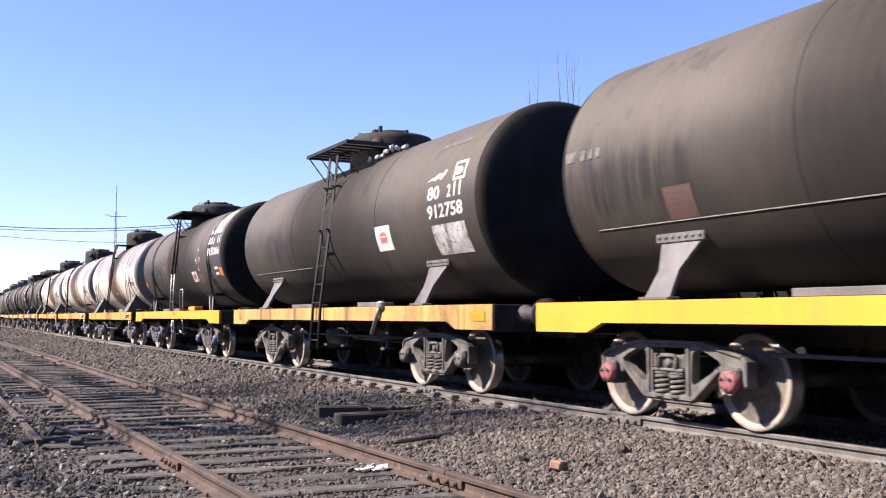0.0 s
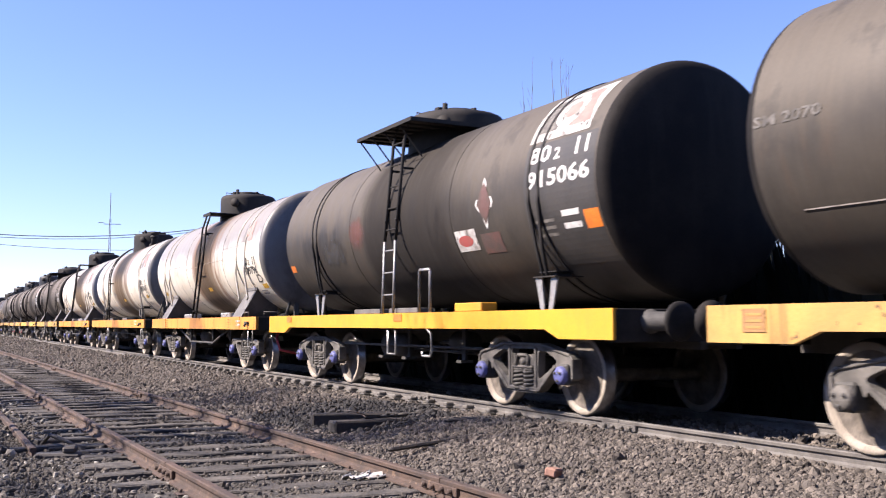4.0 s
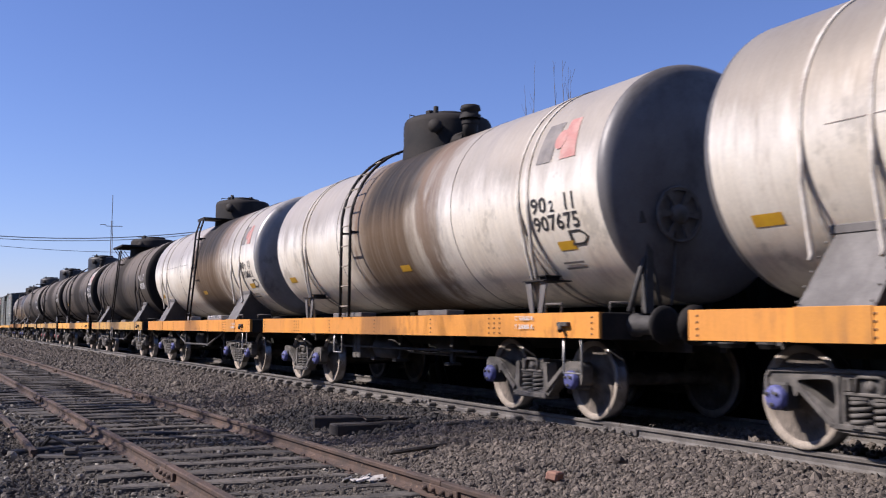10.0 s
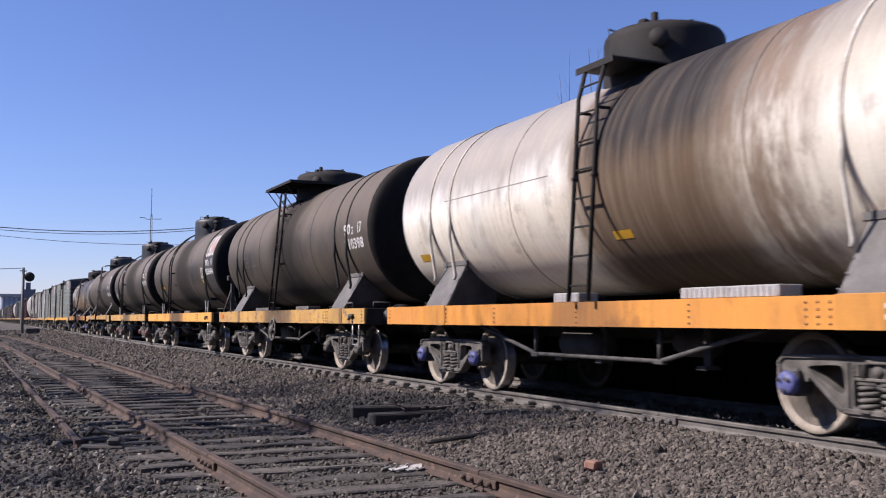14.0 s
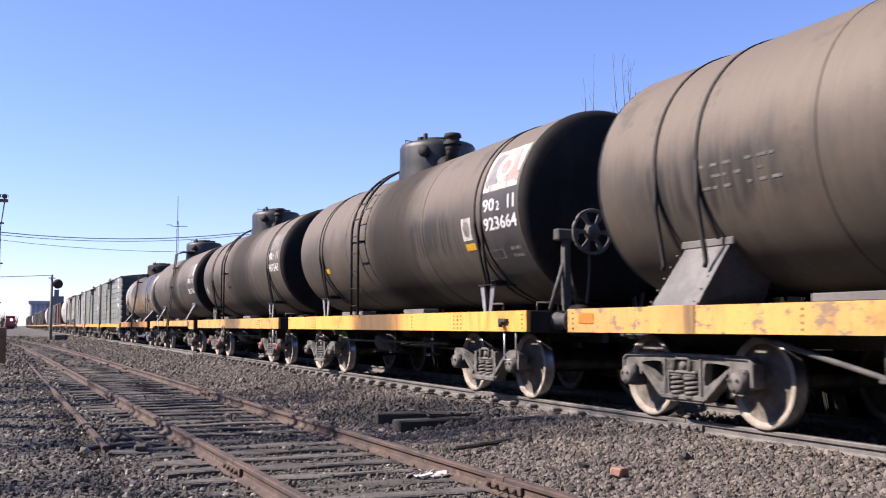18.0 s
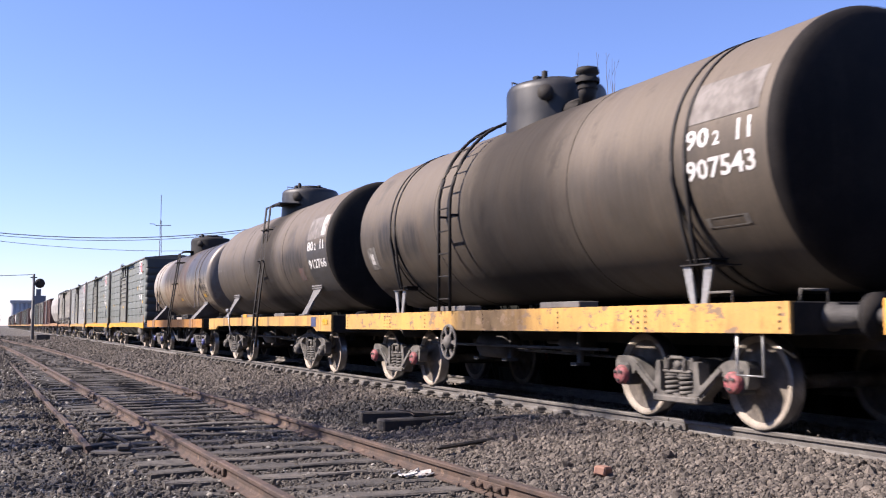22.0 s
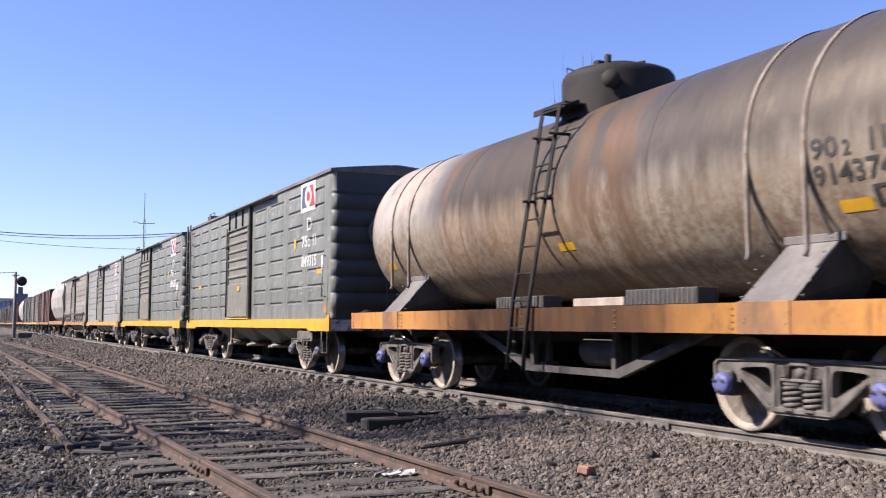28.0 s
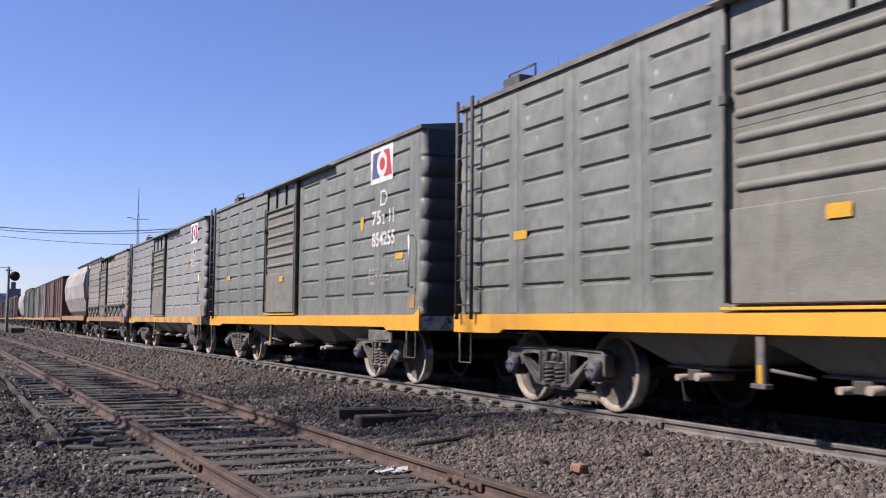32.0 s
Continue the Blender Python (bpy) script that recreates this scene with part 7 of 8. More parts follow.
# red hose between the third and fourth wagon
part("brake_hose", Shape().tube([(-0.9, 0.1, 0.95), (-1.0, -0.02, 0.75), (-0.95, -0.12, 0.5), (-0.6, -0.25, 0.42)], 0.03).done("brake_hose", M_logored), w3[0], pose(0, -w3[1], 0), "red rubber brake hose")

# covered wagons: emblem board and figures
M_boxmark = surface("worn pale stencil paint", (0.46, 0.45, 0.42), (0.24, 0.235, 0.215), rough=0.7, scale=14, bump=0.0, grain=0.25)
for (w, half, lay), top, number, zt, zn in ((b1, ("75", "2", "11"), "849315", 2.62, 2.20), (b2, ("75", "2", "11"), "854255", 2.65, 2.28), (b3, ("75", "2", "11"), "", 2.65, 2.28)):
    emblem(w, lay, -4.97, 3.45, 0.93, M_logoblue, M_logored, M_white)
    outline_on(w, lay, -5.36, 2.96, sized(D_MARK, 0.32, 0.26), 0.28, M_white)
    y = -5.0
    write(w, lay, top[0], y, zt, 0.40, 0.24, M_white)
    write(w, lay, top[1], y - 0.45, zt, 0.11, 0.17, M_white)
    write(w, lay, top[2], y - 0.76, zt, 0.19, 0.24, M_white)
    if number:
        write(w, lay, number, y, zn, 1.0, 0.245, M_white)
    shape_on(w, lay, -4.44, 2.60, [(x * 0.16, q * 0.26) for x, q in CIRCLE], M_tagyellow)
    paint(w, lay, -6.02, 2.02, 0.32, 0.105, M_tagyellow, 0.014, name="reflector")
    paint(w, lay, 5.39, 2.06, 0.33, 0.11, M_tagyellow, 0.014, name="reflector")
    # worn data block: rows too small to read
    outline_on(w, lay, -4.87, 1.73, [(0, 0), (0.42, 0), (0.42, 0.10), (0, 0.10)], 0.12, M_boxmark)
    for k, (off, wide) in enumerate(((0.03, 0.10), (0.16, 0.11), (0.30, 0.09))):
        bars(w, lay, -4.87 - off, 1.762, wide, 0.034, M_boxmark)
        bars(w, lay, -4.87 - off, 1.865, wide * 0.9, 0.04, M_boxmark)
        bars(w, lay, -4.87 - off * 0.8, 1.635, wide * 0.7, 0.045, M_boxmark)
    for off, wide in ((0.47, 0.13), (0.64, 0.17), (0.84, 0.07)):
        bars(w, lay, -4.87 - off, 1.765, wide, 0.026, M_boxmark)
    for off, wide in ((0.50, 0.05), (0.66, 0.07), (0.80, 0.09)):
        bars(w, lay, -4.87 - off, 1.69, wide, 0.026, M_boxmark)
    for off, z in ((1.0, 1.90), (1.50, 1.92), (1.0, 1.69), (1.54, 1.70)):
        bars(w, lay, -4.87 - off, z, 0.045, 0.085, M_boxmark)
    paint(w, lay, -half + 0.50, 1.22, 0.20, 0.22, M_rustsill, 0.014, name="reflector")
    part("step_plate", Shape().box(-1.40, -1.36, -0.55, 0.45, 0.66, 0.87, 0.01).box(-1.42, -1.36, -0.42, 0.1, 0.70, 0.73, 0.005).done("step_plate", M_cast), w, pose(0, -half + 1.75, 0))
    part("hand_wheel", STORE["end_wheel"], w, pose(-0.61 + 0.22, half + 0.16, 2.83))
    part("wheel_shaft", stored("wheel_shaft", lambda: Shape().tube([(0, -0.25, 0), (0, 0.06, 0)], 0.03).done("wheel_shaft", M_castdark)), w, pose(-0.39, half + 0.16, 2.83))
part("brake_wheel", STORE["end_wheel"], b1[0], pose(-0.39, -b1[1] - 0.16, 2.83))
part("wheel_shaft", STORE["wheel_shaft"], b1[0], pose(-0.39, -b1[1] - 0.10, 2.83, 0, 0, 180))
part("brake_chain", Shape().tube([(-0.33, 0, 2.65), (-0.30, 0, 2.35), (-0.30, 0, 1.2)], 0.014, 5).done("brake_chain", M_castdark), b1[0], pose(0, -b1[1] - 0.12, 0))
s = Shape()
for k in range(10):
    a = -b4[1] + 0.6 + k * (2 * b4[1] - 1.2) / 10
    q = (2 * b4[1] - 1.2) / 10
    s.tube([(-1.46, a, 1.15), (-1.46, a + q, 1.65)], 0.03, 4).tube([(-1.46, a + q, 1.15), (-1.46, a, 1.65)], 0.03, 4)
s.box(-1.49, -1.43, -b4[1] + 0.4, b4[1] - 0.4, 1.62, 1.70)
part("side_rack", s.done("side_rack", M_under), b4[0])


# ---- beside and behind the line ----
def timber(name, label, x, y, z, l, w, h, turn, m):
    s = Shape().box(-l / 2, l / 2, -w / 2, w / 2, 0, h, 0.02)
    for v in s.bm.verts:
        v.co += Vector((0, 0.012 * noise.noise(v.co * 3), 0.012 * noise.noise(v.co * 4 + Vector((5, 0, 0)))))
    ob = tagged(new(name, s.done(name, m)), label, "timber")
    ob.matrix_basis = pose(x, y, z, 0, 0, turn)
    return ob


timber("loose_sleeper", "oil-blackened loose sleeper lying beside the track", 5.30, 12.75, -0.34, 1.35, 0.22, 0.17, -12, M_darkwood)
timber("loose_sleeper", "oil-blackened loose sleeper lying beside the track", 5.40, 12.02, -0.34, 1.65, 0.22, 0.15, 4, M_darkwood)
timber("old_plank", "long thin dark plank half sunk in ballast", 5.15, 9.98, -0.29, 1.85, 0.07, 0.045, 25, M_darkwood)
timber("old_plank", "weathered plank lying against the running rail's sleepers", 6.1, 11.1, -0.17, 0.75, 0.12, 0.04, 12, M_wood)
timber("old_plank", "weathered plank lying against the running rail's sleepers", 6.05, 12.3, -0.20, 0.9, 0.10, 0.05, 18, M_wood)
timber("old_stick", "thin pale stick lying across blackened sleepers", 5.75, 12.15, -0.185, 1.5, 0.035, 0.03, 15, M_wood)
loop = [(5.05 + 0.14 * math.cos(a), 12.3 + 0.10 * math.sin(a), -0.19 + 0.10 * math.sin(a / 2)) for a in [k * 0.55 for k in range(12)]]
tagged(new("wire_loop", Shape().tube(loop, 0.008, 5).done("wire_loop", M_railworn)), "bent loop of old wire lying on blackened sleepers", "wire")
brick = Shape().box(-0.09, 0.09, -0.055, 0.055, -0.03, 0.05, 0.015)
ob = tagged(new("broken_brick", brick.done("broken_brick", surface("pinkish brick", (0.36, 0.20, 0.14), (0.28, 0.15, 0.11), rough=0.9, scale=9))), "broken pinkish brick lying on the ballast", "brick")
ob.matrix_basis = pose(4.93, 7.42, ground_z(4.93, 7.42) + 0.045, 8, 5, 35)
litter = Shape()
rng = random.Random(3)
for k in range(9):
    litter.box(-0.06, 0.06, -0.04, 0.04, 0, 0.012, m=pose(3.5 + rng.uniform(-0.16, 0.16), 8.3 + rng.uniform(-0.1, 0.1), -0.345 + rng.uniform(0, 0.04), rng.uniform(-30, 30), rng.uniform(-30, 30), rng.uniform(0, 180)))
tagged(new("paper_scraps", litter.done("paper_scraps", M_wornwhite)), "torn pale paper scraps between the sleepers", "litter", kind="stuff")


def weeds(name, label, x0, x1, y0, y1, n, h, m, seed, category):
    """A thicket of thin blades and leafy sprigs, in one object."""
    rng = np.random.default_rng(seed)
    px, py = rng.uniform(x0, x1, n), rng.uniform(y0, y1, n)
    hh = h * rng.uniform(0.5, 1.0, n) * (0.92 + 0.12 * np.sin(py * 0.8) * np.sin(py * 0.31 + 1))
    a = rng.uniform(0, 2 * np.pi, n)
    lean = rng.uniform(0, 0.35, n) * hh
    w = rng.uniform(0.05, 0.16, n)
    base = np.stack([px, py, np.full(n, -0.5)], 1)
    side = np.stack([np.cos(a), np.sin(a), np.zeros(n)], 1) * w[:, None]
    tip = base + np.stack([np.cos(a + 1.3) * lean, np.sin(a + 1.3) * lean, hh], 1)
    mid = (base + tip) / 2 + np.stack([np.zeros(n), np.zeros(n), hh * 0.05], 1)
    v = np.stack([base - side * 0.5, base + side * 0.5, mid + side, mid - side, tip], 1).reshape(-1, 3)
    idx = 5 * np.arange(n)
    f = [q for k in idx for q in ((k, k + 1, k + 2, k + 3), (k + 3, k + 2, k + 4))]
    me = bpy.data.meshes.new(name)
    me.from_pydata(v.tolist(), [], f)
    me.materials.append(m)
    return tagged(new(name, me), label, category, kind="stuff")


# foliage added behind the train to keep the gaps under the wagons dark
weeds("hedge", "near-black foliage screen added behind the running line", 10.5, 12.2, -2, 75, 42000, 3.3, M_leafdark, 11, "hedge")
weeds("hedge_front", "near-black foliage screen added behind the running line", 10.1, 11.2, -9, 24, 30000, 3.4, M_leafdark, 13, "hedge")
weeds("hedge_growth", "near-black foliage screen added behind the running line", 11.0, 12.6, 75, 180, 5000, 3.2, M_leafdark, 12, "hedge")


def bare_tree(name, label, x, y, height, seed, spread=0.45, base=0.11, lean=(0, 0), depth=5):
    """A leafless tree: tapered trunk that forks into limbs and many fine twigs."""
    rng = random.Random(seed)
    tree = tagged(new(name), label, "tree")
    tree.matrix_basis = pose(x, y, -0.5)
    trunk, limbs = Shape(), Shape()

    def grow(p, d, length, r, level):
        q, pts = p, [p]
        for k in range(3):
            d = (d + Vector((rng.uniform(-.16, .16), rng.uniform(-.16, .16), rng.uniform(0, .12)))).normalized()
            q = q + d * (length / 3)
            pts.append(q)
        s = trunk if level == 0 else limbs
        rings = []
        for i, c in enumerate(pts):
            rr = r * (1 - 0.38 * i / 3)
            u = d.cross(Vector((0.3, 0.9, 0.1))).normalized()
            v = d.cross(u)
            n = 7 if level < 2 else 4 if level < 4 else 3
            rings.append([s.bm.verts.new(c + rr * (math.cos(2 * math.pi * j / n) * u + math.sin(2 * math.pi * j / n) * v)) for j in range(n)])
        for a, b in zip(rings, rings[1:]):
            for j in range(len(a)):
                s.bm.faces.new((a[j], a[(j + 1) % len(a)], b[(j + 1) % len(b)], b[j]))
        if level < depth:
            for k in range(3 if level else 4):
                t = rng.uniform(0.45, 1.0)
                o = pts[0].lerp(pts[-1], t) if t < 0.95 else pts[-1]
                nd = (d + Vector((rng.uniform(-1, 1), rng.uniform(-1, 1), rng.uniform(-0.1, 0.6))) * spread * 1.6).normalized()
                grow(o, nd, length * rng.uniform(0.55, 0.8), r * 0.56, level + 1)
    grow(Vector((0, 0, 0)), Vector((lean[0], lean[1], 1)).normalized(), height * 0.36, base, 0)
    part("trunk", trunk.done("trunk", M_twig), tree)
    part("crown", limbs.done("crown", M_twig), tree)
    return tree


def sapling(x, y, fork, shoots, seed):
    """A slim leafless sapling: one stem, then upright shoots (offset along y, top) with short side twigs."""
    rng = random.Random(seed)
    tree = tagged(new("bare_sapling"), "slim leafless sapling with upright twigs behind the train", "tree")
    tree.matrix_basis = pose(x, y, -0.3)
    part("trunk", Shape().tube([(0, 0, 0), (0.03, 0.04, fork * 0.4), (-0.02, -0.03, fork * 0.75), (0, 0, fork)], 0.035, 6).done("trunk", M_twig), tree)
    s = Shape()
    for dy, top in shoots:
        dx = rng.uniform(-0.2, 0.2)
        rise = top - fork
        pts = [(0, 0, fork), (dx * 0.5, dy * 0.62, fork + 0.25 * rise), (dx * 0.8, dy * 0.95 + rng.uniform(-.03, .03), fork + 0.5 * rise), (dx, dy * 0.9 + rng.uniform(-.05, .05), fork + 0.75 * rise), (dx, dy + rng.uniform(-.05, .05), top)]
        s.tube(pts[:3], 0.011, 5).tube(pts[2:4], 0.008, 5).tube(pts[3:], 0.0045, 4)
        for k in range(3):
            p = Vector(pts[1 + k]).lerp(Vector(pts[2 + k]), rng.random())
            q = p + Vector((rng.uniform(-.1, .1), rng.uniform(-.14, .14), rng.uniform(0.2, 0.5)))
            s.tube([p, p.lerp(q, 0.5) + Vector((0, 0.02, 0)), q], 0.004, 4)
    part("crown", s.done("crown", M_twig), tree)


sapling(15.0, 23.68, 6.55, ((0.22, 8.2), (-0.04, 8.75)), 3)
sapling(15.0, 22.0, 6.0, ((0.5, 7.4), (0.28, 8.7), (0.02, 8.4), (-0.14, 8.6), (-0.42, 8.35), (-0.28, 7.5)), 8)
# trees on the sunny side, whose shade falls across the yard
for x, y, h, seed in ((-4.6, 17.4, 14.4, 31), (-5.2, 20.3, 14.6, 35), (-4.4, 13.6, 7.8, 37), (-3.6, 10.2, 5.8, 41), (-5.2, 25.0, 10.6, 43)):
    bare_tree("bare_tree", "leafless tree beside the yard on the sunny side", x, y, h, seed, 0.40, 0.0105 * h, depth=6 if h > 12 else 5)

# unseen plain walls added on the sunny side and behind, to block low sky light
M_screenwall = surface("dull light-blocking wall", (0.13, 0.12, 0.105), (0.09, 0.083, 0.073), rough=0.9, scale=0.8, streak=(0.06, 0.055, 0.05, 2, 0.5))
for k, (x0, x1, y0, y1) in enumerate(((-15.3, -15.0, -16, 130), (-15.0, 13.0, -16.3, -16.0))):
    wall = tagged(new("wall_%s" % ("sunny_side", "behind")[k], Shape().box(x0, x1, y0, y1, -0.7, 4.8).done("wall", M_screenwall)), "unseen plain wall added to block low sky light", "wall", kind="structure")

# signal post with its wire
sig = tagged(new("signal_post"), "slim railway signal post with a round black signal head", "signal")
sig.matrix_basis = pose(3.55, 98, -0.4)
part("post", Shape().lathe([(0.16, 0), (0.11, 6.1), (0.0, 6.12)], 'z', 10).done("post", M_bluegrey), sig)
part("signal_head", Shape().lathe([(0.0, -0.18), (0.42, -0.16), (0.44, 0.0), (0.42, 0.05), (0.0, 0.06)], 'y', 20).box(-0.1, 0.1, -0.5, -0.1, 0.12, 0.3, 0.02).done("signal_head", M_black), sig, pose(0.52, -0.15, 5.25))
part("bracket", Shape().box(-0.05, 0.5, -0.05, 0.05, 5.2, 5.3).box(-0.3, 0.3, -0.04, 0.04, 5.75, 5.83).done("bracket", M_black), sig)
part("foot", Shape().box(0.35, 1.5, -0.5, 0.5, 0, 0.55, 0.02).done("foot", M_castdark), sig)

# radio mast far behind the train
mast = tagged(new("radio_mast"), "thin lattice radio mast with a cross arm", "mast")
mast.matrix_basis = pose(22.6, 150, 0)
s = Shape()
for a in (0, 2.1, 4.2):
    s.tube([(0.22 * math.cos(a), 0.22 * math.sin(a), 0), (0.12 * math.cos(a), 0.12 * math.sin(a), 16.5)], 0.035, 4)
for k in range(26):
    a = 2.1 * k
    z = 0.6 * k
    s.tube([(0.2 * math.cos(a), 0.2 * math.sin(a), z), (0.2 * math.cos(a + 2.1), 0.2 * math.sin(a + 2.1), z + 0.6)], 0.025, 4)
part("lattice", s.done("lattice", M_bluegrey), mast)
part("rod", Shape().tube([(0, 0, 16), (0, 0, 20.3)], 0.05, 5).done("rod", M_bluegrey), mast)
part("cross_arm", Shape().tube([(-1.6, 0, 15.9), (-0.9, 0, 15.9), (-0.7, 0, 15.7), (1.5, 0, 15.8)], 0.05, 5).done("cross_arm", M_bluegrey), mast)


# Cable grey lightened towards blue to stand for distance haze.
M_cable = surface("haze-tinted grey cable", (0.16, 0.17, 0.19), (0.10, 0.11, 0.12), rough=0.7, scale=1)


def wire(name, label, a, b, sag, r=0.05):
    a, b = Vector(a), Vector(b)
    s = Shape().tube([a.lerp(b, k / 24) - Vector((0, 0, 4 * sag * (k / 24) * (1 - k / 24))) for k in range(25)], r, 5)
    tagged(new(name, s.done(name, M_cable)), label, "cable")


wire("overhead_cable", "sagging overhead cables across the line", (-26, 110, 15.16), (48, 110, 17.5), 6.09, 0.048)
wire("overhead_cable", "sagging overhead cables across the line", (-26, 110.4, 14.95), (48, 110.4, 17.3), 6.12, 0.034)
wire("overhead_cable", "sagging overhead cables across the line", (-26, 111, 14.5), (48, 111, 13.2), 4.77, 0.026)
wire("signal_wire", "thin wire from the signal post", (-40, 98, 6.5), (3.55, 98, 5.65), 0.9, 0.03)
for x, h in ((-26, 16.3), (48, 18.5)):
    pole = tagged(new("cable_pole"), "tall grey concrete pole carrying cables", "pole")
    pole.matrix_basis = pose(x, 110.5, -0.5)
    part("shaft", Shape().lathe([(0.2, 0), (0.12, h), (0, h)], 'z', 10).done("shaft", M_bluegrey), pole)
    for a, b in ((h - 1.05, h - 0.3), (14.85, 15.15) if x < 0 else (13.55, 13.85)):
        part("cross_arm", Shape().box(-0.07, 0.07, -0.75, 0.75, a, b).done("cross_arm", M_castdark), pole)

# floodlight tower of the yard
tower = tagged(new("floodlight_tower"), "tall thin lattice floodlight tower with a lamp platform", "tower")
tower.matrix_basis = pose(-1.35, 110, -0.5)
s = Shape()
for sx in (-1, 1):
    for sy in (-1, 1):
        s.tube([(sx * 0.42, sy * 0.42, 0), (sx * 0.30, sy * 0.30, 11.5), (sx * 0.62, sy * 0.62, 14.2)], 0.05, 5)
for k in range(18):
    z, w = 0.64 * k, 0.42 - 0.12 * (0.64 * k) / 11.5
    d = 1 if k % 2 else -1
    for side in (-1, 1):
        s.tube([(-d * w, side * w, z), (d * w, side * w, z + 0.64)], 0.02, 4).tube([(side * w, -d * w, z), (side * w, d * w, z + 0.64)], 0.02, 4)
part("lattice", s.done("lattice", M_bluegrey), tower)
for z in (3.8, 7.8, 11.9):
    part("rest_platform", Shape().box(-0.62, 0.62, -0.62, 0.62, z, z + 0.08, 0.01).done("rest_platform", M_bluegrey), tower)
part("lamp_platform", Shape().box(-0.95, 0.95, -0.95, 0.95, 14.2, 14.32, 0.01).tube([(-0.95, -0.95, 14.75), (0.95, -0.95, 14.75), (0.95, 0.95, 14.75), (-0.95, 0.95, 14.75), (-0.95, -0.95, 14.75)], 0.03, 5).done("lamp_platform", M_bluegrey), tower)
for x in (-0.6, 0.0, 0.6):
    part("floodlight", stored("floodlight", lambda: Shape().lathe([(0.0, 0.18), (0.16, 0.14), (0.26, -0.08), (0.24, -0.10), (0.0, -0.06)], 'y', 14).tube([(0, 0.1, -0.1), (0, 0.1, -0.3)], 0.04, 5).done("floodlight", M_castdark)), tower, pose(x, -0.7, 14.62))

# stub post beside the track on the sunny side
post = tagged(new("stub_post"), "short square brown timber post beside the yard", "post")
post.matrix_basis = pose(-0.27, 38, -0.5)
part("shaft", Shape().box(-0.22, 0.22, -0.22, 0.22, 0, 1.47, 0.02).done("shaft", surface("brown timber", (0.27, 0.165, 0.08), (0.20, 0.12, 0.06), rough=0.85, scale=3)), post)

# distant grain silo
silo = tagged(new("grain_silo"), "pale distant grain silo with a dark head house", "building")
silo.matrix_basis = pose(7.6, 480, 0)
M_pale = surface("hazy pale concrete", (0.45, 0.46, 0.48), (0.38, 0.39, 0.41), rough=0.9, scale=0.2)
M_haze = surface("hazy grey cladding", (0.16, 0.17, 0.20), (0.13, 0.14, 0.16), rough=0.9, scale=0.2)
for k in range(6):
    part("bin", stored("silo_bin", lambda: Shape().lathe([(1.2, 0), (1.15, 10.9), (0, 11.0)], 'z', 20).done("bin", M_pale)), silo, pose(1.6 + k * 1.9, 0, 0))
part("gallery", Shape().box(0.3, 11.0, -1.6, 1.6, 11.0, 12.1, 0.05).done("gallery", M_pale), silo)
part("head_house", Shape().box(9.6, 14.9, -3, 3, 0, 14.2, 0.05).done("head_house", M_haze), silo)
part("tower", Shape().box(10.9, 12.9, -1.5, 1.5, 14.2, 17.2, 0.05).done("tower", M_haze), silo)

# locomotive waiting far down the yard with its headlamp lit
loco = tagged(new("locomotive"), "distant red locomotive facing up the yard with its headlamp on", "locomotive")
loco.matrix_basis = pose(0.52, 340, -0.2)
M_locored = surface("red locomotive paint", (0.30, 0.05, 0.05), (0.22, 0.05, 0.05), rough=0.5, scale=1)
part("body", Shape().box(-1.45, 1.45, 0, 14, 1.1, 3.5, 0.1).box(-1.4, 1.4, 4.5, 7.5, 3.5, 4.3, 0.1).done("body", M_locored), loco)
part("frame", Shape().box(-1.5, 1.5, -0.5, 14.5, 0.75, 1.1).box(-1.2, 1.2, 1.0, 4.0, 0.1, 0.8).box(-1.2, 1.2, 10, 13, 0.1, 0.8).done("frame", M_under), loco)
for x in (-0.75, 0.75):
    part("window", Shape().box(x - 0.4, x + 0.4, 4.44, 4.5, 3.6, 4.1).done("window", M_black), loco)
lampm, lt, lp = nodes_of("lit headlamp")
lp.inputs["Emission Color"].default_value = (1.0, 0.93, 0.82, 1)
lp.inputs["Emission Strength"].default_value = 25.0
part("headlamp", Shape().lathe([(0.0, -0.05), (0.26, -0.04), (0.28, 0.05)], 'y', 14).done("headlamp", lampm), loco, pose(0.3, -0.02, 3.0))
# low dark trees on the horizon
weeds("far_trees", "low dark trees on the far horizon", -120, 4, 520, 600, 2600, 9.0, M_leafdark, 14, "trees")


# ---- a bird that rises behind the train ----
M_feather = surface("dark grey feathers", (0.045, 0.045, 0.050), (0.075, 0.072, 0.072), rough=0.7, scale=30)
BIRD_REST = (40.0, 36.0, ground_z(40.0, 36.0) + 0.075)
bird = tagged(new("bird"), "small dark grey bird flying up behind the train", "bird")
bird.matrix_basis = pose(*BIRD_REST, 0, 0, 90)
part("body", Shape().lathe([(0.0, -0.13), (0.03, -0.10), (0.052, -0.03), (0.056, 0.03), (0.042, 0.08), (0.030, 0.105)], 'y', 12).done("body", M_feather), bird)
part("head", Shape().lathe([(0.026, 0.09), (0.034, 0.115), (0.030, 0.14), (0.012, 0.155), (0.006, 0.17), (0.0, 0.178)], 'y', 10, at=(0, 0, 0.018)).done("head", M_feather), bird)
part("tail", Shape().prism([(-0.02, -0.10), (0.02, -0.10), (0.05, -0.23), (0.0, -0.215), (-0.05, -0.23)], 'z', -0.004, 0.004).done("tail", M_feather), bird)
WINGS = []
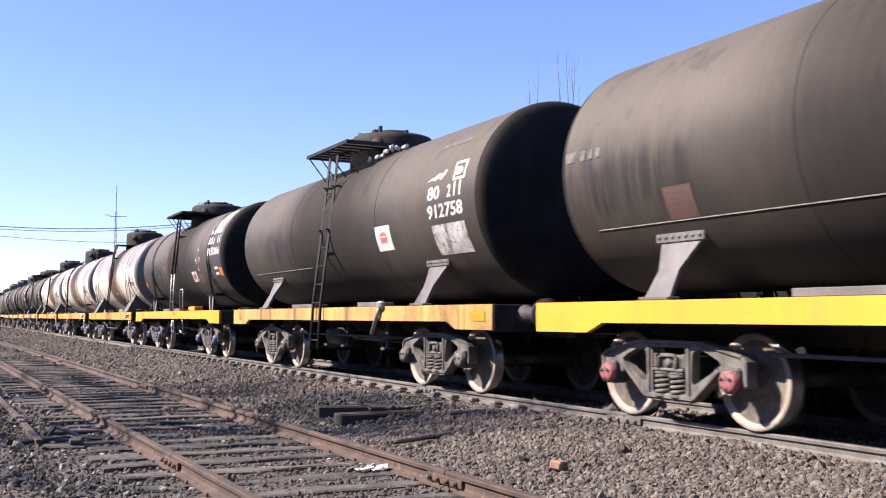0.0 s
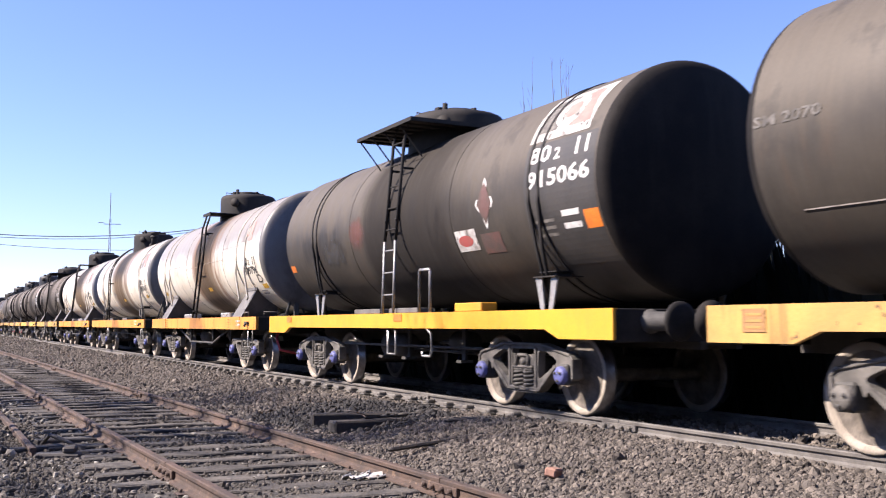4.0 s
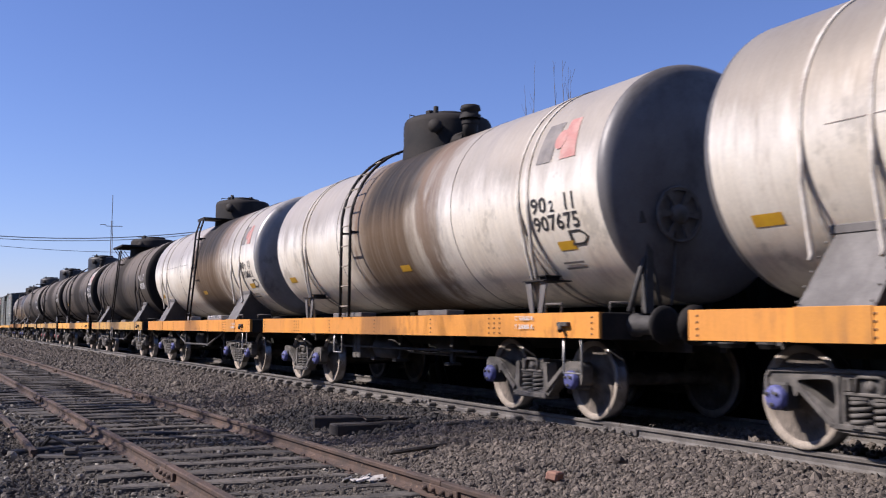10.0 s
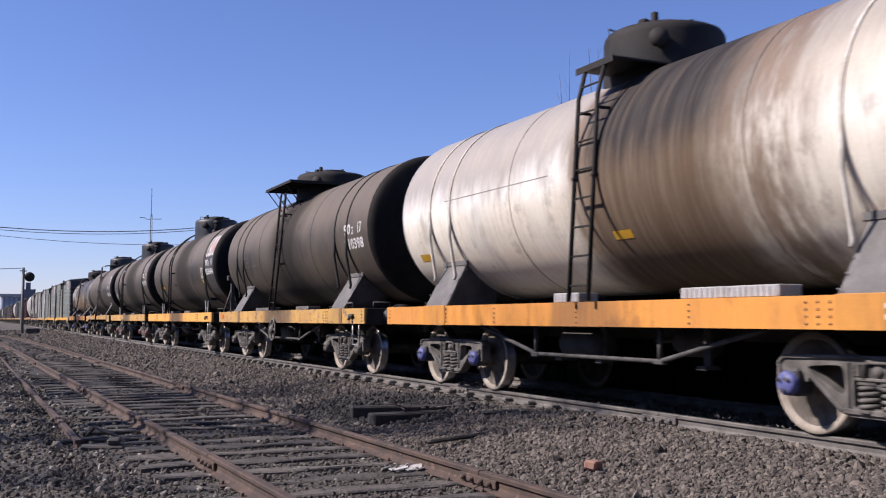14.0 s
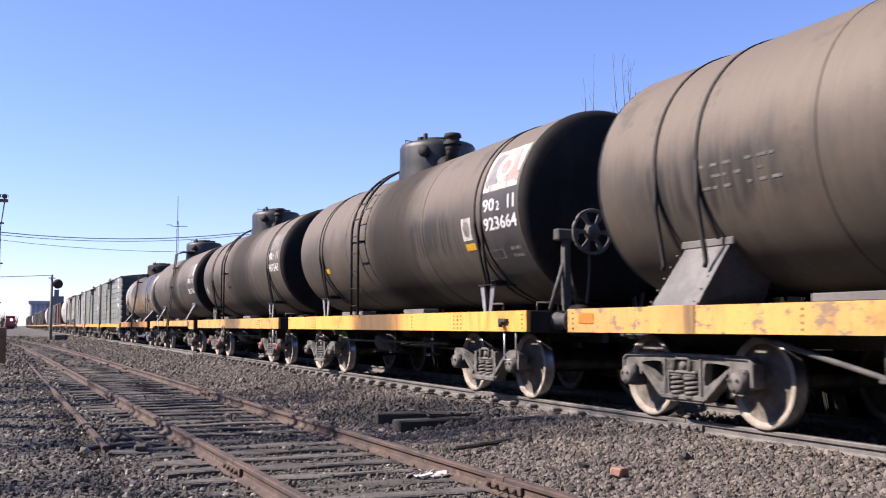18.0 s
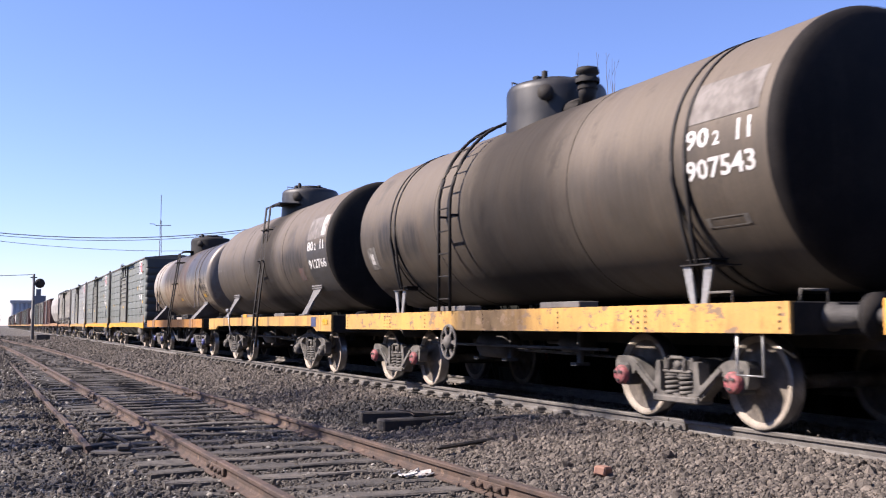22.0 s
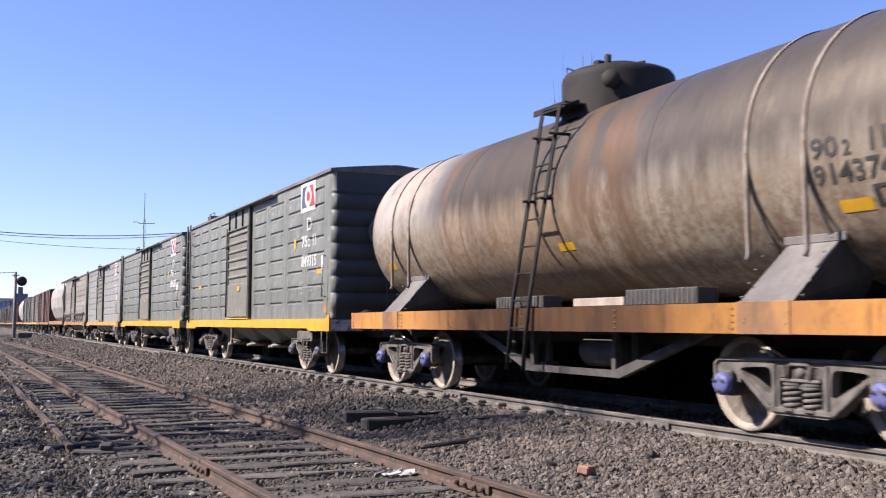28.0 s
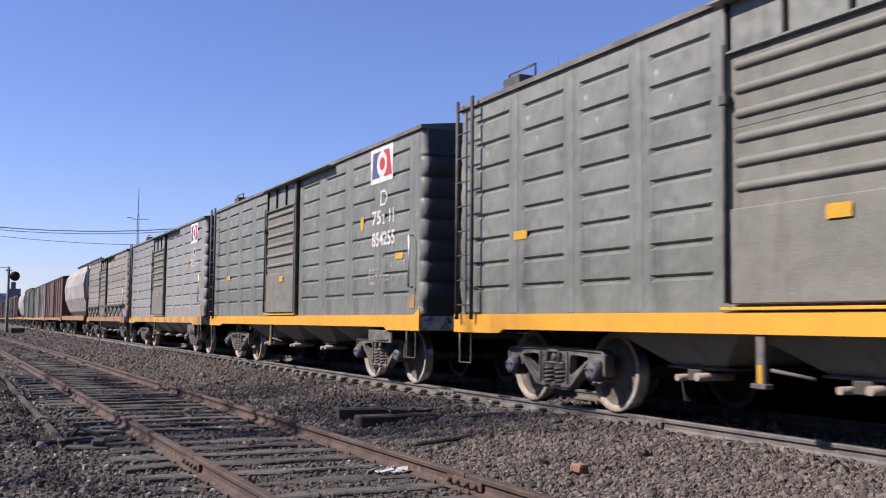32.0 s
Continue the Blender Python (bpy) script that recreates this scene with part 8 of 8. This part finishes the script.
for side in (-1, 1):
    outline = [(side * a, b) for a, b in ((0.0, 0.065), (0.09, 0.085), (0.17, 0.05), (0.24, -0.05), (0.15, -0.06), (0.07, -0.075), (0.0, -0.07))]
    wing = part("wing", Shape().prism(outline, 'z', -0.005, 0.005).done("wing", M_feather), bird, pose(side * 0.04, 0, 0.025))
    WINGS.append((wing, side))


# ---- what moves ----
def motions():
    times = [k * 0.5 for k in range(65)]
    for wagon, place in TRAIN:
        walk(wagon, [(t, pose(TRACK_X, place - travel(t), 0)) for t in times])
    places = {w.name: c for w, c in TRAIN}
    for wheel, y, wagon in SPINNERS:
        c = places[wagon.name]
        rows, last = [], None
        for k in range(321):
            t = k * 0.1
            ahead = c - travel(t)
            near = -14 < ahead < 48
            if near or k in (0, 320):
                turn = math.degrees(travel(t) / WHEEL_R)
                if last is not None and not near:
                    turn = last
                if last is None and near and k > 0:
                    rows.append((t - 0.1, pose(0, y, WHEEL_R, turn, 0, 0)))
                rows.append((t, pose(0, y, WHEEL_R, turn, 0, 0)))
                last = turn
        if rows[0][0] > 0:
            rows.insert(0, (0.0, rows[0][1]))
        # a wheel that is far off at the start waits at its first angle
        if len(rows) > 2 and rows[1][0] - rows[0][0] > 0.15:
            rows[0] = (0.0, rows[1][1])
        walk(wheel, rows)
    # the bird sits until 28 s, then flies up and away over the train
    x, y, z = BIRD_REST
    flight = [(30.0, 28.3, 9.5), (30.8, 21.7, 11.72), (31.0, 20.05, 12.2), (31.2, 18.45, 12.85), (31.4, 16.75, 13.53), (32.0, 11.7, 15.6)]
    walk(bird, [(0.0, pose(x, y, z, 0, 0, 90)), (28.0, pose(x, y, z, 0, 0, 90)), (28.4, pose(x - 1.2, y, z + 1.0, 25, 0, 90))] + [(t, pose(a, y, c, 22, 0, 90)) for t, a, c in flight])
    beats = [31.2 + 0.15 * k for k in range(-21, 6)]
    for wing, side in WINGS:
        rows = [(0.0, pose(side * 0.04, 0, 0.025, 0, side * 25, 0))]
        for t in beats:
            up = round((t - 31.2) / 0.15) % 2 == 0
            rows.append((t, pose(side * 0.04, 0, 0.025, 0, -side * 55 if up else side * 25, 0)))
        rows.append((32.0, pose(side * 0.04, 0, 0.025, 0, side * 25, 0)))
        walk(wing, rows)


motions()
